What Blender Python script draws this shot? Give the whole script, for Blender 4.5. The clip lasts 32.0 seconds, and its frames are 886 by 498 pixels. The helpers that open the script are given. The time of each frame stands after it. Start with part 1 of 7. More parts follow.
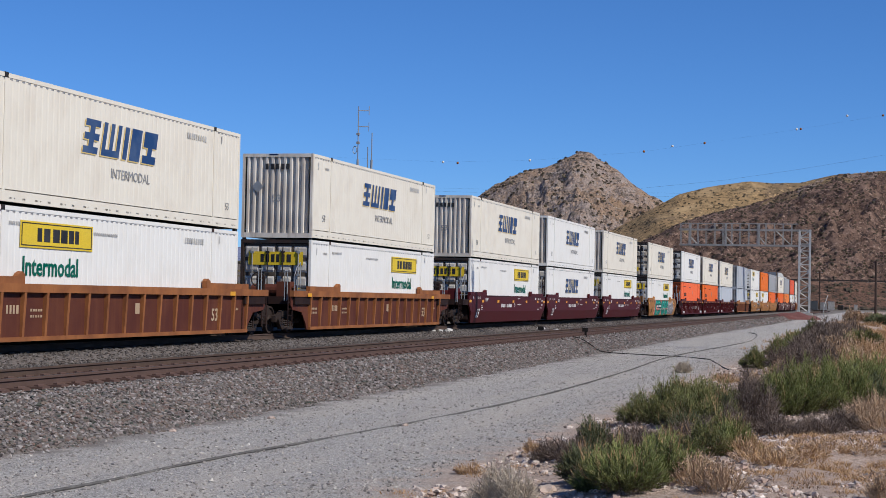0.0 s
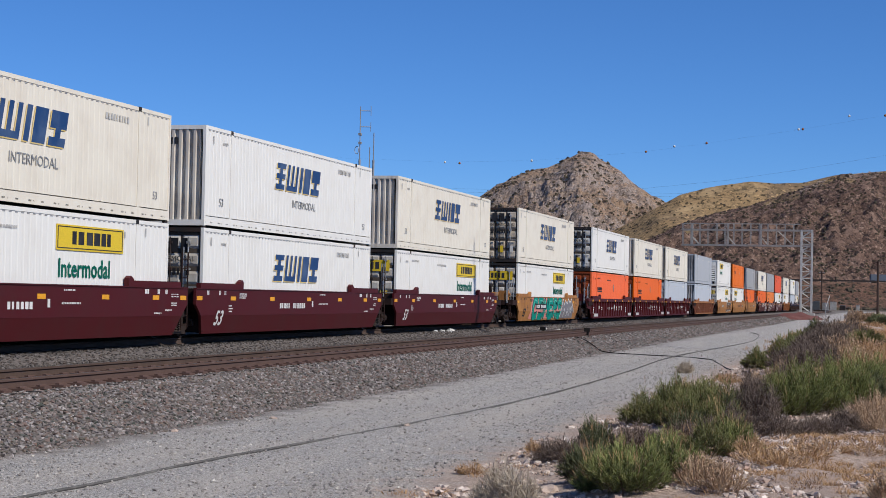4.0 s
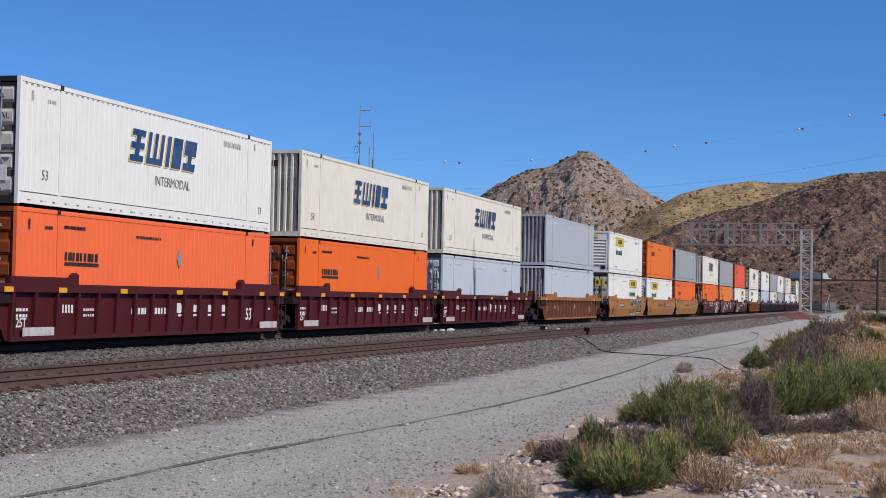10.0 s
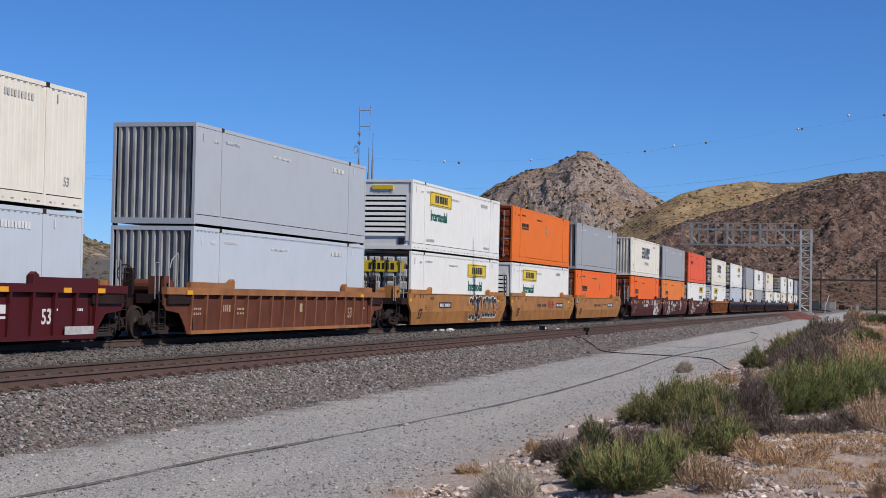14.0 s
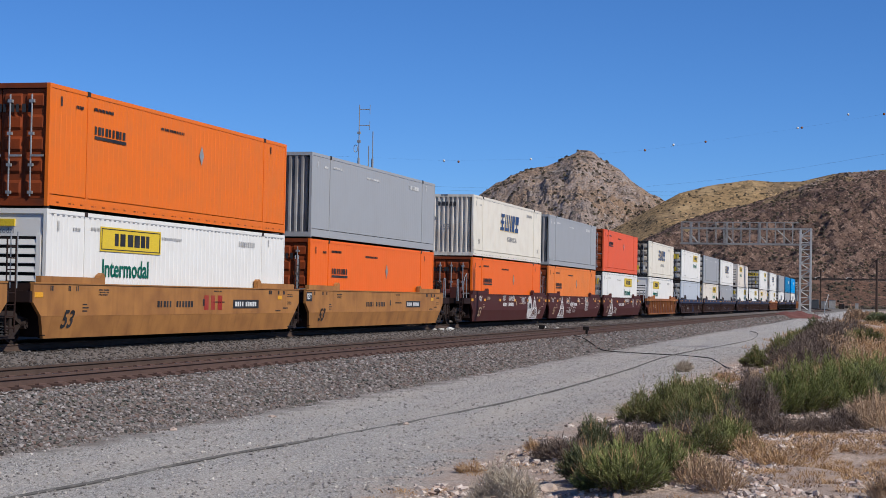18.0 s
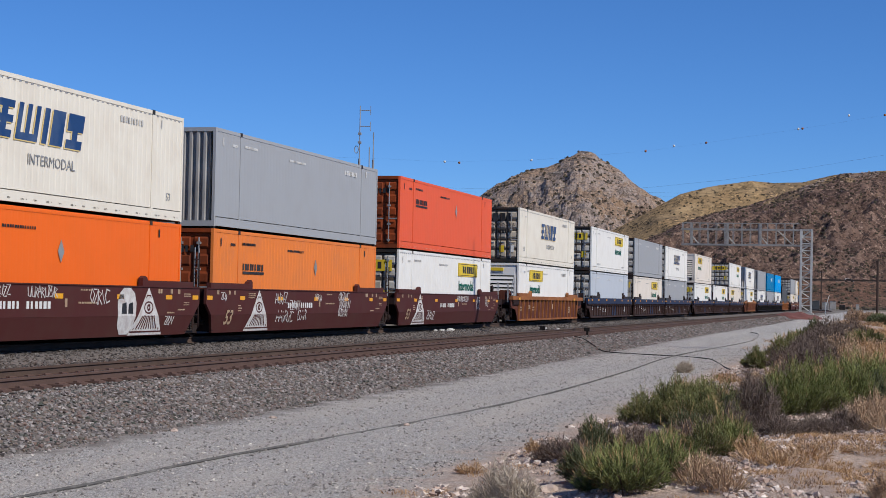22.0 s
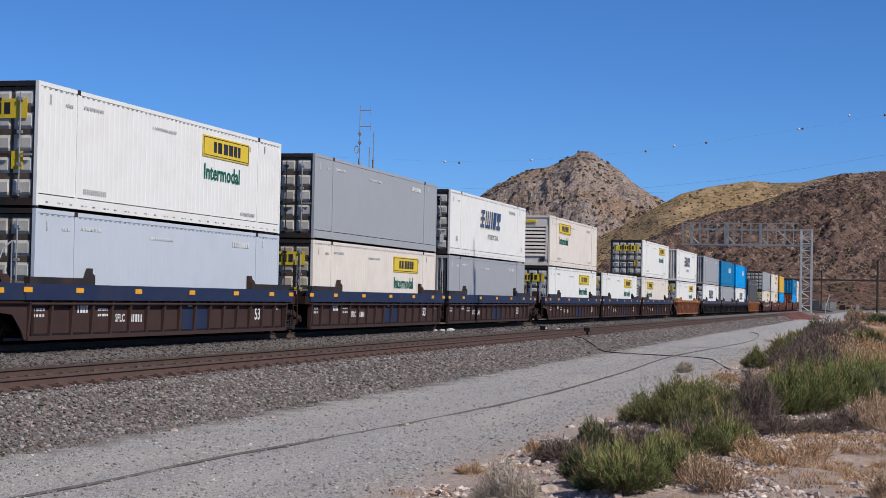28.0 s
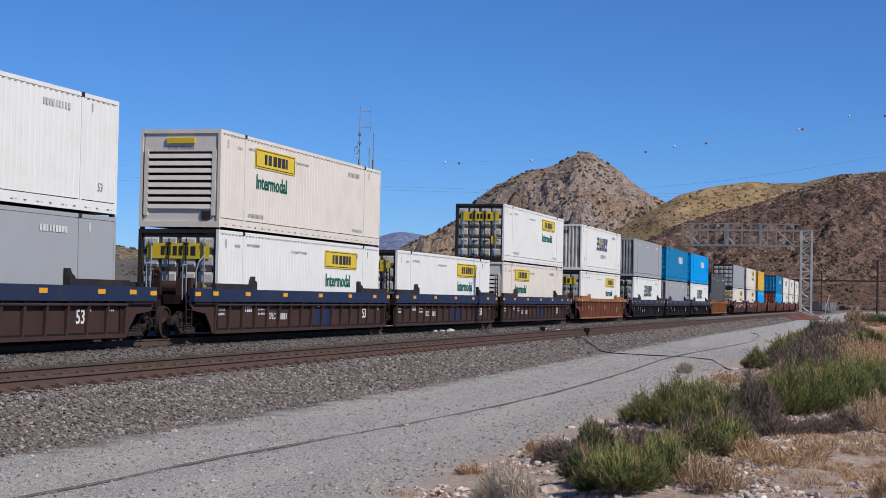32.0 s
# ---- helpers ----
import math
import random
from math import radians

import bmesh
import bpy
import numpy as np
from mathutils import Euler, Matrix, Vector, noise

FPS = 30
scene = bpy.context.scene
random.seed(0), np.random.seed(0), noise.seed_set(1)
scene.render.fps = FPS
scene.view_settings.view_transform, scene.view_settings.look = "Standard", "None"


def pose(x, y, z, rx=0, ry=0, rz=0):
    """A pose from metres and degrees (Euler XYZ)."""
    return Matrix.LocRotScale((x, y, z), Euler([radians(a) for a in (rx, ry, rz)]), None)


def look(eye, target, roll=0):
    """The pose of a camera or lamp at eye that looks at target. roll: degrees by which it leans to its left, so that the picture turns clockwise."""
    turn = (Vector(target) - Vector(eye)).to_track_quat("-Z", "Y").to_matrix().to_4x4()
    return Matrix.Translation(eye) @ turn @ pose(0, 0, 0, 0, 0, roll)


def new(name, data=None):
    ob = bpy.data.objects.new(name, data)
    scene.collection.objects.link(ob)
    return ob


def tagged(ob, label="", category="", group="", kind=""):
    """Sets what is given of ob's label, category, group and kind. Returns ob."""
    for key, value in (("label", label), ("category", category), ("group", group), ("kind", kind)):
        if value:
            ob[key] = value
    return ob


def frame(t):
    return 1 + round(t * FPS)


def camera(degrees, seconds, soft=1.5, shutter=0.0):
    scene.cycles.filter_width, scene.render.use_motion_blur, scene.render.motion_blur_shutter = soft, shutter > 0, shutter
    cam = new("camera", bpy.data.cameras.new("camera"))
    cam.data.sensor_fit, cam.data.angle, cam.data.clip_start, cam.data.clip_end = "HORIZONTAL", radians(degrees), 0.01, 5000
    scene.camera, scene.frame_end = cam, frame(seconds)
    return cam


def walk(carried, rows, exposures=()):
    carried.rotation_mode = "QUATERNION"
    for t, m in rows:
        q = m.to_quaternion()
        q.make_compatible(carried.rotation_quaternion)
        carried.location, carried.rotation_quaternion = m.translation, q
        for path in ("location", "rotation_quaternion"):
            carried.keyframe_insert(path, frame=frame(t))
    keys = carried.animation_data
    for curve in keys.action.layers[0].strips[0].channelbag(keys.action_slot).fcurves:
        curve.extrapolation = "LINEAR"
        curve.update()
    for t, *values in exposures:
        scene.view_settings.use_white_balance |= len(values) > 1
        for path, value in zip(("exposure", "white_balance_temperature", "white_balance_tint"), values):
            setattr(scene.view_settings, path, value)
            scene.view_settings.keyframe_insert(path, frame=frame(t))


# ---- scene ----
import functools

# World: z = 0 is the top of the rails, +y runs along the track, the camera stands beside the line at the origin.
EYE = (0.0, 0.0, 1.33)
YAW, PITCH, ROLL = 0.2606, 0.0282, 1.157
LENS = 2982.5


def aim(sx, sy):
    """The camera's pose on its tripod, nudged a hair sideways and up or down."""
    a, b = YAW + sx / LENS, PITCH + sy / LENS
    way = (-math.sin(a) * math.cos(b), math.cos(a) * math.cos(b), math.sin(b))
    return look(EYE, [e + 50 * w for e, w in zip(EYE, way)], ROLL)


cam = camera(29.46, 32.0, soft=0.62)
walk(cam, [(t, aim(sx, sy)) for t, sx, sy in (
    (0, -3, 0.6), (1, -3, 0.0), (2, -1.5, 0.0), (3, 0, 0.6), (6, 0.8, 1.0), (7, 1.6, 1.0), (8, 0.8, 0.4), (9, 0, 0), (11, 0, 0),
    (13, 0, 0), (14, -0.8, 0), (14.5, -1.0, 0), (16.5, -2.0, -1.8), (17, -1.6, -1.8), (18, -1.4, -1.7), (20, -1.4, -1.5),
    (20.5, -1.0, -0.3), (21, -0.8, 0), (22, -0.2, 0), (23, -1.0, -0.8), (24, -1.2, -0.8), (25, -1.0, -0.2), (27.5, 0, 0),
    (28, 0, 0), (29, -0.5, 0), (30, -1.2, 1.0), (31, -1.2, 1.0), (32, 0, 1.0))], exposures=((0, -0.08, 5000, 10), (32, -0.08, 5000, 10)))

# ---- light ----
SUN_AZ, SUN_EL = 113.0, 43.0          # degrees clockwise from +y, and above the horizon
world = bpy.data.worlds.new("sky")
scene.world = world
world.use_nodes = True
wn = world.node_tree
sky = wn.nodes.new("ShaderNodeTexSky")
sky.sky_type, sky.sun_disc = "NISHITA", False
sky.sun_elevation, sky.sun_rotation = radians(SUN_EL), radians(SUN_AZ)
sky.altitude, sky.air_density, sky.dust_density, sky.ozone_density = 2500, 1.0, 0.0, 8.0
wn.links.new(sky.outputs[0], wn.nodes["Background"].inputs[0])
wn.nodes["Background"].inputs[1].default_value = 0.085
sun = new("sun", bpy.data.lights.new("sun", "SUN"))
sun.data.energy, sun.data.angle, sun.data.color = 5.3, radians(0.53), (1.0, 0.80, 0.54)
sun_way = Vector((math.sin(radians(SUN_AZ)) * math.cos(radians(SUN_EL)), math.cos(radians(SUN_AZ)) * math.cos(radians(SUN_EL)), math.sin(radians(SUN_EL))))
sun.matrix_world = look(sun_way * 300, (0, 0, 0))


# ---- materials ----
def material(name, color, rough=0.6, metal=0.0, dirt=None, dirt_amount=0.3, dirt_scale=1.2, grain=0.08, grain_scale=40, bump=0.0, bump_scale=60, streak=0.0, per_piece=0.0, spec=0.12):
    """A painted or natural surface: base colour, patchy dirt, fine grain, vertical streaks and bump."""
    m = bpy.data.materials.new(name)
    m.use_nodes = True
    n, l = m.node_tree.nodes, m.node_tree.links
    b = n["Principled BSDF"]
    b.inputs["Roughness"].default_value, b.inputs["Metallic"].default_value = rough, metal
    b.inputs["Specular IOR Level"].default_value = spec
    tc = n.new("ShaderNodeTexCoord")
    co = tc.outputs["Object"]
    # a different stretch of the pattern for each object
    info = n.new("ShaderNodeObjectInfo")
    off = n.new("ShaderNodeVectorMath")
    off.operation = "SCALE"
    off.inputs[0].default_value = (37, 91, 53)
    l.new(info.outputs["Random"], off.inputs["Scale"])
    add = n.new("ShaderNodeVectorMath")
    l.new(co, add.inputs[0])
    l.new(off.outputs[0], add.inputs[1])
    co = add.outputs[0]

    def noise_node(scale, detail=5, stretch=None):
        t = n.new("ShaderNodeTexNoise")
        t.inputs["Scale"].default_value, t.inputs["Detail"].default_value = scale, detail
        src = co
        if stretch:
            mp = n.new("ShaderNodeMapping")
            mp.inputs["Scale"].default_value = stretch
            l.new(co, mp.inputs[0])
            src = mp.outputs[0]
        l.new(src, t.inputs["Vector"])
        return t.outputs[0]

    def ramp(src, lo, hi):
        r = n.new("ShaderNodeMapRange")
        r.inputs[1].default_value, r.inputs[2].default_value = lo, hi
        l.new(src, r.inputs[0])
        return r.outputs[0]

    def mix(kind, fac, a, c):
        x = n.new("ShaderNodeMix")
        x.data_type, x.blend_type = "RGBA", kind
        for sock, val in ((x.inputs[0], fac), (x.inputs[6], a), (x.inputs[7], c)):
            if isinstance(val, bpy.types.NodeSocket):
                l.new(val, sock)
            elif isinstance(val, (int, float)):
                sock.default_value = val
            else:
                sock.default_value = (*val, 1)
        return x.outputs[2]

    col = tuple(color)
    fine = noise_node(grain_scale, 3)
    col = mix("MULTIPLY", ramp(fine, 0.35, 0.75), col, tuple(1 - grain * 3 for _ in range(3)))
    if dirt:
        f = ramp(noise_node(dirt_scale, 6), 0.5 - 0.25 * dirt_amount, 0.9)
        f2 = n.new("ShaderNodeMath")
        f2.operation = "MULTIPLY"
        f2.inputs[1].default_value = min(1, dirt_amount * 2)
        l.new(f, f2.inputs[0])
        col = mix("MIX", f2.outputs[0], col, dirt)
    if streak:
        f = ramp(noise_node(1.0, 4, (5, 5, 0.25)), 0.52, 0.8)
        f2 = n.new("ShaderNodeMath")
        f2.operation = "MULTIPLY"
        f2.inputs[1].default_value = streak
        l.new(f, f2.inputs[0])
        col = mix("MIX", f2.outputs[0], col, dirt or (0.2, 0.12, 0.07))
    if per_piece:
        hsv = n.new("ShaderNodeHueSaturation")
        mr = n.new("ShaderNodeMapRange")
        mr.inputs[3].default_value, mr.inputs[4].default_value = 1 - per_piece, 1 + per_piece
        l.new(info.outputs["Random"], mr.inputs[0])
        l.new(mr.outputs[0], hsv.inputs["Value"])
        l.new(col, hsv.inputs["Color"])
        col = hsv.outputs[0]
    l.new(col, b.inputs["Base Color"])
    if bump:
        bp = n.new("ShaderNodeBump")
        bp.inputs["Strength"].default_value, bp.inputs["Distance"].default_value = bump, 0.02
        l.new(noise_node(bump_scale, 4), bp.inputs["Height"])
        l.new(bp.outputs[0], b.inputs["Normal"])
    return m


def islands(name, colors, rough=0.8, bump=0.0):
    """Colour picked piece by piece for loose stuff (stones, blades, leaves)."""
    m = bpy.data.materials.new(name)
    m.use_nodes = True
    n, l = m.node_tree.nodes, m.node_tree.links
    b = n["Principled BSDF"]
    b.inputs["Roughness"].default_value = rough
    b.inputs["Specular IOR Level"].default_value = 0.2
    g = n.new("ShaderNodeNewGeometry")
    r = n.new("ShaderNodeValToRGB")
    r.color_ramp.elements[0].color, r.color_ramp.elements[1].color = (*colors[0], 1), (*colors[-1], 1)
    for i, c in enumerate(colors[1:-1]):
        e = r.color_ramp.elements.new((i + 1) / (len(colors) - 1))
        e.color = (*c, 1)
    l.new(g.outputs["Random Per Island"], r.inputs[0])
    l.new(r.outputs[0], b.inputs["Base Color"])
    return m


RUST, SOOT, DUST = (0.16, 0.07, 0.03), (0.03, 0.027, 0.025), (0.30, 0.25, 0.19)
M = {
    "white": material("white_paint", (0.75, 0.73, 0.68), 0.45, dirt=(0.55, 0.5, 0.42), dirt_amount=0.18, streak=0.10, grain=0.015),
    "cream": material("cream_paint", (0.73, 0.68, 0.57), 0.45, dirt=(0.5, 0.42, 0.32), dirt_amount=0.22, streak=0.12, grain=0.015),
    "beige": material("beige_paint", (0.71, 0.64, 0.55), 0.45, dirt=(0.5, 0.42, 0.32), dirt_amount=0.22, streak=0.12, grain=0.015),
    "pale_grey": material("pale_grey_paint", (0.50, 0.53, 0.575), 0.4, dirt=(0.40, 0.40, 0.40), dirt_amount=0.2, streak=0.08, grain=0.01),
    "mid_grey": material("mid_grey_paint", (0.42, 0.435, 0.46), 0.4, dirt=(0.34, 0.345, 0.35), dirt_amount=0.2, streak=0.1, grain=0.01),
    "grey": material("grey_paint", (0.34, 0.345, 0.355), 0.4, dirt=(0.29, 0.285, 0.28), dirt_amount=0.2, streak=0.08, grain=0.01),
    "dark_grey": material("dark_grey_paint", (0.075, 0.08, 0.085), 0.5, dirt=(0.14, 0.12, 0.1), dirt_amount=0.2),
    "orange": material("orange_paint", (0.77, 0.135, 0.002), 0.4, dirt=(0.6, 0.12, 0.006), dirt_amount=0.2, streak=0.12, grain=0.015),
    "faded_orange": material("faded_orange_paint", (0.69, 0.195, 0.03), 0.5, dirt=(0.5, 0.17, 0.05), dirt_amount=0.35, streak=0.1, grain=0.015),
    "faded_red": material("faded_red_orange_paint", (0.80, 0.15, 0.04), 0.5, dirt=(0.62, 0.13, 0.05), dirt_amount=0.25, streak=0.12, grain=0.015),
    "burnt_orange": material("weathered_orange_paint", (0.70, 0.155, 0.008), 0.5, dirt=(0.5, 0.15, 0.03), dirt_amount=0.3, streak=0.15, grain=0.02),
    "red_orange": material("red_orange_paint", (0.69, 0.105, 0.035), 0.5, dirt=(0.5, 0.11, 0.05), dirt_amount=0.2, streak=0.1, grain=0.015),
    "blue": material("blue_paint", (0.015, 0.19, 0.42), 0.4, dirt=(0.05, 0.15, 0.25), dirt_amount=0.2, streak=0.1),
    "bright_blue": material("bright_blue_paint", (0.02, 0.32, 0.80), 0.4, dirt=(0.06, 0.3, 0.6), dirt_amount=0.2, streak=0.1),
    "yellow_box": material("yellow_paint", (0.72, 0.42, 0.03), 0.45, dirt=RUST, dirt_amount=0.15, streak=0.1),
    "door_grey": material("galvanised_door", (0.60, 0.57, 0.51), 0.55, 0.0, dirt=(0.24, 0.18, 0.12), dirt_amount=0.4, streak=0.3),
    "door_dirty": material("dusty_cream_door", (0.62, 0.54, 0.42), 0.6, 0.0, dirt=(0.16, 0.12, 0.08), dirt_amount=0.45, dirt_scale=0.8, streak=0.5),
    # shade round the door panels, painted as a dark ridge colour
    "door_ridge_shade": material("grimy_shade_dark_door_ridge", (0.075, 0.062, 0.05), 0.7, dirt=(0.19, 0.145, 0.105), dirt_amount=0.35, dirt_scale=2.0, streak=0.3),
    "door_rust": material("rusty_orange_door", (0.27, 0.055, 0.012), 0.55, dirt=(0.04, 0.025, 0.018), dirt_amount=0.5, streak=0.4),
    "steel_dark": material("dark_steel", (0.035, 0.034, 0.034), 0.55, 0.3, dirt=RUST, dirt_amount=0.25),
    "steel_light": material("galvanised_steel", (0.42, 0.43, 0.43), 0.5, 0.5, dirt=(0.2, 0.17, 0.14), dirt_amount=0.3),
    "rust_brown": material("rusty_brown_paint", (0.085, 0.028, 0.02), 0.7, dirt=(0.18, 0.07, 0.03), dirt_amount=0.3, dirt_scale=0.8, streak=0.35, grain=0.05, bump=0.1),
    "rust_mid": material("red_brown_rusty_paint", (0.135, 0.048, 0.028), 0.7, dirt=(0.055, 0.024, 0.016), dirt_amount=0.45, streak=0.4, grain=0.05, bump=0.1),
    "rust_tan": material("faded_tan_orange_paint", (0.32, 0.145, 0.055), 0.7, dirt=(0.11, 0.045, 0.025), dirt_amount=0.4, dirt_scale=0.9, streak=0.3, grain=0.04, bump=0.1),
    "rust_rib": material("worn_brown_rib", (0.23, 0.095, 0.05), 0.7, dirt=(0.10, 0.04, 0.025), dirt_amount=0.45, streak=0.3, grain=0.04),
    "rust_orange": material("orange_rusty_paint", (0.31, 0.125, 0.042), 0.7, dirt=(0.10, 0.038, 0.022), dirt_amount=0.5, streak=0.3, grain=0.05, bump=0.1),
    "maroon": material("maroon_paint", (0.068, 0.010, 0.012), 0.5, dirt=(0.05, 0.02, 0.018), dirt_amount=0.3, streak=0.2, grain=0.03),
    "maroon_dull": material("dull_maroon_paint", (0.072, 0.022, 0.019), 0.6, dirt=(0.075, 0.04, 0.03), dirt_amount=0.3, streak=0.2, grain=0.03),
    "tan": material("tan_yellow_paint", (0.38, 0.18, 0.05), 0.55, dirt=(0.15, 0.065, 0.028), dirt_amount=0.45, streak=0.4, grain=0.03),
    "navy": material("navy_paint", (0.022, 0.032, 0.075), 0.5, dirt=(0.05, 0.045, 0.05), dirt_amount=0.25, streak=0.1),
    "brown_black": material("grimy_brown_paint", (0.058, 0.034, 0.029), 0.7, dirt=(0.03, 0.02, 0.018), dirt_amount=0.35, streak=0.3, grain=0.04),
    "grime": material("brown_black_grime", (0.022, 0.013, 0.012), 0.75, dirt=(0.05, 0.026, 0.018), dirt_amount=0.35, streak=0.2),
    "black": material("black_grime", (0.014, 0.013, 0.013), 0.7, dirt=(0.035, 0.026, 0.02), dirt_amount=0.3),
    "wheel": material("worn_wheel_steel", (0.046, 0.033, 0.028), 0.65, 0.1, dirt=(0.022, 0.017, 0.015), dirt_amount=0.45, dirt_scale=3),
    "end_streaked": material("dark_streaked_grey_end", (0.40, 0.385, 0.37), 0.6, dirt=(0.07, 0.06, 0.05), dirt_amount=0.4, dirt_scale=0.9, streak=0.6, grain=0.04),
    # lighter copy of rail_side, sunlight on the near web put into its colour
    "rail_lit": material("sunlit_tone_rusty_rail", (0.122, 0.079, 0.063), 0.8, 0.0, dirt=(0.064, 0.042, 0.034), dirt_amount=0.4, dirt_scale=3, bump=0.1),
    "ink_faint": material("faint_grey_lettering", (0.46, 0.45, 0.43), 0.5, dirt=(0.62, 0.6, 0.56), dirt_amount=0.4, dirt_scale=4),
    "rail_clip": material("rusty_brown_clip", (0.13, 0.083, 0.067), 0.8, 0.0, dirt=(0.08, 0.045, 0.036), dirt_amount=0.4, dirt_scale=4),
    "notice_white": material("worn_white_notice", (0.55, 0.53, 0.51), 0.6, dirt=(0.20, 0.13, 0.12), dirt_amount=0.45, dirt_scale=4, streak=0.3),
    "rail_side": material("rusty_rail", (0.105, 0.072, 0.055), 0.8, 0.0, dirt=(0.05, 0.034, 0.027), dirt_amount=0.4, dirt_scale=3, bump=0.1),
    "tie": material("weathered_tie", (0.05, 0.041, 0.035), 0.9, dirt=(0.024, 0.02, 0.017), dirt_amount=0.4, grain=0.1, bump=0.3, per_piece=0.3),
    "sign_yellow": material("yellow_decal", (0.72, 0.52, 0.02), 0.45, dirt=(0.5, 0.4, 0.1), dirt_amount=0.15),
    "amber": material("amber_reflector", (0.75, 0.36, 0.01), 0.35, dirt=(0.4, 0.2, 0.03), dirt_amount=0.2),
    "ink_blue": material("blue_lettering", (0.025, 0.06, 0.17), 0.5, dirt=(0.2, 0.25, 0.33), dirt_amount=0.25),
    "ink_gold": material("gold_lettering", (0.68, 0.50, 0.16), 0.5, dirt=(0.75, 0.7, 0.55), dirt_amount=0.25),
    "ink_black": material("black_lettering", (0.025, 0.025, 0.028), 0.5, dirt=(0.12, 0.12, 0.12), dirt_amount=0.25),
    "ink_grey": material("faded_grey_lettering_and_rib_shade", (0.24, 0.24, 0.25), 0.5, dirt=(0.5, 0.5, 0.48), dirt_amount=0.35, dirt_scale=4),
    "ink_green": material("green_lettering", (0.008, 0.11, 0.07), 0.5, dirt=(0.1, 0.25, 0.2), dirt_amount=0.2),
    "ink_tan": material("faded_tan_lettering", (0.45, 0.33, 0.21), 0.5, dirt=(0.2, 0.12, 0.08), dirt_amount=0.35),
    "ink_white": material("white_lettering", (0.72, 0.71, 0.68), 0.5, dirt=(0.4, 0.37, 0.33), dirt_amount=0.3),
    "teal": material("teal_spray_paint", (0.02, 0.24, 0.19), 0.5, dirt=(0.04, 0.35, 0.2), dirt_amount=0.4),
    "teal_pale": material("pale_green_spray_paint", (0.16, 0.48, 0.36), 0.5, dirt=(0.3, 0.55, 0.45), dirt_amount=0.3),
    "spray_white": material("thin_white_spray_paint", (0.62, 0.60, 0.57), 0.6, dirt=(0.25, 0.17, 0.15), dirt_amount=0.4, dirt_scale=5, grain=0.06),
    "pink": material("pink_spray_paint", (0.62, 0.24, 0.20), 0.5, dirt=(0.5, 0.25, 0.2), dirt_amount=0.3),
    "spray_grey": material("grey_spray_paint", (0.19, 0.18, 0.19), 0.5, dirt=(0.3, 0.28, 0.28), dirt_amount=0.3),
    "cream_dirty": material("grimy_cream_paint", (0.72, 0.67, 0.58), 0.6, dirt=(0.19, 0.125, 0.08), dirt_amount=0.36, dirt_scale=0.9, streak=0.6, grain=0.03),
    "mast": material("thin_grey_steel", (0.33, 0.33, 0.34), 0.6, 0.2, dirt=(0.1, 0.09, 0.08), dirt_amount=0.3),
    "trailer": material("dark_blue_grey_trailer", (0.12, 0.135, 0.17), 0.45, dirt=(0.2, 0.2, 0.21), dirt_amount=0.2),
    # weathered steel darker than galv, shade on the bridge front put into the colour
    "truss": material("shade_dark_weathered_steel", (0.33, 0.32, 0.305), 0.6, 0.2, dirt=(0.13, 0.11, 0.09), dirt_amount=0.4),
    "red_mark": material("red_lettering", (0.30, 0.03, 0.02), 0.5, dirt=(0.35, 0.15, 0.08), dirt_amount=0.3),
    "galv": material("weathered_galvanised_steel", (0.52, 0.52, 0.51), 0.55, 0.2, dirt=(0.2, 0.18, 0.15), dirt_amount=0.4),
    "tower": material("dull_dark_tower_steel", (0.13, 0.13, 0.14), 0.6, 0.2, dirt=(0.07, 0.065, 0.06), dirt_amount=0.3),
    "hut": material("weathered_off_white_paint", (0.42, 0.40, 0.37), 0.7, dirt=(0.20, 0.17, 0.14), dirt_amount=0.4, dirt_scale=0.8, streak=0.4),
    "pole_wood": material("weathered_pole_wood", (0.07, 0.05, 0.04), 0.9, dirt=(0.03, 0.02, 0.02), dirt_amount=0.4),
    "concrete": material("concrete", (0.42, 0.40, 0.37), 0.9, dirt=(0.3, 0.27, 0.23), dirt_amount=0.4, bump=0.2),
}


# ---- building helpers ----
def box(bm, x0, x1, y0, y1, z0, z1):
    v = [bm.verts.new((x, y, z)) for x in (x0, x1) for y in (y0, y1) for z in (z0, z1)]
    for f in ((0, 1, 3, 2), (4, 6, 7, 5), (0, 4, 5, 1), (2, 3, 7, 6), (0, 2, 6, 4), (1, 5, 7, 3)):
        bm.faces.new([v[i] for i in f])
    return v


def bar(bm, a, b, r, n=6):
    """A round bar from a to b."""
    a, b = Vector(a), Vector(b)
    q = (b - a).to_track_quat("Z", "Y")
    rings = []
    for p in (a, b):
        rings.append([bm.verts.new(p + q @ Vector((r * math.cos(k * math.tau / n), r * math.sin(k * math.tau / n), 0))) for k in range(n)])
    for k in range(n):
        bm.faces.new((rings[0][k], rings[0][(k + 1) % n], rings[1][(k + 1) % n], rings[1][k]))
    bm.faces.new(rings[0][::-1])
    bm.faces.new(rings[1])


def tube(bm, pts, r, n=5):
    """One unbroken round run through the points."""
    P = [Vector(p) for p in pts]
    rings = []
    for i, p in enumerate(P):
        q = (P[min(i + 1, len(P) - 1)] - P[max(i - 1, 0)]).to_track_quat("Z", "Y")
        rings.append([bm.verts.new(p + q @ Vector((r * math.cos(k * math.tau / n), r * math.sin(k * math.tau / n), 0))) for k in range(n)])
    for a, b in zip(rings, rings[1:]):
        for k in range(n):
            bm.faces.new((a[k], a[(k + 1) % n], b[(k + 1) % n], b[k]))
    bm.faces.new(rings[0][::-1])
    bm.faces.new(rings[-1])


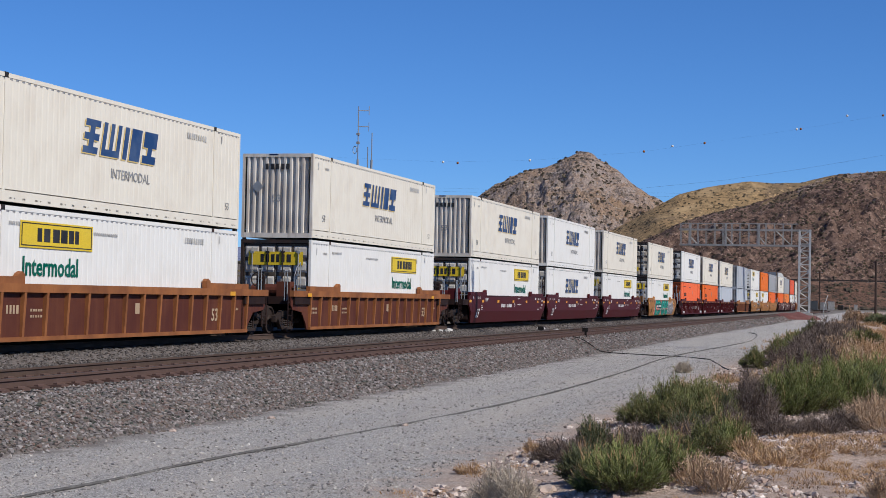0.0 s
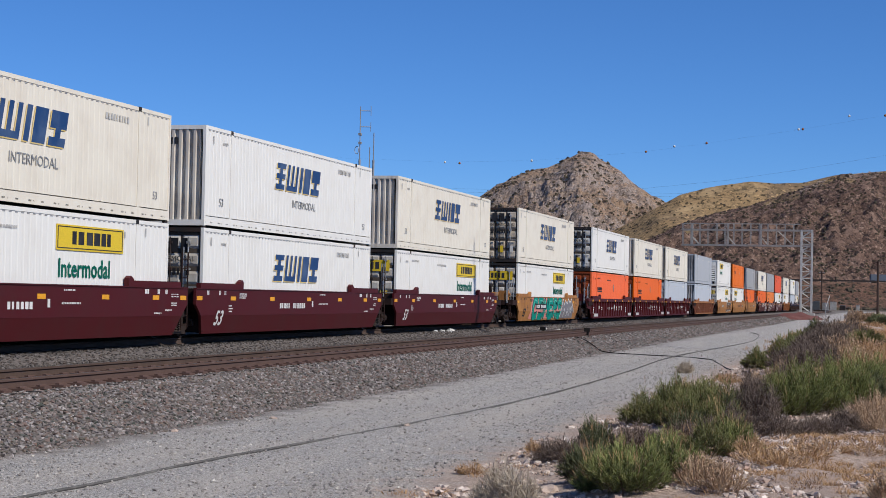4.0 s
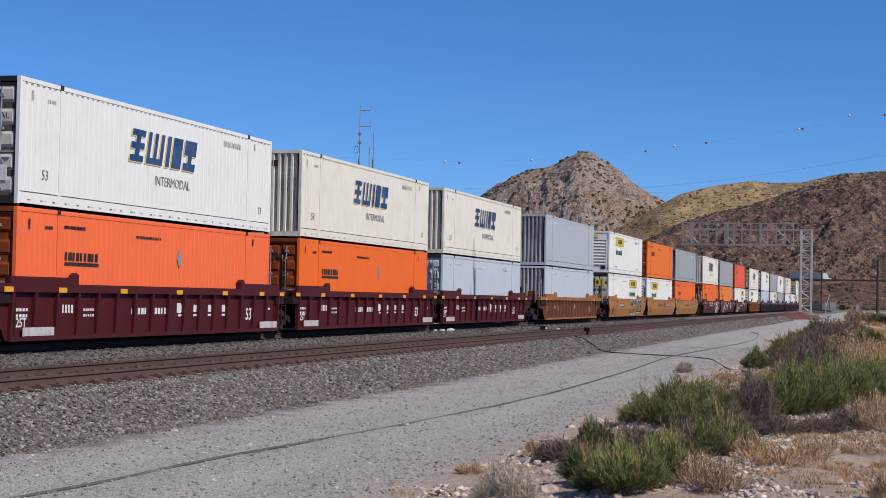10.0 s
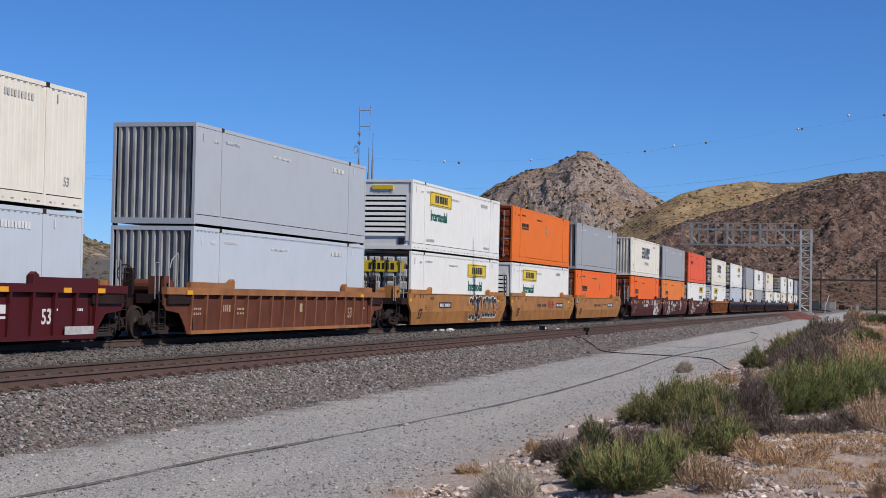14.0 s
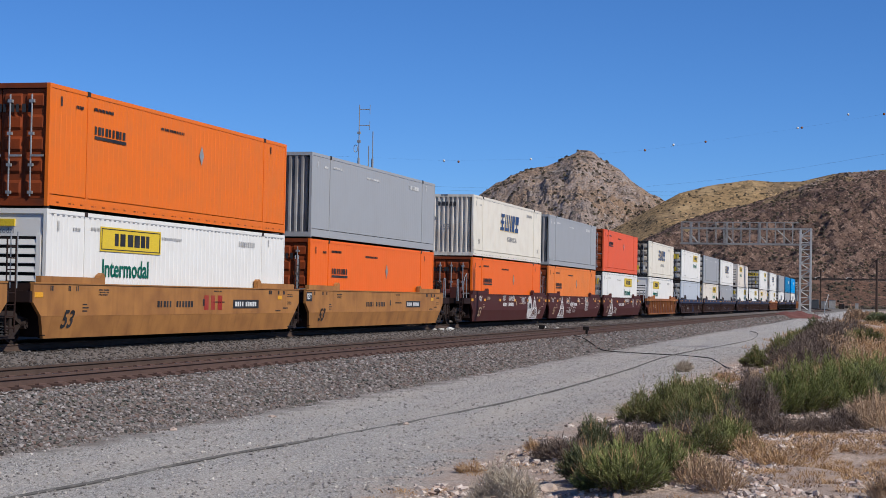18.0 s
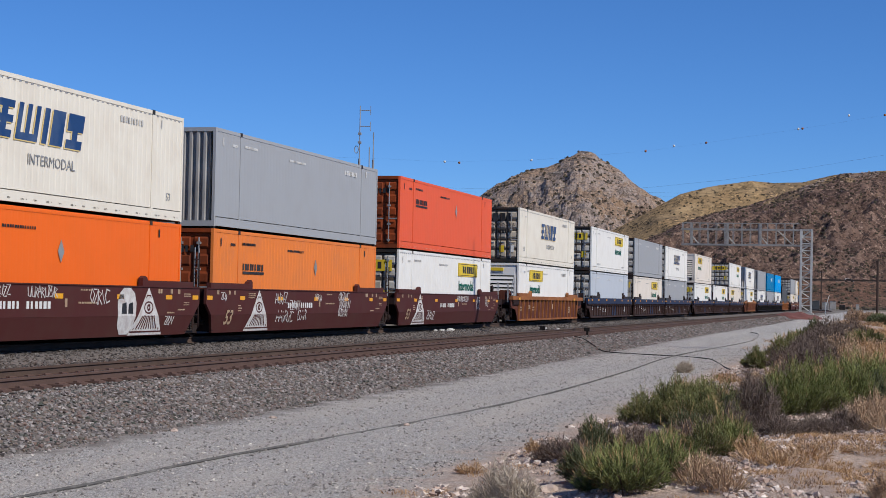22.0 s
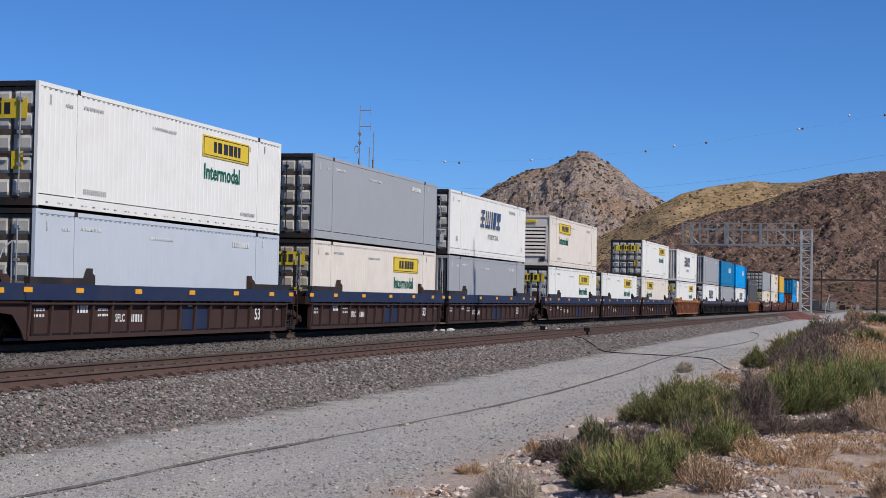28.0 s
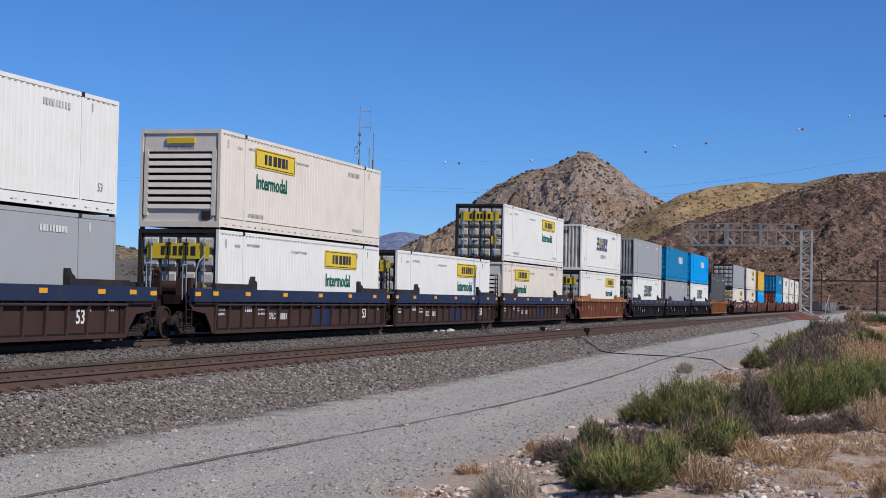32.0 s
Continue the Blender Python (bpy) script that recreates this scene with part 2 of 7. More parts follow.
def prism(bm, outline, axis, lo, hi):
    """An outline of (u, v) pushed along an axis: x: (y, z), y: (x, z), z: (x, y)."""
    put = {"x": lambda u, v, w: (w, u, v), "y": lambda u, v, w: (u, w, v), "z": lambda u, v, w: (u, v, w)}[axis]
    rings = [[bm.verts.new(put(u, v, w)) for u, v in outline] for w in (lo, hi)]
    k = len(outline)
    for i in range(k):
        bm.faces.new((rings[0][i], rings[0][(i + 1) % k], rings[1][(i + 1) % k], rings[1][i]))
    bm.faces.new(rings[0][::-1])
    bm.faces.new(rings[1])


def mesh_of(bm, mat, name):
    bmesh.ops.recalc_face_normals(bm, faces=bm.faces)
    me = bpy.data.meshes.new(name)
    bm.to_mesh(me)
    bm.free()
    me.materials.append(mat)
    return me


MESHES = {}


def part(name, bm, mat, parent, label="", at=None):
    """Links a bmesh, or a mesh that was made before, as one part under a thing or a part."""
    me = bm if isinstance(bm, bpy.types.Mesh) else mesh_of(bm, mat, name)
    ob = new(name, me)
    ob.parent = parent
    if at is not None:
        ob.matrix_local = at if isinstance(at, Matrix) else Matrix.Translation(at)
    if label:
        ob["label"] = label
    return ob


def shared(key, mat, make, name):
    """The mesh for key in that material, built once."""
    k = (key, mat.name)
    if k not in MESHES:
        bm = bmesh.new()
        make(bm)
        MESHES[k] = mesh_of(bm, mat, name)
    return MESHES[k]


def thing(name, label, category, at=None, group="", kind=""):
    ob = tagged(new(name), label, category, group, kind)
    if at is not None:
        ob.matrix_world = at if isinstance(at, Matrix) else Matrix.Translation(at)
    return ob


def solid(name, bm, mat, label, category="", group="", kind="", at=None, smooth=False):
    ob = tagged(new(name, mesh_of(bm, mat, name)), label, category, group, kind)
    if smooth:
        ob.data.polygons.foreach_set("use_smooth", [True] * len(ob.data.polygons))
    if at is not None:
        ob.matrix_world = at if isinstance(at, Matrix) else Matrix.Translation(at)
    return ob


def raw_mesh(name, verts, faces, mat, smooth=False):
    me = bpy.data.meshes.new(name)
    me.from_pydata([tuple(map(float, v)) for v in verts], [], faces)
    me.materials.append(mat)
    if smooth:
        me.polygons.foreach_set("use_smooth", [True] * len(me.polygons))
    return me


@functools.lru_cache(None)
def text_mesh(words, size, mat_key, bold=False):
    """Flat lettering in the built-in font, 3 mm thick, its left foot at the origin."""
    cu = bpy.data.curves.new("lettering", "FONT")
    cu.body, cu.size, cu.extrude = words, size, 0.0015
    cu.resolution_u = 2
    if bold:
        cu.offset = size * 0.02
    ob = new("lettering", cu)
    me = bpy.data.meshes.new_from_object(ob.evaluated_get(bpy.context.evaluated_depsgraph_get()))
    bpy.data.objects.remove(ob)
    bpy.data.curves.remove(cu)
    me.materials.clear()
    me.materials.append(M[mat_key])
    return me


def on_side(x, y, z, sx=1.0, sz=1.0):
    """A pose for lettering on a side that faces +x."""
    return Matrix(((0, 0, 1, x), (sx, 0, 0, y), (0, sz, 0, z), (0, 0, 0, 1)))


@functools.lru_cache(None)
def sloping_text(words, size, mat_key, lean=0.2, back=0.22):
    """Bold leaning lettering for the sloping lower panel of a smooth car."""
    me = text_mesh(words, size, mat_key, True).copy()
    me.transform(Matrix(((1, lean, 0, 0), (0, 1, 0, 0), (0, back, 1, 0), (0, 0, 0, 1))))
    return me


def on_end(x, y, z, sx=1.0, sz=1.0):
    """A pose for lettering on an end that faces -y."""
    return Matrix(((sx, 0, 0, x), (0, 0, -1, y), (0, sz, 0, z), (0, 0, 0, 1)))


# ---- the line of the track ----
CENTRE = -20.57                      # centre of the track that the train runs on
NEAR = -13.27                        # centre of the empty track
CURVE_FROM, CURVE_R, CURVE_RAMP = 330.0, 450.0, 70.0


@functools.lru_cache(None)
def curve_table():
    rows, x, y, th = [(0.0, 0.0, 0.0)], 0.0, 0.0, 0.0
    for i in range(900):
        k = min(1.0, (i + 0.5) / CURVE_RAMP) / CURVE_R
        th += k
        x, y = x - math.sin(th - k / 2), y + math.cos(th - k / 2)
        rows.append((x, y, th))
    return rows


def along(s, off=0.0):
    """x, y and heading of the train's track at s metres along it, off metres to its right."""
    if s <= CURVE_FROM:
        return CENTRE + off, s, 0.0
    u = min(s - CURVE_FROM, 898.0)
    i = int(u)
    f = u - i
    a, b = curve_table()[i], curve_table()[i + 1]
    x, y, th = (p + (q - p) * f for p, q in zip(a, b))
    return CENTRE + x + off * math.cos(th), CURVE_FROM + y + off * math.sin(th), th


def sweep(outline, stations, off=0.0, cap=True):
    """Vertices and faces of an outline (x to the right, z up) drawn along the track."""
    verts, faces, k = [], [], len(outline)
    for s in stations:
        x, y, th = along(s, off)
        verts += [(x + u * math.cos(th), y + u * math.sin(th), z) for u, z in outline]
    for j in range(len(stations) - 1):
        for i in range(k):
            a, b = j * k + i, j * k + (i + 1) % k
            faces.append((a, b, b + k, a + k))
    if cap:
        faces += [tuple(range(k - 1, -1, -1)), tuple(range((len(stations) - 1) * k, len(stations) * k))]
    return verts, faces


STATIONS = [-420, -300, -200, -100] + list(range(-40, 330, 10)) + list(range(330, 760, 8))

# ---- ground and distance ----
def smooth(a, b, x):
    t = np.clip((np.asarray(x, float) - a) / (b - a), 0, 1)
    return t * t * (3 - 2 * t)


def wobble(x, y, scale, seed=0.0):
    return noise.noise((x / scale, y / scale, seed))


def bed(y):
    """Height of the access road beside the line."""
    return -0.74 + 0.16 * smooth(25, 110, y) + 0.2 * smooth(120, 260, y)


def ground_z(x, y):
    z = float(bed(y))
    bank = float(smooth(-5.0, -2.0, x + 0.5 * wobble(x, y, 5, 3)) * (0.22 + 0.75 * smooth(24, 72, y)) * (1 - smooth(95, 170, y)))
    z += bank * (1 + 0.25 * wobble(x, y, 2.2, 1))
    if -10.5 < x < -4.6:
        z += 0.03 * wobble(x, y, 1.5, 2) - 0.03 * math.exp(-((x + 6.6) / 0.5) ** 2) - 0.03 * math.exp(-((x + 8.6) / 0.5) ** 2)
    elif x >= -4.6:
        z += 0.06 * wobble(x, y, 0.7, 4) + 0.12 * wobble(x, y, 3.0, 5)
    # added bank in the train's shadow, darkens the view under the cars
    if x < -24.5:
        z += 1.75 * float(smooth(-24.6, -27.4, x) * (1 - smooth(150, 260, y)))
    if x < -28:
        z += 0.5 * wobble(x, y, 25, 6) - 0.3
    return z


def ground_material():
    m = bpy.data.materials.new("gravel_road_and_dry_earth")
    m.use_nodes = True
    n, l = m.node_tree.nodes, m.node_tree.links
    b = n["Principled BSDF"]
    b.inputs["Roughness"].default_value = 0.95
    tc = n.new("ShaderNodeTexCoord")
    sep = n.new("ShaderNodeSeparateXYZ")
    l.new(tc.outputs["Object"], sep.inputs[0])

    def tex(scale, detail=6, stretch=None, kind="ShaderNodeTexNoise"):
        t = n.new(kind)
        t.inputs["Scale"].default_value = scale
        if kind == "ShaderNodeTexNoise":
            t.inputs["Detail"].default_value = detail
        src = tc.outputs["Object"]
        if stretch:
            mp = n.new("ShaderNodeMapping")
            mp.inputs["Scale"].default_value = stretch
            l.new(src, mp.inputs[0])
            src = mp.outputs[0]
        l.new(src, t.inputs["Vector"])
        return t.outputs[0]

    def rng(src, a, c, lo=0.0, hi=1.0):
        r = n.new("ShaderNodeMapRange")
        r.inputs[1].default_value, r.inputs[2].default_value, r.inputs[3].default_value, r.inputs[4].default_value = a, c, lo, hi
        l.new(src, r.inputs[0])
        return r.outputs[0]

    def math2(op, a, c):
        x = n.new("ShaderNodeMath")
        x.operation = op
        for s, v in ((x.inputs[0], a), (x.inputs[1], c)):
            if isinstance(v, bpy.types.NodeSocket):
                l.new(v, s)
            else:
                s.default_value = v
        return x.outputs[0]

    def mix(fac, a, c, kind="MIX"):
        x = n.new("ShaderNodeMix")
        x.data_type, x.blend_type = "RGBA", kind
        for s, v in ((x.inputs[0], fac), (x.inputs[6], a), (x.inputs[7], c)):
            if isinstance(v, bpy.types.NodeSocket):
                l.new(v, s)
            elif isinstance(v, (int, float)):
                s.default_value = v
            else:
                s.default_value = (*v, 1)
        return x.outputs[2]

    big, mid, fine, grit = tex(0.25, 5), tex(1.3, 6), tex(14, 4), tex(55, 3)
    xw = math2("ADD", sep.outputs[0], rng(mid, 0.3, 0.7, -0.5, 0.5))
    road = mix(rng(grit, 0.36, 0.66), (0.165, 0.156, 0.146), (0.55, 0.522, 0.487))
    road = mix(math2("MULTIPLY", rng(tex(22, 8), 0.5, 0.62), 0.7), road, (0.15, 0.133, 0.115))
    road = mix(math2("MULTIPLY", rng(tex(31, 3), 0.58, 0.64), 0.85), road, (0.62, 0.57, 0.50))
    road = mix(math2("MULTIPLY", rng(tex(0.9, 5, (1.6, 0.12, 1)), 0.45, 0.75), 0.55), road, (0.45, 0.40, 0.34))
    road = mix(math2("MULTIPLY", rng(fine, 0.62, 0.72), 0.45), road, (0.20, 0.18, 0.158))
    dirt = mix(rng(grit, 0.35, 0.65), (0.27, 0.195, 0.145), (0.52, 0.41, 0.33))
    dirt = mix(rng(mid, 0.5, 0.72), dirt, (0.50, 0.405, 0.33))
    dirt = mix(math2("MULTIPLY", rng(tex(25, 6), 0.48, 0.62), 0.6), dirt, (0.15, 0.11, 0.08))
    dirt = mix(math2("MULTIPLY", rng(fine, 0.58, 0.68), 0.6), dirt, (0.16, 0.12, 0.09))
    scrub = mix(rng(big, 0.4, 0.62), (0.15, 0.115, 0.08), (0.09, 0.075, 0.052))
    scrub = mix(rng(mid, 0.5, 0.65), scrub, (0.09, 0.085, 0.05))
    col = mix(rng(xw, -5.6, -4.6), road, dirt)
    col = mix(rng(xw, -10.6, -9.9), (0.17, 0.15, 0.13), col)
    col = mix(rng(xw, -27, -25), scrub, col)
    col = mix(rng(sep.outputs[1], 420, 520), col, scrub)
    l.new(col, b.inputs["Base Color"])
    bp = n.new("ShaderNodeBump")
    bp.inputs["Strength"].default_value, bp.inputs["Distance"].default_value = 1.0, 0.04
    h = math2("ADD", math2("MULTIPLY", grit, 0.5), fine)
    l.new(h, bp.inputs["Height"])
    l.new(bp.outputs[0], b.inputs["Normal"])
    return m


def build_ground():
    xs = [-4000, -2000, -1000, -500, -300, -200, -120, -80, -55, -40, -32, -29.5, -28, -27.4, -26.8, -26, -25.3, -24.6] + list(np.arange(-24, -11, 1.0)) + list(np.arange(-11, 5, 0.2)) + [6, 8, 12, 20, 40, 80, 200, 500, 1000, 2000, 4000]
    ys = [-4000, -2000, -1000, -500, -200, -100, -50, -25, -10, 0, 5, 8] + list(np.arange(10, 50, 0.25)) + list(np.arange(50, 140, 1.0)) + [145, 155, 170, 190, 210, 240, 280, 330, 400, 500, 700, 1000, 2000, 4000]
    verts = [(x, y, ground_z(x, y)) for y in ys for x in xs]
    w = len(xs)
    faces = [(j * w + i, j * w + i + 1, (j + 1) * w + i + 1, (j + 1) * w + i) for j in range(len(ys) - 1) for i in range(w - 1)]
    tagged(new("ground", raw_mesh("ground", verts, faces, ground_material(), True)), "grey gravel access road and dry stony earth", "ground", kind="structure")


build_ground()

AXIS = Vector((-math.sin(YAW), math.cos(YAW), 0))
ACROSS = Vector((math.cos(YAW), math.sin(YAW), 0))


def hill_material(name, grass, rock, shrub, rocky=0.5, scale=0.02, crag=0.6, patches=(), foot=None):
    m = bpy.data.materials.new(name)
    m.use_nodes = True
    n, l = m.node_tree.nodes, m.node_tree.links
    b = n["Principled BSDF"]
    b.inputs["Roughness"].default_value = 1.0
    b.inputs["Specular IOR Level"].default_value = 0.1
    tc = n.new("ShaderNodeTexCoord")

    def tex(s, d=8, rough=0.6):
        t = n.new("ShaderNodeTexNoise")
        t.inputs["Scale"].default_value, t.inputs["Detail"].default_value, t.inputs["Roughness"].default_value = s, d, rough
        l.new(tc.outputs["Object"], t.inputs["Vector"])
        return t.outputs[0]

    def mix(f, a, c):
        x = n.new("ShaderNodeMix")
        x.data_type = "RGBA"
        for s, v in ((x.inputs[0], f), (x.inputs[6], a), (x.inputs[7], c)):
            if isinstance(v, bpy.types.NodeSocket):
                l.new(v, s)
            else:
                s.default_value = (*v, 1)
        return x.outputs[2]

    def rng(src, a, c):
        r = n.new("ShaderNodeMapRange")
        r.inputs[1].default_value, r.inputs[2].default_value = a, c
        l.new(src, r.inputs[0])
        return r.outputs[0]

    col = mix(rng(tex(scale), 0.62 - rocky * 0.25, 0.72 - rocky * 0.25), grass, rock)
    if crag >= 1.0:
        # soil and dry grass settle on the gentler faces, bare rock shows on the steep ones
        geo = n.new("ShaderNodeNewGeometry")
        sep = n.new("ShaderNodeSeparateXYZ")
        l.new(geo.outputs["Normal"], sep.inputs[0])
        col = mix(rng(sep.outputs[2], 0.60, 0.86), col, grass)
    col = mix(rng(tex(scale * 9, 6), *((0.44, 0.56) if 0.85 < crag < 1 else (0.52, 0.66))), col, shrub)
    col = mix(rng(tex(scale * 30, 4), 0.55, 0.75), col, tuple(c * 0.6 for c in rock))
    col = mix(rng(tex(scale * 22, 4), 0.55, 0.62), col, tuple(c * 0.45 for c in shrub))
    col = mix(rng(tex(scale * 26, 4), 0.58, 0.66), col, tuple(min(1, c * 1.6) for c in grass))
    # patches of soil, dry grass and char with shapes of their own
    for size, lo, hi, tint in patches:
        col = mix(rng(tex(size, 5), lo, hi), col, tint)
    if foot:
        # grey band along the foot of the hill
        lev = n.new("ShaderNodeSeparateXYZ")
        l.new(tc.outputs["Object"], lev.inputs[0])
        wave = n.new("ShaderNodeMath")
        wave.operation = "MULTIPLY_ADD"
        l.new(tex(0.03, 4), wave.inputs[0])
        wave.inputs[1].default_value = 6.0
        l.new(lev.outputs[2], wave.inputs[2])
        col = mix(rng(wave.outputs[0], foot[1], foot[0]), col, foot[2])
    l.new(col, b.inputs["Base Color"])
    bp = n.new("ShaderNodeBump")
    bp.inputs["Strength"].default_value, bp.inputs["Distance"].default_value = crag, 2.0 + (2.5 if crag < 0.95 else 4.0) * (crag > 0.7)
    l.new(tex(scale * 8, 10, 0.78), bp.inputs["Height"])
    l.new(bp.outputs[0], b.inputs["Normal"])
    return m


def hill_height(ridge, dist, front, rough, seed, power):
    xs, zs = zip(*ridge)

    def height(a, r):
        lat = a * dist / r
        top = float(np.interp(lat, xs, zs))
        if r <= dist:
            t = max(0.0, (r - front) / (dist - front))
            shape = t ** power
        else:
            shape = max(0.0, 1 - (r - dist) / (dist - front)) ** 1.5
        p = (a / rough[0], r / rough[0], seed)
        rg = 1 - abs(noise.noise(p)) * 2
        fine = noise.fractal((a / rough[2], r / rough[2], seed), 1.0, 2.0, 4)
        return top * shape + (rg - 0.5) * rough[1] * math.sin(math.pi * min(1.0, shape) ** 1.3) + fine * rough[3] * min(1, shape * 3) * (1 - 0.8 * float(smooth(0.7, 1.0, shape)))

    return height


def hill(name, label, ridge, dist, front, mat, rough, seed, power=1.0, cols=170, rows=70, back=0.35, rocky=0.0):
    """A hill with its crest at dist along the view axis and its foot at front."""
    height = hill_height(ridge, dist, front, rough, seed, power)
    lo, hi = ridge[0][0], ridge[-1][0]
    face = int(rows * 0.85)
    rs = [front + (dist + 6 - front) * j / face for j in range(face)] + [dist + 6 + dist * back * (j / (rows - face)) ** 1.5 for j in range(rows - face + 1)]
    rows = len(rs)
    verts = []
    for r in rs:
        for i in range(cols):
            a = (lo + (hi - lo) * i / (cols - 1)) * r / dist
            p = AXIS * r + ACROSS * a
            edge = min(1.0, i / 6, (cols - 1 - i) / 6)
            lift = 0.0
            if rocky:
                far = noise.voronoi((a / 17, r / 13, seed))[0]
                small = noise.voronoi((a / 6, r / 6, seed + 4))[0]
                mask = float(smooth(-0.25, 0.25, noise.noise((a / 55, r / 55, seed + 8)) + 0.2))
                lift = rocky * mask * (1 - 0.85 * float(smooth(-70, -8, r - dist))) * (min(0.5, far[1] - far[0]) * 11 + min(0.5, small[1] - small[0]) * 5.5 - 3.0)
            verts.append((p.x, p.y, (height(a, r) + lift) * edge - 1.5 * (1 - edge) - (1.0 if r == rs[0] else 0)))
    faces = [(j * cols + i, j * cols + i + 1, (j + 1) * cols + i + 1, (j + 1) * cols + i) for j in range(rows - 1) for i in range(cols - 1)]
    ob = new(name, raw_mesh(name, verts, faces, mat, rocky < 0.5))
    tagged(ob, label, "hill", kind="structure")
    return height


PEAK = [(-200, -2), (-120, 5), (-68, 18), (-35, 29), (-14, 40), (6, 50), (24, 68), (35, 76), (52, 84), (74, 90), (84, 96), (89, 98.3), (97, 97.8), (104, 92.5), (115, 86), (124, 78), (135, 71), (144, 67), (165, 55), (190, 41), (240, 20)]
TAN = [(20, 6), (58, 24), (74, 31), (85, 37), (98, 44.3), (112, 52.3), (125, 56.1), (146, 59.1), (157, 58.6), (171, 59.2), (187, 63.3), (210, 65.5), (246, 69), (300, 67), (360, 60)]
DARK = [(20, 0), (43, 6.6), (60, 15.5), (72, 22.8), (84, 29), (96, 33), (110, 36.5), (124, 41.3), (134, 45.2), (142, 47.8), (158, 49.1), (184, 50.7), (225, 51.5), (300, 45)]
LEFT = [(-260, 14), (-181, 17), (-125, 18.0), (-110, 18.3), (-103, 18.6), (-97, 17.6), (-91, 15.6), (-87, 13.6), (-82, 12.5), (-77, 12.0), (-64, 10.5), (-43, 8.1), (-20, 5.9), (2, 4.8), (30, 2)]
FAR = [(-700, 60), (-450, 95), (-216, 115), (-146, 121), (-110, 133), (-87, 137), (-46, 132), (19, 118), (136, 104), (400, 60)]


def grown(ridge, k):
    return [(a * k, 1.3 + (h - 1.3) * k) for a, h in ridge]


# the far ridge has its haze put into blue-grey surface colours
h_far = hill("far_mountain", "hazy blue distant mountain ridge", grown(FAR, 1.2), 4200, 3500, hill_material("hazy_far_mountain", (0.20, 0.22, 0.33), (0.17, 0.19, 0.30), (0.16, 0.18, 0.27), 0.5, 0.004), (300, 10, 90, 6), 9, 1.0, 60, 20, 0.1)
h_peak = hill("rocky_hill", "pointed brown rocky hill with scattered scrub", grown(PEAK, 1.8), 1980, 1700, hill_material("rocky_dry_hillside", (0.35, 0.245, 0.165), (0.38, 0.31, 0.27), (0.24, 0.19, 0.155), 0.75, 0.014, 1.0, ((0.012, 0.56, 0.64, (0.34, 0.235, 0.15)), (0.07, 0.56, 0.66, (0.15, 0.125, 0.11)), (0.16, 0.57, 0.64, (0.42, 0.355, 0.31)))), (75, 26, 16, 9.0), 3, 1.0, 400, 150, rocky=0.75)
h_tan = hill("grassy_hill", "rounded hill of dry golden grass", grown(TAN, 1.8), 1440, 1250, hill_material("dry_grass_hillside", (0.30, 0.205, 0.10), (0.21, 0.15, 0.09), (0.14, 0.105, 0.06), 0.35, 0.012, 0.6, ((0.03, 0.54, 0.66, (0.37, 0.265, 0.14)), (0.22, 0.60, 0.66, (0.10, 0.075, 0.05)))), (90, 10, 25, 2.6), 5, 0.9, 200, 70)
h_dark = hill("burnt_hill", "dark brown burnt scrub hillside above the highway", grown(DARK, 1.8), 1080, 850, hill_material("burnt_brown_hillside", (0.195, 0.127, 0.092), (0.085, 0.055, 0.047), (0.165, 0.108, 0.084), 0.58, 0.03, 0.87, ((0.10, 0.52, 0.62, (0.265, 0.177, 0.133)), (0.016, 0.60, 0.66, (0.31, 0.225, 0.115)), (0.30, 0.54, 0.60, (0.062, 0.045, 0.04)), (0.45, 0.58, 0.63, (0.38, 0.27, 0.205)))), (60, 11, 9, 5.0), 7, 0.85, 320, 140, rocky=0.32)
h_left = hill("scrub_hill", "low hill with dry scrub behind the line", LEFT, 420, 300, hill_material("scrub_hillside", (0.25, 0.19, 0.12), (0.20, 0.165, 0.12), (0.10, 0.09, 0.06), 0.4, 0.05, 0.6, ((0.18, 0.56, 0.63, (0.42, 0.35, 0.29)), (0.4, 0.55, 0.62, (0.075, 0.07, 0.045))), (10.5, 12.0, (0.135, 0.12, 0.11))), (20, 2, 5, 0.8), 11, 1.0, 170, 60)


def clump(verts, faces, x, y, z, r, h, rnd):
    """A small ragged shrub: eight tilted leaves round a dome."""
    k = len(verts)
    n = 7
    for i in range(n):
        a = i * math.tau / n + rnd.random()
        q = r * (0.7 + 0.6 * rnd.random())
        verts.append((x + q * math.cos(a), y + q * math.sin(a), z - 0.1 * h))
    for i in range(n):
        a = i * math.tau / n + rnd.random()
        q = r * (0.45 + 0.5 * rnd.random())
        verts.append((x + q * math.cos(a), y + q * math.sin(a), z + h * (0.4 + 0.45 * rnd.random())))
    verts.append((x, y, z + h))
    for i in range(n):
        j = (i + 1) % n
        faces.append((k + i, k + j, k + n + j, k + n + i))
        faces.append((k + n + i, k + n + j, k + 2 * n))


def hill_scrub(name, label, height, spans, count, size, mat, seed):
    rnd = random.Random(seed)
    verts, faces = [], []
    (a0, a1), (r0, r1), dist = spans
    for _ in range(count):
        r = r0 + (r1 - r0) * rnd.random()
        a = (a0 + (a1 - a0) * rnd.random()) * r / dist
        if wobble(a, r, 40, seed) < -0.15 + 0.4 * (rnd.random() - 0.5):
            continue
        p = AXIS * r + ACROSS * a
        s = size * (0.5 + rnd.random())
        clump(verts, faces, p.x, p.y, height(a, r) - 0.1, s, s * (0.7 + 0.5 * rnd.random()), rnd)
    tagged(new(name, raw_mesh(name, verts, faces, mat)), label, "shrubs", kind="stuff")


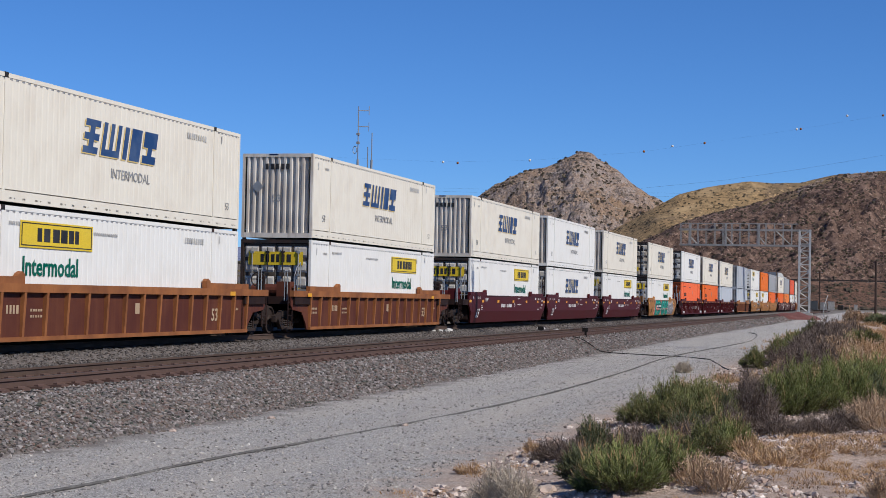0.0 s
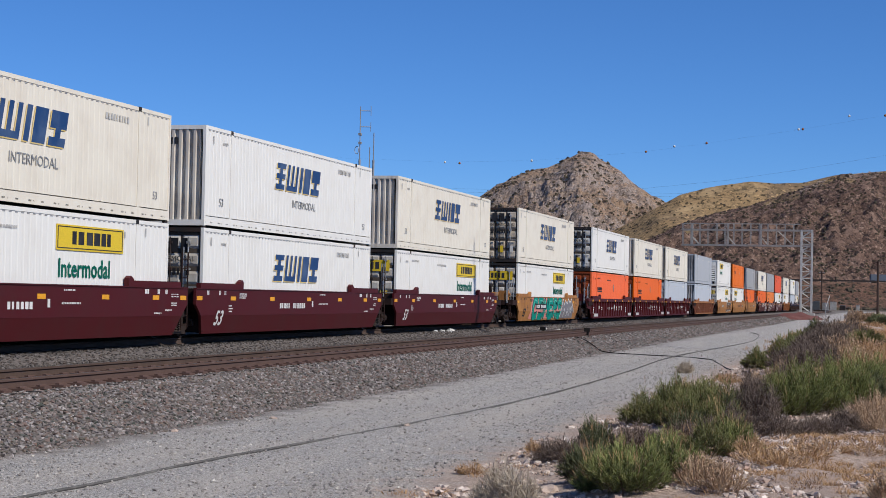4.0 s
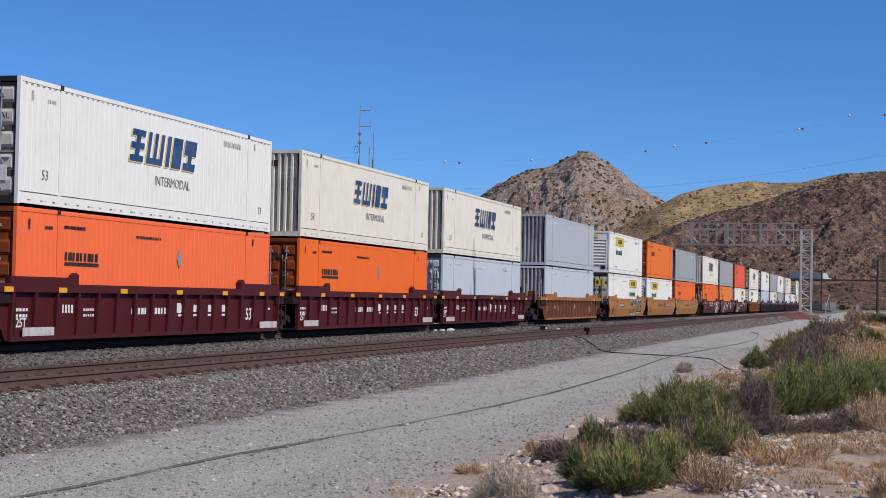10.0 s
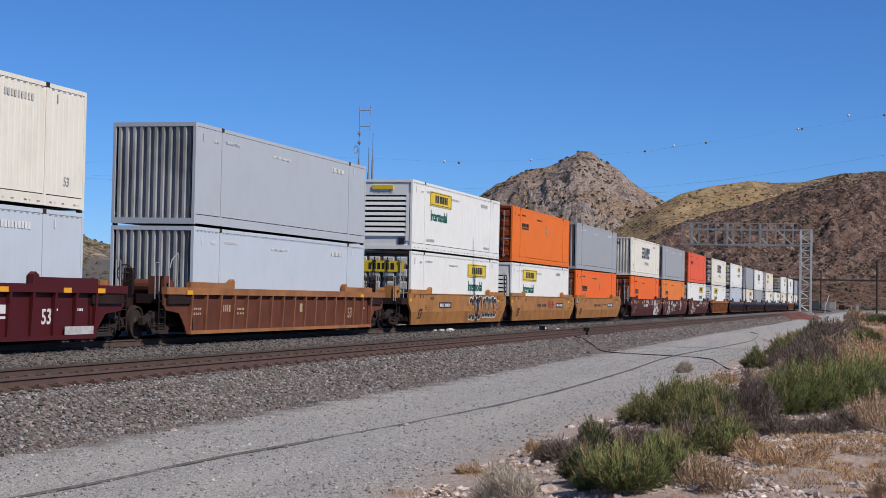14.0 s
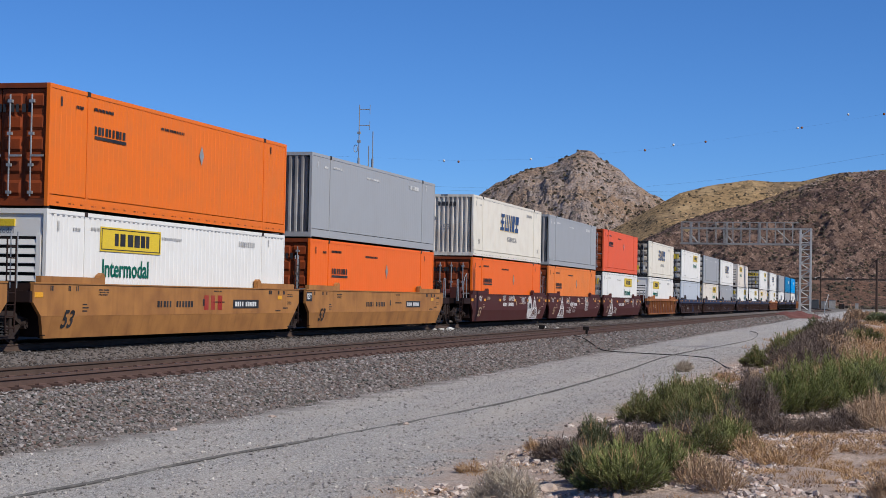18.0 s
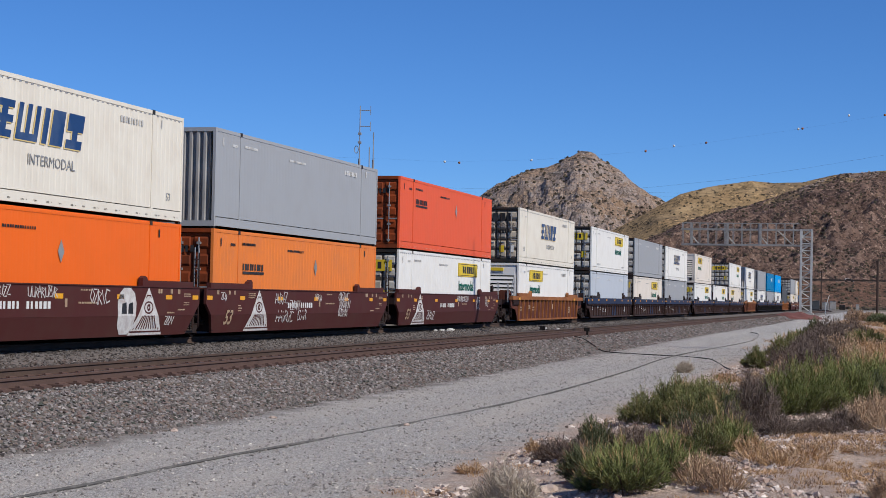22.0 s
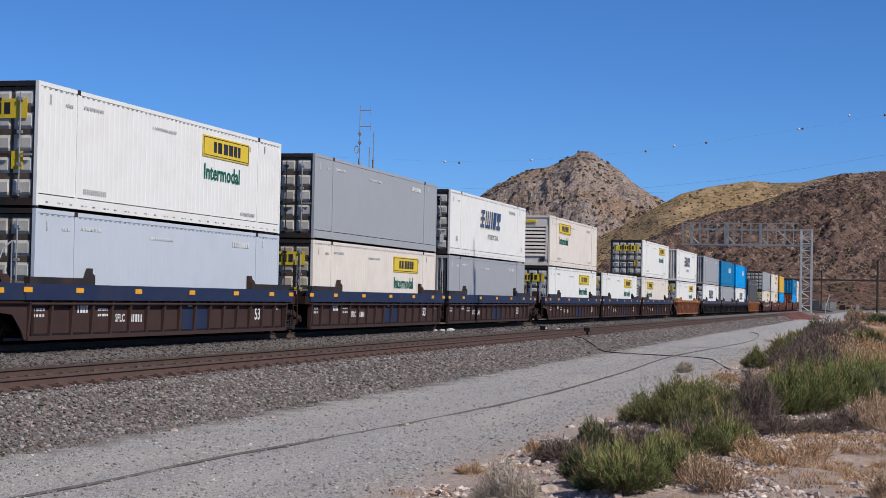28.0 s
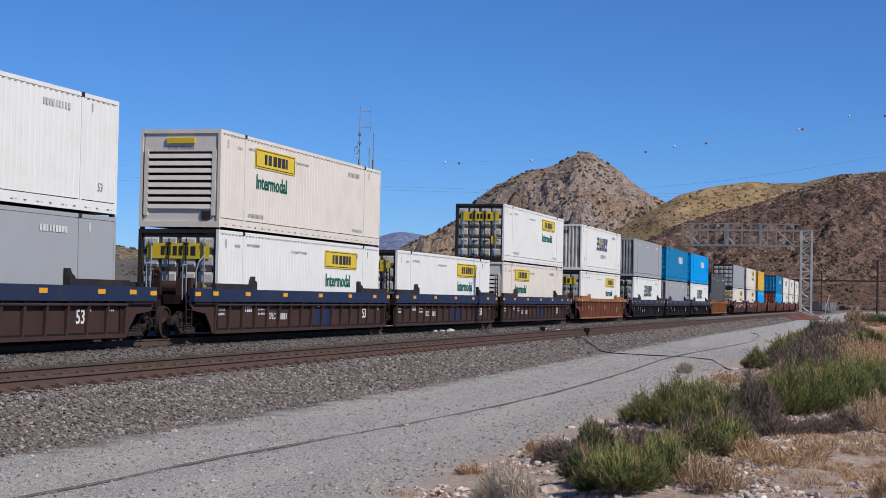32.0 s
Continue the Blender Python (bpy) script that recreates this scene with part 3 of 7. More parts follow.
SCRUB_MAT = islands("dry_scrub_leaves", [(0.055, 0.06, 0.03), (0.10, 0.085, 0.045), (0.075, 0.06, 0.04), (0.13, 0.10, 0.05)])
DARK_SCRUB = islands("charred_dark_scrub", [(0.045, 0.036, 0.026), (0.075, 0.06, 0.038), (0.055, 0.043, 0.032), (0.10, 0.08, 0.045)])
hill_scrub("hill_shrubs", "dark scattered shrubs on the rocky hill", h_peak, ((-40, 330), (1710, 1990), 1980), 3000, 1.6, DARK_SCRUB, 21)
hill_scrub("hill_shrubs", "dark scattered shrubs on the dry grass hill", h_tan, ((70, 540), (1255, 1440), 1440), 1700, 0.85, DARK_SCRUB, 22)
hill_scrub("hill_shrubs", "dark scrub on the burnt hillside", h_dark, ((70, 470), (855, 1080), 1080), 8000, 0.75, DARK_SCRUB, 23)
hill_scrub("hill_shrubs", "low scrub on the hill behind the line", h_left, ((-240, 20), (300, 425), 420), 4200, 0.5, SCRUB_MAT, 24)

# ---- the two tracks ----
RAIL = [(-0.075, -0.172), (0.075, -0.172), (0.075, -0.155), (0.012, -0.14), (0.012, -0.05), (0.036, -0.036), (0.036, -0.004), (0.03, 0.0), (-0.03, 0.0), (-0.036, -0.004), (-0.036, -0.036), (-0.012, -0.05), (-0.012, -0.14), (-0.075, -0.155)]
SHINE = [(-0.028, -0.002), (0.028, -0.002), (0.026, 0.0015), (-0.026, 0.0015)]
BALLAST_MAT = material("crushed_ballast", (0.185, 0.162, 0.147), 0.95, dirt=(0.09, 0.077, 0.068), dirt_amount=0.4, dirt_scale=7, grain=0.22, grain_scale=14, bump=1.0, bump_scale=14)
OFF = NEAR - CENTRE


def build_track():
    low = -1.1
    bedding = [(-2.2 - 1.6, low), (OFF + 2.95, low), (OFF + 2.75, -0.72), (OFF + 1.62, -0.24), (OFF + 1.4, -0.2), (OFF - 1.5, -0.2), (OFF - 2.2, -0.32), (2.2, -0.34), (1.6, -0.2), (-1.6, -0.2), (-2.3, -0.3)]
    v, f = sweep(bedding, STATIONS)
    tagged(new("ballast_bed", raw_mesh("ballast_bed", v, f, BALLAST_MAT)), "grey crushed stone ballast under two tracks", "ballast", kind="structure")
    for off, what in ((OFF, "empty"), (0.0, "busy")):
        for side in (-0.755, 0.755):
            v, f = sweep(RAIL, STATIONS, off + side)
            # the near rail of the empty track gets the lighter, sunlit colour
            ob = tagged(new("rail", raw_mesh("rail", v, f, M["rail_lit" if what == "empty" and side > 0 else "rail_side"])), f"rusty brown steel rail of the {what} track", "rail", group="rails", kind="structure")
            v, f = sweep(SHINE, STATIONS, off + side)
            part("rail_head", raw_mesh("rail_head", v, f, M["shine"]), None, ob, "worn running surface, painted dark like its reflection")


# the near-black base colour stands for what the rail head reflects
M["shine"] = material("dark_reflection_rail_head", (0.045, 0.036, 0.031), 0.5, 0.2, dirt=(0.035, 0.026, 0.022), dirt_amount=0.4)
build_track()

# ---- containers ----
LONG, WIDE, TALL = 16.15, 1.295, 2.92


def ribbed_side(bm, y0, y1, z0, z1, face, depth, pitch=0.28):
    """A pressed side wall of shallow upright ribs that faces +x (or -x with a negative face)."""
    sgn = 1 if face > 0 else -1
    prof = []
    n = max(1, int(round((y1 - y0) / pitch)))
    p = (y1 - y0) / n
    for i in range(n):
        a = y0 + i * p
        prof += [(a, 0), (a + p * 0.62, 0), (a + p * 0.70, -depth), (a + p * 0.92, -depth)]
    prof.append((y1, 0))
    lo = [bm.verts.new((face + sgn * d, y, z0)) for y, d in prof]
    hi = [bm.verts.new((face + sgn * d, y, z1)) for y, d in prof]
    for i in range(len(prof) - 1):
        bm.faces.new((lo[i], lo[i + 1], hi[i + 1], hi[i]))
    back = [bm.verts.new((face - sgn * (depth + 0.02), y, z)) for y, z in ((y0, z0), (y1, z0), (y1, z1), (y0, z1))]
    bm.faces.new(back)


def corrugated_end(bm, hgt):
    """A front wall of ten deep upright pressings, facing -y, between its posts."""
    n, w = 10, 2 * (WIDE - 0.17)
    p = w / n
    prof = []
    for i in range(n):
        a = -w / 2 + i * p
        prof += [(a, 0), (a + p * 0.34, 0), (a + p * 0.46, 0.09), (a + p * 0.88, 0.09)]
    prof.append((w / 2, 0))
    lo = [bm.verts.new((x, d, 0.17)) for x, d in prof]
    hi = [bm.verts.new((x, d, hgt - 0.12)) for x, d in prof]
    for i in range(len(prof) - 1):
        bm.faces.new((lo[i], lo[i + 1], hi[i + 1], hi[i]))
    bm.faces.new([bm.verts.new((x, 0.12, z)) for x, z in ((-w / 2, 0.17), (w / 2, 0.17), (w / 2, hgt - 0.12), (-w / 2, hgt - 0.12))])


def door_leaf(bm, hgt):
    """One door leaf, its hinge edge at x = 0: a sheet stamped with two columns of five panels."""
    w, top = WIDE - 0.13, hgt - 0.32
    rows = 5
    step = top / rows
    xs, zs = [(0.0, 0)], [(0.0, 0)]
    for c in (0, 1):
        a, b = 0.05 + c * w / 2, w / 2 - 0.04 + c * w / 2
        xs += [(a, 0), (a + 0.04, 1), (b - 0.04, 1), (b, 0)]
    for r in range(rows):
        a, b = r * step + 0.06, (r + 1) * step - 0.09
        zs += [(a, 0), (a + 0.07, 1), (b - 0.07, 1), (b, 0)]
    xs.append((w, 0))
    zs.append((top, 0))
    grid = [[bm.verts.new((x, 0.028 if (p and q) else 0.062, z)) for x, p in xs] for z, q in zs]
    for r0, r1 in zip(grid, grid[1:]):
        for i in range(len(xs) - 1):
            bm.faces.new((r0[i], r0[i + 1], r1[i + 1], r1[i]))
    rim = grid[0] + [g[-1] for g in grid[1:]] + grid[-1][-2::-1] + [g[0] for g in grid[-2:0:-1]]
    back = [bm.verts.new((v.co.x, 0.1, v.co.z)) for v in rim]
    for i in range(len(rim)):
        j = (i + 1) % len(rim)
        bm.faces.new((rim[i], rim[j], back[j], back[i]))
    bm.faces.new(back)


def door_lattice(bm, hgt):
    """The ridges between the stamped panels of one door leaf, dark to stand for the shade there."""
    w, top = WIDE - 0.13, hgt - 0.32
    xs = [0.0, 0.045, w / 2 - 0.035, w / 2 + 0.05, w - 0.045, w]
    zs = [0.0]
    for r in range(5):
        zs += [r * top / 5 + 0.055, (r + 1) * top / 5 - 0.085]
    zs.append(top)
    grid = [[bm.verts.new((x, 0.058, z)) for x in xs] for z in zs]
    back = [[bm.verts.new((x, 0.064, z)) for x in xs] for z in zs]
    for r in range(len(zs) - 1):
        for c in range(len(xs) - 1):
            if r % 2 == 0 or c % 2 == 0:
                for g in (grid, back):
                    bm.faces.new((g[r][c], g[r][c + 1], g[r + 1][c + 1], g[r + 1][c]))


def locking_bar(bm, hgt):
    bar(bm, (0, -0.03, 0.04), (0, -0.03, hgt - 0.2), 0.022, 6)
    for z in (0.1, 0.75, 1.5, hgt - 0.4):
        box(bm, -0.06, 0.06, -0.05, 0.02, z, z + 0.07)
    box(bm, 0.0, 0.34, -0.06, -0.035, 0.98, 1.03)


def louvre_wall(bm, hgt):
    w = WIDE - 0.13
    box(bm, -w, w, 0.04, 0.1, 0.17, hgt - 0.12)


# five plain leaning combs and bars stand in for a haulier's wordmark: place, width, which of the cells are filled (rows from the foot)
BLOCKS = [(0.0, 0.80, ("###", ".#.", "###", ".#.", "###")), (1.0, 1.02, ("#####", "#.#.#", "#.#.#", "#.#.#", "#.#.#")), (2.22, 0.25, ("#",)), (2.62, 0.62, ("#",)), (3.40, 0.82, ("###", ".#.", "###", "###"))]


def word_block(bm, i, high):
    """One leaning block of joined cells."""
    _, w, rows = BLOCKS[i]
    lean, cols = 0.24, len(rows[0])
    corner = {}

    def at(c, r, x):
        if (c, r, x) not in corner:
            v = r / len(rows)
            corner[c, r, x] = bm.verts.new((x, w * c / cols + lean * v * high, v * high))
        return corner[c, r, x]

    filled = {(c, r) for r, row in enumerate(rows) for c, mark in enumerate(row) if mark == "#"}
    for c, r in filled:
        for x in (0.0, 0.004):
            bm.faces.new((at(c, r, x), at(c + 1, r, x), at(c + 1, r + 1, x), at(c, r + 1, x)))
        for dc, dr, p, q in ((-1, 0, (0, 0), (0, 1)), (1, 0, (1, 0), (1, 1)), (0, -1, (0, 0), (1, 0)), (0, 1, (0, 1), (1, 1))):
            if (c + dc, r + dr) not in filled:
                bm.faces.new((at(c + p[0], r + p[1], 0.0), at(c + q[0], r + q[1], 0.0), at(c + q[0], r + q[1], 0.004), at(c + p[0], r + p[1], 0.004)))


def bars_of_text(bm, y, z, wide, high, n, rnd):
    """A short line of unreadable writing: small upright bars."""
    step = wide / n
    for i in range(n):
        w = step * (0.45 + 0.35 * rnd.random())
        prism(bm, [(y + i * step, z), (y + i * step + w, z), (y + i * step + w, z + high), (y + i * step, z + high)], "x", 0, 0.003)


def end_marks(bm, x, z, wide, high, n, rnd):
    step = wide / n
    for i in range(n):
        w = step * (0.45 + 0.35 * rnd.random())
        prism(bm, [(x + i * step, z), (x + i * step + w, z), (x + i * step + w, z + high), (x + i * step, z + high)], "y", -0.003, 0)


def markings(key, colour, pieces, name="marking"):
    def make(bm):
        rnd = random.Random(key)
        for y, z, w, h, n in pieces:
            bars_of_text(bm, y, z, w, h, n, rnd)
    return shared("marks" + key, M[colour], make, name)


def box_parts(root, side, end, logo, hgt=TALL, length=LONG, logo_at=None, mark="ink_grey"):
    """All the parts of a container round its Empty, which lies in the middle of its underside."""
    h2 = length / 2
    mat = M[side]
    key = f"{length:.1f}{hgt:.2f}"
    depth = 0.0015 if side in ("grey", "mid_grey", "pale_grey", "dark_grey", "orange", "red_orange") else 0.006
    posts = [2.0, length - 2.0] if length > 14 else []

    def wall(sgn):
        def make(bm):
            cuts = [0.09] + posts + [length - 0.09]
            for a, b in zip(cuts, cuts[1:]):
                ribbed_side(bm, a - h2 + 0.06 * (a > 1), b - h2 - 0.06 * (b < length - 1), 0.30, hgt - 0.1, sgn * (WIDE - 0.012), depth)
        return make

    for sgn in (1, -1):
        part("side_wall", shared(f"wall{sgn}{key}{depth}", mat, wall(sgn), "side_wall"), None, root)
        part("top_rail", shared("toprail" + key, mat, lambda bm: box(bm, -0.05, 0.0, -h2 + 0.1, h2 - 0.1, -0.1, 0), "top_rail"), None, root, at=((WIDE if sgn > 0 else -WIDE + 0.05), 0, hgt))

        def sill(bm):
            box(bm, -0.06, 0.004, -h2 + 0.1, h2 - 0.1, 0.02, 0.275)
        part("bottom_rail", shared("botrail" + key, mat, sill, "bottom_rail"), None, root, at=((WIDE if sgn > 0 else -WIDE + 0.06), 0, 0))
        for y in posts:
            def post(bm):
                box(bm, -0.05, 0.006, -0.055, 0.055, 0.02, hgt - 0.005)
            part("lifting_post", shared("post" + key, mat, post, "lifting_post"), None, root, at=pose(sgn * WIDE, y - h2, 0, 0, 0, 0 if sgn > 0 else 180))
            part("lifting_casting", shared("casting", M["steel_dark"], lambda bm: box(bm, -0.09, 0.012, -0.08, 0.08, -0.11, 0.012), "lifting_casting"), None, root, at=pose(sgn * WIDE, y - h2, hgt, 0, 0, 0 if sgn > 0 else 180))

    def slots(bm):
        n = int(length / 0.62)
        for i in range(n):
            y = -h2 + 0.5 + i * (length - 1) / (n - 1)
            box(bm, 0, 0.004, y - 0.07, y + 0.07, 0.085, 0.125)
            if i % 2:
                box(bm, 0, 0.004, y + 0.16, y + 0.22, 0.09, 0.12)
    # grey dashes that paint the shade of the rib tops under the rail
    def ticks(bm):
        n = int(length / 0.28)
        for i in range(n):
            y = -h2 + 0.3 + i * (length - 0.6) / (n - 1)
            box(bm, 0, 0.004, y - 0.06, y + 0.06, -0.145, -0.115)
    if side in ("white", "cream", "beige", "pale_grey"):
        tagged(part("rib_end_row", shared("ticks" + key, M["ink_grey"], ticks, "rib_end_row"), None, root, at=(WIDE - 0.012, 0, hgt)), kind="stuff")
    if side not in ("pale_grey", "mid_grey", "grey", "dark_grey", "orange"):
        tagged(part("rail_slots", shared("slots" + key, M["ink_white" if side in ("faded_orange", "red_orange", "blue", "bright_blue") else "steel_dark"], slots, "rail_slots"), None, root, at=(WIDE, 0, 0)), kind="stuff")
    part("roof", shared("roof" + key, mat, lambda bm: box(bm, -WIDE + 0.05, WIDE - 0.05, -h2 + 0.1, h2 - 0.1, -0.05, -0.015), "roof"), None, root, at=(0, 0, hgt))
    part("floor", shared("floor" + key, M["steel_dark"], lambda bm: box(bm, -WIDE + 0.06, WIDE - 0.06, -h2 + 0.1, h2 - 0.1, 0.05, 0.17), "floor"), None, root)
    frame_mat = M["steel_dark"] if end in ("door", "door_black") else M["door_rust"] if end == "door_rust" else mat

    def corner(bm):
        box(bm, -0.09, 0.0, 0.0, 0.1, 0.0, hgt)

    for i, (sx, sy) in enumerate(((1, -1), (-1, -1), (1, 1), (-1, 1))):
        cm = M["cream_dirty"] if side in ("cream", "beige") and sy < 0 and end == "corr" else mat if sx > 0 or end in ("corr", "louvre") or sy > 0 else frame_mat
        # the frame of the door end is a post seen from behind the train, the lit side keeps its paint
        part("corner_post", shared("corner" + key, cm, corner, "corner_post"), None, root, at=pose(sx * WIDE if sx * sy < 0 else sx * (WIDE - 0.09), sy * h2, 0, 0, 0, 0 if sy < 0 else 180) if sx > 0 and sy < 0 else Matrix.Translation((sx * WIDE + (0.09 if sx < 0 else 0), sy * h2 - (0.1 if sy > 0 else 0), 0)))
    for sy in (-1, 1):
        fm = M["cream_dirty"] if side in ("cream", "beige") and sy < 0 and end == "corr" else frame_mat if sy < 0 else mat
        part("end_sill", shared("endsill" + key, fm, lambda bm: box(bm, -WIDE + 0.09, WIDE - 0.09, 0, 0.1, 0, 0.17), "end_sill"), None, root, at=(0, -h2 if sy < 0 else h2 - 0.1, 0))
        part("end_header", shared("endhead" + key, fm, lambda bm: box(bm, -WIDE + 0.09, WIDE - 0.09, 0, 0.1, hgt - 0.12, hgt), "end_header"), None, root, at=(0, -h2 if sy < 0 else h2 - 0.1, 0))
    part("rear_wall", shared("rear" + key, mat, lambda bm: box(bm, -WIDE + 0.09, WIDE - 0.09, -0.08, -0.03, 0.17, hgt - 0.12), "rear_wall"), None, root, at=(0, h2, 0))
    rnd = random.Random(side + end + str(logo))
    if end == "corr":
        part("front_wall", shared("corr" + key, M["cream_dirty"] if side in ("cream", "white", "beige") else M["end_streaked"] if side in ("grey", "mid_grey", "pale_grey") else mat, lambda bm: corrugated_end(bm, hgt), "front_wall"), None, root, "vertically corrugated end wall", at=(0, -h2 + 0.01, 0))
        if logo == "haulier":
            part("end_lettering", shared("endword", M["ink_black"], lambda bm: end_marks(bm, -0.45, 0, 0.95, 0.2, 5, rnd), "end_lettering"), None, root, at=(0, -h2 + 0.004, hgt - 0.55))
            part("placard", shared("placard", M["steel_light"], lambda bm: prism(bm, [(0, -0.22), (0.22, 0), (0, 0.22), (-0.22, 0)], "y", -0.02, 0), "placard"), None, root, "grey diamond placard holder", at=(-0.72, -h2 + 0.004, hgt - 1.15))
            part("length_number", text_mesh("53", 0.36, "ink_grey"), None, root, at=on_end(-0.2, -h2 + 0.002, 1.25))
            part("roof_plate", shared("plate", M["navy"], lambda bm: box(bm, -0.17, 0.17, 0, 0.03, 0, 0.05), "roof_plate"), None, root, at=(-0.15, -h2 - 0.004, hgt - 0.06))
    elif end == "louvre":
        part("front_wall", shared("louvre" + key, mat, lambda bm: louvre_wall(bm, hgt), "front_wall"), None, root, at=(0, -h2, 0))
        for x in (-1.15, 1.03):
            part("grille_post", shared("grillepost", mat, lambda bm: box(bm, 0, 0.12, -0.035, 0.04, 0.35, 2.3), "grille_post"), None, root, at=(x, -h2 + 0.02, 0))
        for i in range(8):
            part("slat", shared("slat", mat, lambda bm: prism(bm, [(-0.03, 0), (0.04, 0), (0.04, 0.10), (0.0, 0.13)], "x", -1.02, 1.02), "slat"), None, root, at=(0, -h2 + 0.01, 0.55 + i * 0.215))
            # a black strip paints the shade between two slats
            part("gap", shared("slatgap", M["black"], lambda bm: box(bm, -1.02, 1.02, 0.026, 0.036, 0.135, 0.205), "gap"), None, root, at=(0, -h2, 0.55 + i * 0.215))
        part("end_sign", shared("endsign", M["sign_yellow"], lambda bm: box(bm, -0.45, 0.45, -0.012, 0.04, 0, 0.17), "end_sign"), None, root, "yellow sign", at=(0, -h2, 2.5))
        part("end_lettering", text_mesh("Intermodal", 0.19, "ink_grey"), None, root, at=on_end(-0.42, -h2 + 0.035, 2.33))
        part("gauge_panel", shared("gauge", M["steel_dark"], lambda bm: box(bm, -0.12, 0.12, -0.01, 0.04, 0, 0.26), "gauge_panel"), None, root, at=(0.85, -h2, 0.22))
    else:
        leaf_mat = {"door": M["door_dirty" if side in ("cream", "beige") else "door_grey"], "door_rust": M["door_rust"], "door_black": mat}[end]
        for k, x in enumerate((-WIDE + 0.11, 0.01)):
            leaf = part("door", shared("leaf" + key, leaf_mat, lambda bm: door_leaf(bm, hgt), "door"), None, root, at=(x, -h2 + 0.0, 0.18))
            if end == "door":
                part("panel_lattice", shared("lattice" + key, M["door_ridge_shade"], lambda bm: door_lattice(bm, hgt), "panel_lattice"), None, leaf, "grimy ridges round the panels, darkened to stand for shade", at=(0, -0.001, 0))
            for bx in (0.33, 0.9) if k == 0 else (0.26, 0.83):
                part("locking_bar", shared("lockbar" + key, M["steel_dark" if end == "door" and k == 0 and bx > 0.5 or end == "door" and bx < 0.3 else "steel_light"], lambda bm: locking_bar(bm, hgt - 0.25), "locking_bar"), None, leaf, at=(bx, 0.0, 0.0))
        if logo == "intermodal":
            part("end_sign", shared("doorsign", M["sign_yellow"], lambda bm: box(bm, -1.0, 1.0, 0, 0.012, 0, 0.46), "end_sign"), None, root, "yellow sign across both doors", at=(0, -h2 - 0.0, hgt - 0.88))
            part("end_lettering", shared("doorword", M["ink_black"], lambda bm: end_marks(bm, -0.55, 0, 1.15, 0.27, 6, rnd), "end_lettering"), None, root, at=(0, -h2 - 0.003, hgt - 0.78))
            part("warning_sign", shared("doorwarn", M["sign_yellow"], lambda bm: box(bm, 0, 0.3, 0, 0.012, 0, 0.42), "warning_sign"), None, root, at=(0.62, -h2, 0.85))
        elif logo == "haulier":
            part("end_lettering", shared("doorswf", M["ink_black"], lambda bm: end_marks(bm, -0.95, 0, 1.95, 0.42, 5, rnd), "end_lettering"), None, root, at=(0, -h2 - 0.002, hgt - 0.72))
            part("end_lettering", text_mesh("INTERMODAL", 0.21, "ink_black"), None, root, at=on_end(-0.28, -h2 - 0.002, hgt - 0.98))
            tagged(part("serial_number", shared("doornum", M["ink_black"], lambda bm: end_marks(bm, -0.5, 0, 1.4, 0.2, 10, rnd), "serial_number"), None, root, at=(0, -h2 - 0.002, hgt - 1.38)), kind="stuff")
            part("warning_sign", shared("doorwarn2", M["sign_yellow"], lambda bm: box(bm, 0, 0.26, 0, 0.01, 0, 0.36), "warning_sign"), None, root, at=(0.2, -h2 - 0.002, 0.52))
            part("notice", shared("doornote", M["ink_white"], lambda bm: box(bm, 0, 0.22, 0, 0.01, 0, 0.36), "notice"), None, root, at=(0.78, -h2 - 0.002, 0.52))
        elif logo == "carrier":
            part("end_lettering", shared("doorcar", M["ink_black"], lambda bm: end_marks(bm, -0.6, 0, 1.5, 0.2, 9, rnd), "end_lettering"), None, root, at=(0, -h2 - 0.002, hgt - 0.7))

    # signs and lettering on the lit side
    X = WIDE + 0.002
    if logo == "haulier":
        for i in range(5):
            block = part("wordmark_block", shared(f"wordb{i}", M["ink_blue"], lambda bm: word_block(bm, i, 0.86), "wordmark_block"), None, root, "blue leaning block", at=(X, -h2 + 5.75 + BLOCKS[i][0], 1.46))
            part("block_shadow", shared(f"wordg{i}", M["ink_gold"], lambda bm: word_block(bm, i, 0.86), "block_shadow"), None, block, at=(-0.002, -0.055, -0.03))
        part("side_lettering", text_mesh("INTERMODAL", 0.36, "ink_grey"), None, root, at=on_side(X, -h2 + 7.35, 0.93, 1.05, 1.0))
        part("side_number", text_mesh("53", 0.34, "ink_grey"), None, root, at=on_side(X, -h2 + 1.1, 0.62))
        part("side_number", text_mesh("53", 0.30, "ink_grey"), None, root, at=on_side(X, h2 - 1.1, 0.55))
    elif logo == "intermodal":
        y = 9.7 if logo_at is None else logo_at
        sign = part("sign", shared("jbsign", M["sign_yellow"], lambda bm: box(bm, 0, 0.012, 0, 3.62, 0, 0.62), "sign"), None, root, "yellow sign with a black border", at=(X - 0.002, -h2 + y, 2.0))

        def edge(bm):
            for a, b, c, d in ((0.05, 3.57, 0.04, 0.065), (0.05, 3.57, 0.555, 0.58), (0.05, 0.09, 0.065, 0.555), (3.53, 3.57, 0.065, 0.555)):
                box(bm, 0.012, 0.015, a, b, c, d)
        part("sign_border", shared("jbedge", M["ink_black"], edge, "sign_border"), None, sign)
        for i, (a, b) in enumerate(((0.8, 0.22), (1.12, 0.30), (1.56, 0.33), (1.96, 0.33), (2.36, 0.26), (2.68, 0.2))):
            part("sign_bar", shared(f"jbbar{i}", M["ink_black"], lambda bm: box(bm, 0.012, 0.016, a, a + b, 0.15, 0.47), "sign_bar"), None, sign)
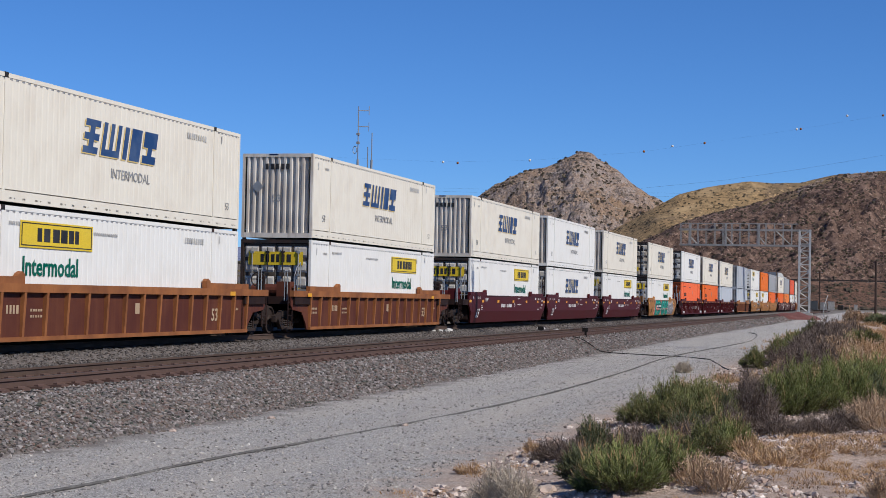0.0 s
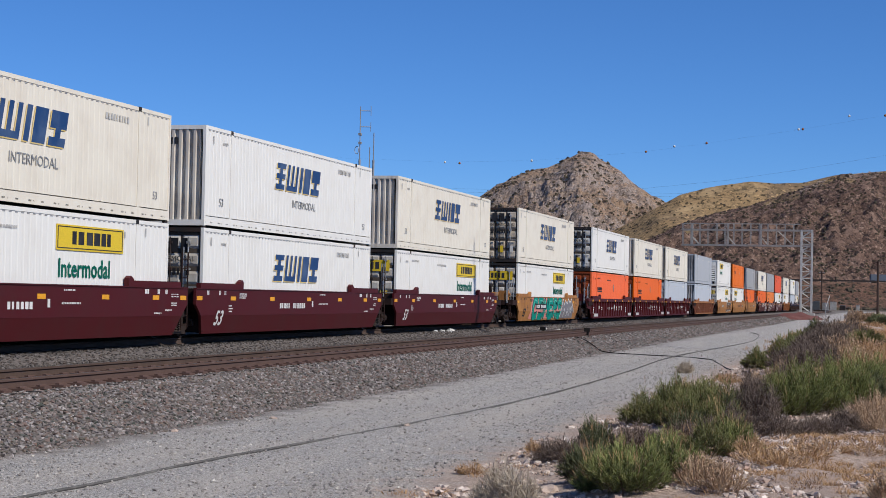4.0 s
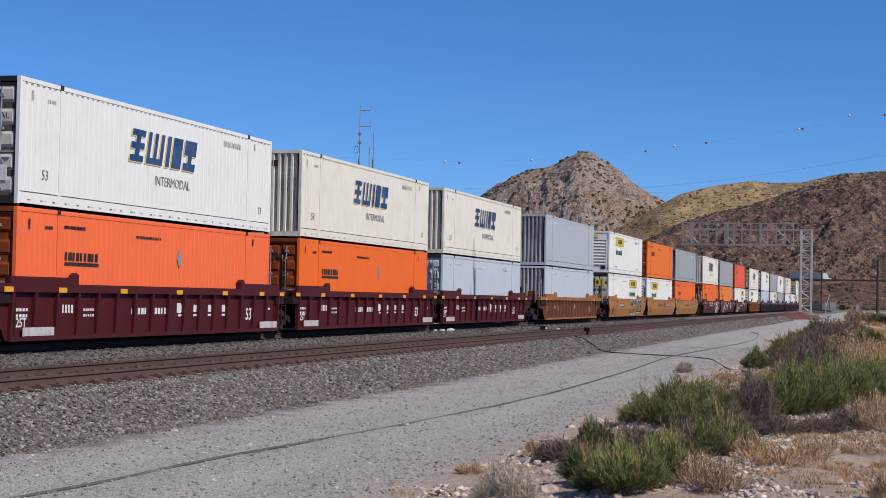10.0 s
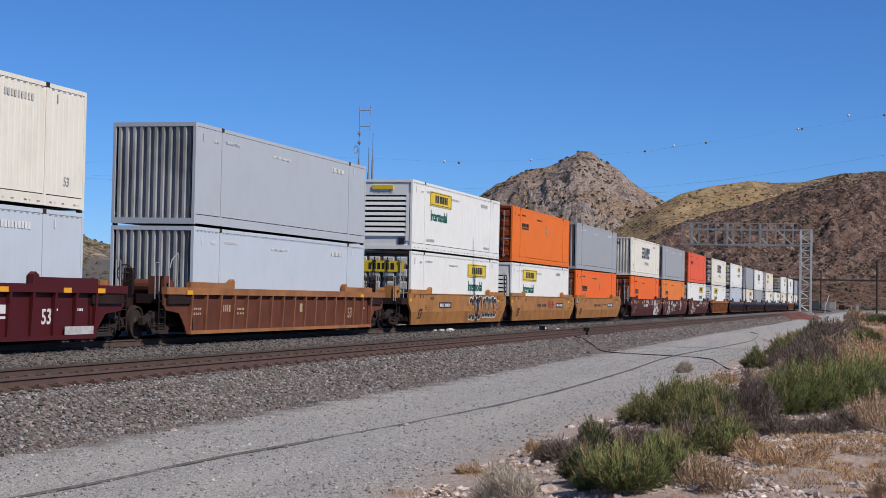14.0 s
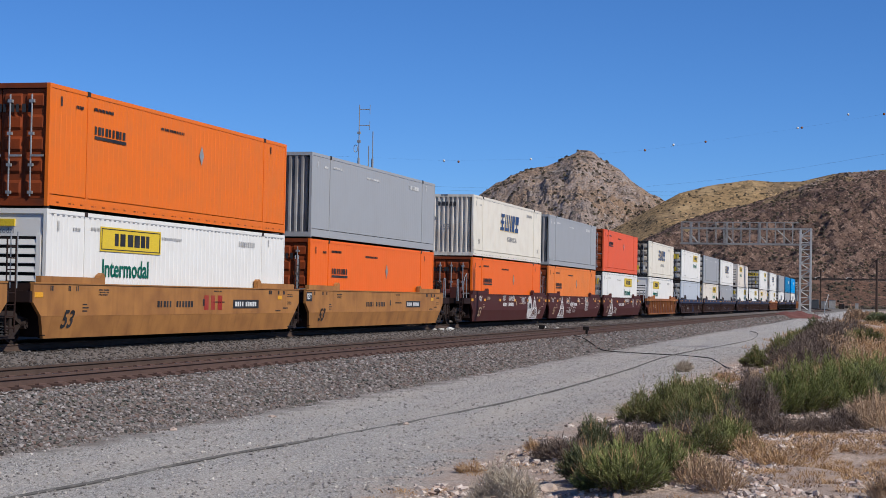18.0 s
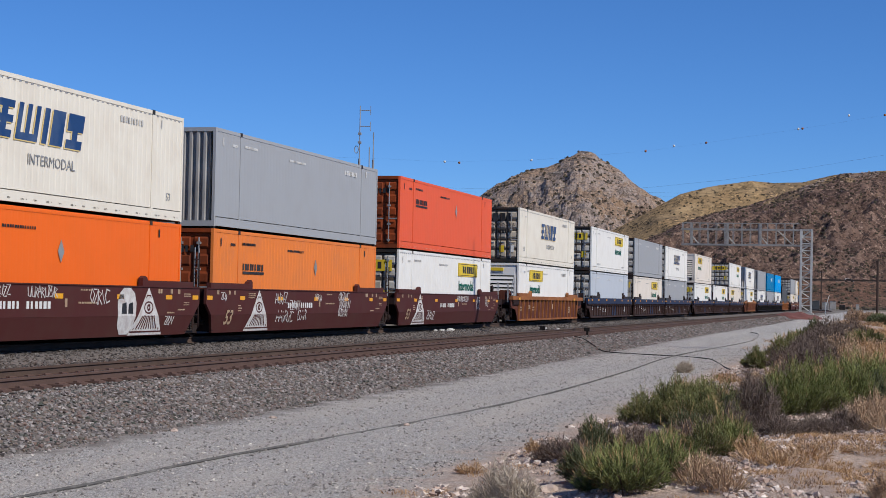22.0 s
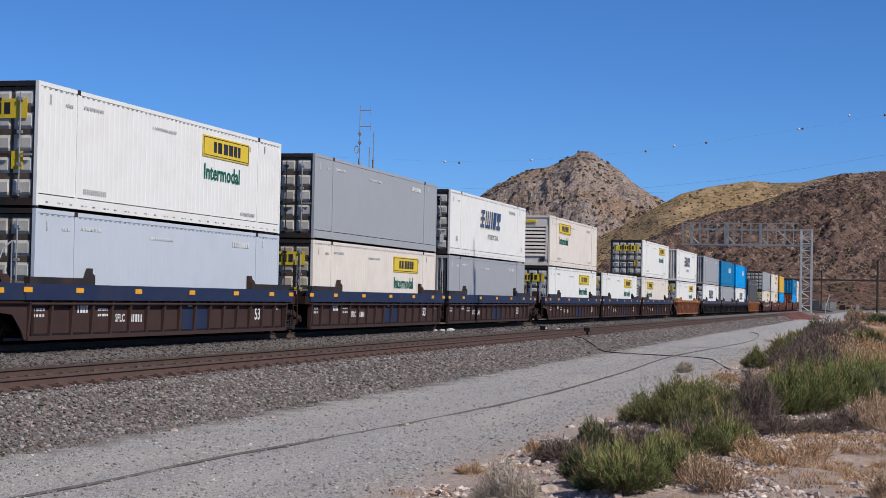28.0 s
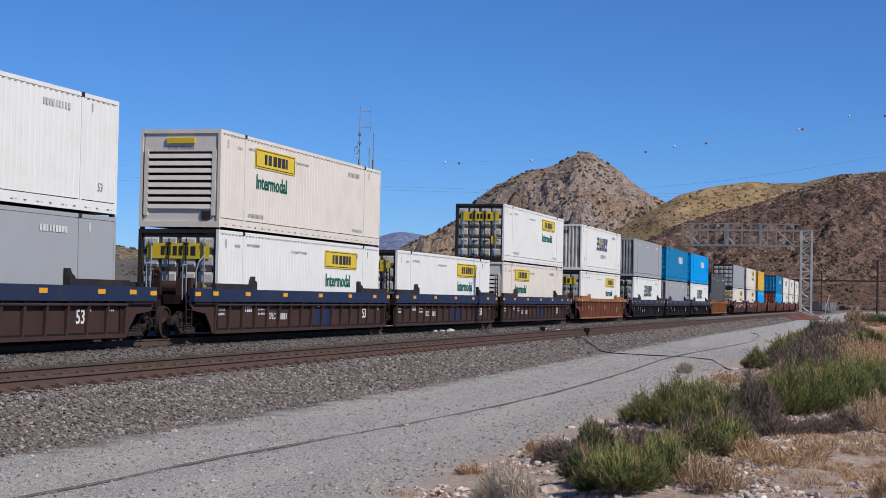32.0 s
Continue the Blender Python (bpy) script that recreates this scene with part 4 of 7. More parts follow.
        part("side_lettering", text_mesh("Intermodal", 0.66, "ink_green", True), None, root, "green lettering", at=on_side(X, -h2 + y + 0.12, 1.36, 0.96, 0.95))
    elif logo == "carrier":
        z = 1.8 if root.get("stack") == "top" else 1.62
        part("wordmark", shared("schword", M["ink_black"], lambda bm: (bars_of_text(bm, 0, 0.12, 1.8, 0.2, 9, random.Random(8)), box(bm, 0, 0.003, 0, 1.8, 0, 0.08)), "wordmark"), None, root, "small black wordmark over a bar", at=(X, -h2 + 2.35, z))
        part("vent_cover", shared("ventcover", M["steel_light"], lambda bm: prism(bm, [(-0.16, 0), (0, -0.28), (0.16, 0), (0, 0.28)], "x", 0, 0.01), "vent_cover"), None, root, at=(X, -h2 + 9.1, 1.95))
    elif logo == "line":
        part("wordmark", shared("lineword", M["ink_white"], lambda bm: bars_of_text(bm, 0, 0, 3.2, 0.6, 3, random.Random(5)), "wordmark"), None, root, at=(X, 0.8, 1.65))
    small = [(1.35, 2.45, 0.4, 0.08, 5), (length - 1.5, 2.5, 0.12, 0.22, 1), (0.55, 2.42, 0.1, 0.24, 2)]
    if logo in ("haulier", "intermodal", None):
        small += [(length - 4.0, 2.42, 1.4, 0.16, 9)]
    if logo in ("intermodal", "carrier", None):
        small += [(2.3, 2.5, 1.1, 0.08, 14), (6.3, 2.42, 1.6, 0.07, 14)]
    if logo == "intermodal":
        small += [(2.35, 0.42, 1.3, 0.12, 12), (length - 3.4, 0.42, 1.2, 0.1, 12)]
    small = [s for s in small if s[0] < length - 0.5]
    ink = "ink_white" if side in ("grey", "mid_grey", "pale_grey", "dark_grey", "blue", "bright_blue") else "ink_black" if side in ("orange", "burnt_orange", "faded_red", "red_orange", "faded_orange") else "ink_faint"
    tagged(part("markings", markings(f"{logo}{length:.0f}", ink, [(y - h2, z, w, h, n) for y, z, w, h, n in small]), None, root, at=(X, 0, 0)), kind="stuff")


NAMES = {"white": "white", "cream": "cream white", "beige": "beige", "pale_grey": "pale grey", "mid_grey": "silvery grey", "grey": "grey", "dark_grey": "dark grey", "orange": "orange", "faded_orange": "faded orange", "burnt_orange": "weathered orange", "faded_red": "faded red-orange", "red_orange": "red-orange", "blue": "blue", "bright_blue": "bright blue", "yellow_box": "yellow"}
SIGNS = {"haulier": "with blue block wordmark", "intermodal": "with yellow sign", "carrier": "with small black wordmark", "line": "with white block wordmark", None: "with plain sides"}
PROTOS = {}


def container(spec, level, hgt=TALL, length=LONG):
    """A container of that paint, end and sign; alike ones share their meshes."""
    side, end, logo = spec[:3]
    logo_at = spec[3] if len(spec) > 3 else None
    what = {"top": "stacked on another container", "bottom": "sitting in a well car"}[level]
    root = thing("shipping_container", f"{NAMES[side]} container {SIGNS[logo]}, {what}", "container", group="containers on the train")
    root["stack"] = level
    box_parts(root, side, end, logo, hgt, length, logo_at)
    return root


# ---- rail cars ----
HALF = 8.33


def outline_plate(bm, pts, x0, x1):
    prism(bm, pts, "x", x0, x1)


def wheelset_mesh(bm):
    bar(bm, (-0.95, 0, 0), (0.95, 0, 0), 0.08, 10)
    for s in (-1, 1):
        n = 24
        prof = [(0.68, 0.0), (0.68, 0.48), (0.71, 0.48), (0.715, 0.457), (0.81, 0.452), (0.815, 0.40), (0.765, 0.37), (0.775, 0.16), (0.82, 0.13), (0.82, 0.0)]
        rings = [[bm.verts.new((s * x, r * math.cos(k * math.tau / n), r * math.sin(k * math.tau / n))) for k in range(n)] for x, r in prof if r > 0]
        for a, b in zip(rings, rings[1:]):
            for k in range(n):
                bm.faces.new((a[k], a[(k + 1) % n], b[(k + 1) % n], b[k]))
        bm.faces.new(rings[0])
        bm.faces.new(rings[-1])
        for k in range(3):
            a = k * math.tau / 3
            bar(bm, (s * 0.95, 0.05 * math.cos(a), 0.05 * math.sin(a)), (s * 1.2, 0.05 * math.cos(a), 0.05 * math.sin(a)), 0.02, 5)
        bar(bm, (s * 0.93, 0, 0), (s * 1.17, 0, 0), 0.1, 12)


def side_frame_mesh(bm):
    """A cast side frame: arched top member, sloping tension members, a spring nest in its window."""
    top = [(-1.12, 0.40), (-1.12, 0.60), (-0.70, 0.66), (-0.45, 0.78), (0.45, 0.78), (0.70, 0.66), (1.12, 0.60), (1.12, 0.40), (0.80, 0.44), (0.42, 0.62), (-0.42, 0.62), (-0.80, 0.44)]
    prism(bm, top, "x", -0.07, 0.07)
    for s in (-1, 1):
        low = [(s * 0.78, 0.50), (s * 0.92, 0.50), (s * 0.46, 0.16), (s * 0.26, 0.16), (s * 0.30, 0.28)]
        prism(bm, low if s > 0 else low[::-1], "x", -0.06, 0.06)
        prism(bm, [(s * 0.36 - 0.05, 0.2), (s * 0.36 + 0.05, 0.2), (s * 0.36 + 0.05, 0.66), (s * 0.36 - 0.05, 0.66)], "x", -0.05, 0.05)
    prism(bm, [(-0.46, 0.14), (0.46, 0.14), (0.40, 0.22), (-0.40, 0.22)], "x", -0.12, 0.12)


def springs_mesh(bm):
    n, prof = 8, [(0.05 if k % 2 else 0.078, 0.22 + k * 0.0325) for k in range(9)]
    rings = [[bm.verts.new((r * math.cos(i * math.tau / n), r * math.sin(i * math.tau / n), z)) for i in range(n)] for r, z in prof]
    for a, b in zip(rings, rings[1:]):
        for i in range(n):
            bm.faces.new((a[i], a[(i + 1) % n], b[(i + 1) % n], b[i]))
    bm.faces.new(rings[0])
    bm.faces.new(rings[-1])


WHEELS = []


def truck(parent, y):
    tr = part("truck", shared("bolster", M["black"], lambda bm: (box(bm, -1.0, 1.0, -0.2, 0.2, 0.50, 0.74), bar(bm, (0, 0, 0.7), (0, 0, 0.9), 0.25, 12)), "truck"), None, parent, "grimy two-axle freight truck", at=(0, y, 0))
    # black rigging boxes, added to keep the gap under the platform dark
    part("brake_rigging", shared("rigging", M["black"], lambda bm: [(box(bm, -0.62, 0.62, y - 0.05, y + 0.05, 0.22, 0.6), bar(bm, (-0.6, y, 0.62), (0.6, y, 0.62), 0.04)) for y in (-0.33, 0.33)], "brake_rigging"), None, tr)
    for s in (-1, 1):
        part("side_frame", shared("sideframe", M["wheel"], side_frame_mesh, "side_frame"), None, tr, at=(s * 1.02, 0, 0))
        for sy in (-0.2, 0.0, 0.2) if s > 0 else ():
            part("spring", shared("springs", M["steel_dark"], springs_mesh, "spring"), None, tr, at=(s * 1.02, sy, 0))
        ws = part("wheelset", shared("wheelset", M["wheel"], wheelset_mesh, "wheelset"), None, tr)
        ws.matrix_parent_inverse = Matrix.Translation((0, s * 0.89, 0.457))
        WHEELS.append(ws)
    return tr


def ring(bm, big, small, n=18, m=6):
    """A round hoop in the xz plane."""
    v = [[bm.verts.new(((big + small * math.cos(j * math.tau / m)) * math.cos(i * math.tau / n), small * math.sin(j * math.tau / m), (big + small * math.cos(j * math.tau / m)) * math.sin(i * math.tau / n))) for j in range(m)] for i in range(n)]
    for i in range(n):
        for j in range(m):
            bm.faces.new((v[i][j], v[(i + 1) % n][j], v[(i + 1) % n][(j + 1) % m], v[i][(j + 1) % m]))


def ladder_mesh(bm, z0, z1, n):
    for y in (-0.2, 0.2):
        bar(bm, (0, y, z0), (0, y, z1), 0.022, 6)
    for i in range(n):
        z = z0 + 0.1 + i * (z1 - z0 - 0.3) / max(1, n - 1)
        bar(bm, (0, -0.2, z), (0, 0.2, z), 0.016, 5)


def well_car(style, paint, ends, number, decor=None, chord=None):
    """One well unit: its Empty on the rail top in the middle. ends: for the near and far end ('joint' or 'coupler', room beyond the box, has a truck)."""
    names = {"rust_brown": "rusty brown", "rust_orange": "orange-brown rusty", "rust_mid": "orange-brown rusty", "maroon": "maroon", "maroon_dull": "dull maroon", "tan": "tan yellow", "brown_black": "grimy brown", "black": "black"}
    how = {"smooth": "smooth-sided", "rib": "ribbed", "chord": "ribbed"}[style]
    extra = ", navy top chord," if style == "chord" else " covered in graffiti" if decor in ("letters", "eye", "eye_far", "ghost", "scrawl", "tag") else ""
    root = thing("well_car", f"{names[paint]} {how} well car{extra} on the rails", "rail car", group="well cars of the train")
    mat, cm = M[paint], M[chord or paint]
    edge = M["rust_orange"] if paint == "rust_brown" and style == "rib" else M["rust_tan"] if paint == "rust_mid" else mat
    if edge is not mat:
        cm = edge
    rib_mat = M["rust_rib"] if paint == "rust_mid" else edge
    for s in (1, -1):
        turn = 0 if s > 0 else 180
        at = pose(0, 0, 0, 0, 0, turn)
        if style == "smooth":
            part("side_sill", shared("sill_s", mat, lambda bm: outline_plate(bm, [(-9.0, 0.98), (-8.62, 0.66), (8.62, 0.66), (9.0, 0.98), (9.0, 1.42), (-9.0, 1.42)], 1.42, 1.5), "side_sill"), None, root, at=at)

            def lower(bm):
                outline_plate(bm, [(-8.62, 0.66), (-8.28, 0.13), (8.28, 0.13), (8.62, 0.66)], 1.42, 1.496)
                for v in bm.verts:
                    v.co.x -= max(0.0, 0.66 - v.co.z) * 0.22
            part("lower_panel", shared("low_s", mat, lower, "lower_panel"), None, root, at=at)
            part("sill_lip", shared("lip_s", mat, lambda bm: box(bm, 1.40, 1.525, -9.0, 9.0, 1.42, 1.45), "sill_lip"), None, root, at=at)
        else:
            z0 = 1.24 if style == "rib" else 1.06
            inset = 1.40 if style == "rib" else 1.36
            part("top_chord", shared("chord" + style, cm, lambda bm: box(bm, 1.34, 1.52, -8.85, 8.85, z0, 1.44), "top_chord"), None, root, at=at)
            part("side_panel", shared("panel" + style, mat, lambda bm: outline_plate(bm, [(-8.55, 0.13), (8.55, 0.13), (8.55, z0), (-8.55, z0)], inset - 0.05, inset), "side_panel"), None, root, at=at)
            part("bottom_chord", shared("bchord" + style, edge, lambda bm: box(bm, 1.30, inset + 0.08, -8.55, 8.55, 0.12, 0.22), "bottom_chord"), None, root, at=at)
            if style == "chord":
                part("pipe_rail", shared("piperail", M["brown_black"], lambda bm: bar(bm, (1.46, -8.5, 0.97), (1.46, 8.5, 0.97), 0.035, 8), "pipe_rail"), None, root, at=at)
            ribs = 17

            def rib(bm):
                prism(bm, [(0.0, 0.22), (0.06, 0.22), (0.115, z0), (0.0, z0)], "y", -0.05, 0.05)
            for i in range(ribs):
                y = -8.5 + i * 17.0 / (ribs - 1)
                part("rib", shared("rib" + style, rib_mat, rib, "rib"), None, root, at=pose(s * inset, y, 0, 0, 0, turn))
        for e in (-1, 1):
            gm = M["steel_dark"] if style == "chord" else edge

            def guide(bm):
                prism(bm, [(8.6, 1.44), (5.3, 1.44), (5.3, 1.66), (5.42, 1.72), (5.56, 1.66), (5.6, 1.60), (8.6, 1.60)], "x", 1.33, 1.47)
                if style == "chord":
                    prism(bm, [(5.3, 1.44), (5.72, 1.44), (5.46, 1.85), (5.3, 1.85)], "x", 1.30, 1.40)
            part("corner_guide", shared("guide" + style, gm, guide, "corner_guide"), None, root, at=pose(0, 0, 0, 0, 0, 0) @ Matrix.Diagonal((s, e, 1, 1)))
    part("well_floor", shared("wellfloor", M["black"], lambda bm: (box(bm, -1.36, 1.36, -8.2, -5.6, 0.16, 0.28), box(bm, -1.36, 1.36, 5.6, 8.2, 0.16, 0.28), box(bm, -1.36, 1.36, -0.6, 0.6, 0.16, 0.28), box(bm, -1.38, -1.2, -8.2, 8.2, 0.14, 0.27), box(bm, 1.2, 1.38, -8.2, 8.2, 0.14, 0.27)), "well_floor"), None, root)
    for e, (kind, room, own_truck) in zip((-1, 1), ends):
        reach = 8.075 + room / 2
        flip = pose(0, 0, 0, 0, 0, 180 if e < 0 else 0)
        part("bulkhead", shared("bulkhead", M["grime"], lambda bm: box(bm, -1.40, 1.40, 8.22, 8.34, 0.2, 1.42), "bulkhead"), None, root, at=flip)
        plat = reach - 0.95 if kind == "coupler" else reach - 0.28
        part("end_platform", shared(f"plat{plat:.2f}", M["grime"], lambda bm: (box(bm, -1.47, 1.47, 8.34, 8.34 + (plat - 8.34) * 0.8, 0.98, 1.24), box(bm, -0.42, 0.42, 8.34, plat, 0.86, 1.12)), "end_platform"), None, root, at=flip)
        if kind == "coupler" and style != "smooth":
            def skirt(bm):
                top = 1.24 if style == "rib" else 1.06
                prism(bm, [(8.55, 0.13), (8.66, 0.15), (8.78, 0.34), (8.95, 0.55), (9.2, 0.72), (9.5, 0.80), (10.1, 0.80), (10.25, 0.95), (10.25, top), (8.55, top)], "x", 1.345, 1.395)
                bmesh.ops.triangulate(bm, faces=[f for f in bm.faces if len(f.verts) > 4], ngon_method="EAR_CLIP")
            for s in (-1, 1):
                part("end_skirt", shared("skirt" + style, mat, skirt, "end_skirt"), None, root, at=Matrix.Diagonal((s, e, 1, 1)))
                part("chord_end", shared("chordend" + style, cm, lambda bm: box(bm, 1.34, 1.50, 8.85, 10.25, 1.24 if style == "rib" else 1.06, 1.44), "chord_end"), None, root, at=Matrix.Diagonal((s, e, 1, 1)))
                if style == "chord":
                    part("reflector", shared("reflector", M["amber"], lambda bm: box(bm, 0, 0.004, -0.2, 0.2, -0.06, 0.06), "reflector"), None, root, at=(s * 1.503, e * 10.0, 1.28))
        if kind == "coupler":
            part("coupler", shared(f"coupler{reach:.2f}", M["wheel"], lambda bm: (box(bm, -0.1, 0.1, plat, reach - 0.22, 0.80, 0.98), prism(bm, [(-0.16, reach - 0.3), (0.16, reach - 0.3), (0.2, reach - 0.05), (0.05, reach - 0.02), (-0.02, reach - 0.14), (-0.16, reach - 0.04)], "z", 0.72, 1.04)), "coupler"), None, root, at=flip)
            for s in (-1, 1):
                part("grab_rail", shared("grab", M["steel_light"], lambda bm: (bar(bm, (0, -0.13, 1.1), (0, -0.13, 2.1), 0.018), bar(bm, (0, 0.13, 1.1), (0, 0.13, 2.1), 0.018), bar(bm, (0, -0.13, 2.1), (0, 0.13, 2.1), 0.018)), "grab_rail"), None, root, at=(s * 1.2, e * (plat - 0.25), 0))
                part("step_ladder", shared("stepladder", M["grime"], lambda bm: ladder_mesh(bm, 0.28, 1.25, 4), "step_ladder"), None, root, at=(s * 1.36, e * (plat - 0.25), 0))
            part("hose", shared("hose", M["black"], lambda bm: [bar(bm, (0.4, math.sin(k * 0.5) * 0.12, 0.85 - 0.09 * k), (0.4, math.sin(k * 0.5 + 0.5) * 0.12, 0.76 - 0.09 * k), 0.03) for k in range(6)], "hose"), None, root, at=(0, e * (reach - 0.4), 0))
            if e < 0:
                part("brake_wheel", shared("brakewheel", M["steel_dark"], lambda bm: (ring(bm, 0.24, 0.02), [bar(bm, (0, 0, 0), (0.24 * math.cos(k * math.tau / 4), 0, 0.24 * math.sin(k * math.tau / 4)), 0.015) for k in range(4)], bar(bm, (0, 0, 0), (0, 0.3, 0), 0.05)), "brake_wheel"), None, root, at=(0.1, e * (plat - 0.55), 1.8))
                part("brake_stand", shared("brakestand", M["grime"], lambda bm: box(bm, -0.13, 0.13, -0.08, 0.08, 1.1, 1.95), "brake_stand"), None, root, at=(0.1, e * (plat - 0.55) + 0.25, 0))
                part("air_reservoir", shared("reservoir", mat, lambda bm: bar(bm, (-0.75, 0, 0), (0.75, 0, 0), 0.21, 14), "air_reservoir"), None, root, at=(0.2, e * 8.75, 1.45))
                part("valve_box", shared("valvebox", mat, lambda bm: (box(bm, -0.24, 0.24, -0.2, 0.2, 0, 0.5), bar(bm, (0.24, 0, 0.3), (0.34, 0, 0.3), 0.07, 8)), "valve_box"), None, root, at=(0.85, e * 9.35, 1.24))
                part("hand_rail", shared("bentrail", M["steel_light"], lambda bm: (bar(bm, (0, 0, 1.2), (0, 0, 1.95), 0.018), bar(bm, (0, 0, 1.95), (0, 0.16, 2.2), 0.018), bar(bm, (0, 0.16, 2.2), (0, 0.55, 2.4), 0.018), bar(bm, (0, 0.55, 2.4), (0, 0.55, 1.2), 0.018)), "hand_rail"), None, root, at=(1.3, e * 9.7, 0))
            part("centre_sill", shared("csill", M["grime"], lambda bm: (box(bm, -0.4, 0.4, 8.34, 9.9, 0.76, 0.98), box(bm, -1.3, 1.3, 8.34, 8.6, 0.3, 0.98)), "centre_sill"), None, root, at=flip)
            if own_truck:
                truck(root, e * 9.75)
        else:
            if e > 0:
                part("step_ladder", shared("tallladder", M["grime"], lambda bm: ladder_mesh(bm, 0.3, 2.45, 8), "step_ladder"), None, root, at=(1.36, e * (reach - 0.2), 0))
                part("grab_rail", shared("grab2", M["steel_light"], lambda bm: (bar(bm, (0, 0, 1.3), (0, 0, 2.6), 0.018), bar(bm, (0, 0.3, 1.3), (0, 0.3, 2.6), 0.018)), "grab_rail"), None, root, at=(1.2, e * (reach + 0.05), 0))
            if own_truck:
                truck(root, e * reach)
    # signs: yellow reflectors, plates of small lettering, the length in feet
    face = 1.503 if style == "smooth" else 1.523
    ink = "ink_black" if paint in ("tan",) else "ink_tan" if paint in ("maroon_dull", "rust_brown", "rust_mid") else "ink_white"
    zr = 1.16 if style == "smooth" else 1.30
    for y in (-8.75, 7.2) if paint in ("tan", "rust_brown", "rust_mid") else (-8.75, -6.2, -2.9, 0.6, 3.9, 6.9, 8.7):
        part("reflector", shared("reflector", M["amber"], lambda bm: box(bm, 0, 0.004, -0.2, 0.2, -0.06, 0.06), "reflector"), None, root, at=(face, y, zr))
    panel = face if style == "smooth" else (1.403 if style == "rib" else 1.363)
    if style == "smooth":
        part("length_number", sloping_text("53", 0.6, ink), None, root, at=on_side(panel - 0.056, -7.6, 0.38))
    else:
        part("length_number", text_mesh("53", 0.5, ink, True), None, root, at=on_side(panel + 0.002, 5.85, 0.5))
        if paint == "maroon":
            part("load_limit", text_mesh("25T", 0.3, ink, True), None, root, at=on_side(panel + 0.002, -8.2, 0.44))
    rows = [(-8.2, 1.26, 0.16, 0.12, 2), (-7.3, 1.26, 0.16, 0.12, 2), (-6.9, 1.26, 0.16, 0.12, 2), (-5.7, 1.28, 0.6, 0.035, 9), (-5.7, 1.22, 0.6, 0.035, 8), (-5.7, 1.16, 0.5, 0.035, 7), (-6.55, 0.92, 0.5, 0.03, 1), (-6.55, 0.84, 0.5, 0.03, 1), (-6.55, 0.76, 0.5, 0.03, 1), (6.2, 1.26, 0.3, 0.12, 2), (7.0, 1.26, 0.16, 0.12, 2), (7.5, 1.26, 0.16, 0.12, 2), (7.9, 1.24, 0.5, 0.03, 7), (7.9, 1.18, 0.5, 0.03, 7), (7.9, 1.0, 0.4, 0.03, 6), (7.9, 0.94, 0.4, 0.03, 6), (6.8, 0.72, 0.5, 0.04, 7), (7.5, 0.80, 0.5, 0.04, 7), (1.6, 0.98, 1.0, 0.045, 12), (1.7, 1.3, 0.6, 0.04, 7), (0.9, 0.9, 0.16, 0.2, 1)]
    if style != "smooth":
        rows = [(-8.2, 0.8, 0.6, 0.07, 4), (-8.2, 0.66, 0.6, 0.07, 4), (-6.0, 0.75, 0.6, 0.2, 4), (-4.9, 0.8, 0.6, 0.06, 5), (-4.9, 0.66, 0.6, 0.06, 5), (0.7, 0.72, 0.5, 0.28, 1), (6.2, 0.8, 0.5, 0.06, 5), (7.4, 0.8, 0.6, 0.06, 5)]
    tagged(part("stencil_row", markings(f"car{style}", ink, rows, "stencil_row"), None, root, at=(panel, 0, 0)), kind="stuff")
    if paint in ("maroon", "maroon_dull", "tan") and decor not in ("letters", "tag"):
        part("car_number", markings(f"num{style}", "ink_white" if paint != "tan" else "ink_black", [(-2.2, 0.86 if style == "smooth" else 0.7, 1.0, 0.17, 5), (-0.95, 0.86 if style == "smooth" else 0.7, 1.2, 0.17, 6)], "car_number"), None, root, at=(panel, 0, 0))
    if paint == "tan" and decor != "letters":
        bm = bmesh.new()
        box(bm, 0, 0.005, 3.2, 5.3, 0.82, 1.08)
        plate = part("number_plate", bm, M["ink_black"], root, "black plate with white number bars", at=(face, -7.4 if decor == "tag" else 0, 0))
        part("plate_number", markings("tanplate", "ink_white", [(3.35, 0.88, 0.75, 0.14, 4), (4.2, 0.88, 0.95, 0.14, 6)], "plate_number"), None, plate, at=(0.006, 0, 0))
    if paint == "tan" and decor is None:
        plate = part("load_plate", shared("loadplate", M["ink_black"], lambda bm: box(bm, 0, 0.005, -8.95, -8.38, 1.05, 1.36), "load_plate"), None, root, "black plate with white figures", at=(face, 0, 0))
        part("load_figure", text_mesh("125T", 0.27, "ink_white", True), None, plate, at=on_side(0.007, -8.92, 1.12, 0.85))
    if decor == "red":
        part("wordmark", markings("redword", "red_mark", [(1.0, 0.78, 1.5, 0.42, 3)], "wordmark"), None, root, "dark red three-block mark", at=(face, 0, 0))
        decor = None
    if paint == "maroon" and style == "rib":
        for y in (-8.0, 6.9):
            part("notice_plate", shared("noticeplate", M["notice_white"], lambda bm: box(bm, 0, 0.006, 0, 1.5, 0, 0.2), "notice_plate"), None, root, "worn white notice plate", at=(1.47, y, 0.23))
        part("wordmark", markings("spaced", "ink_white", [(3.0 + 1.05 * i, 0.75, 0.45, 0.2, 1) for i in range(4)] + [(3.0 + 1.05 * i, 0.63, 0.5, 0.06, 1) for i in range(4)], "wordmark"), None, root, at=(panel, -2.2, 0))
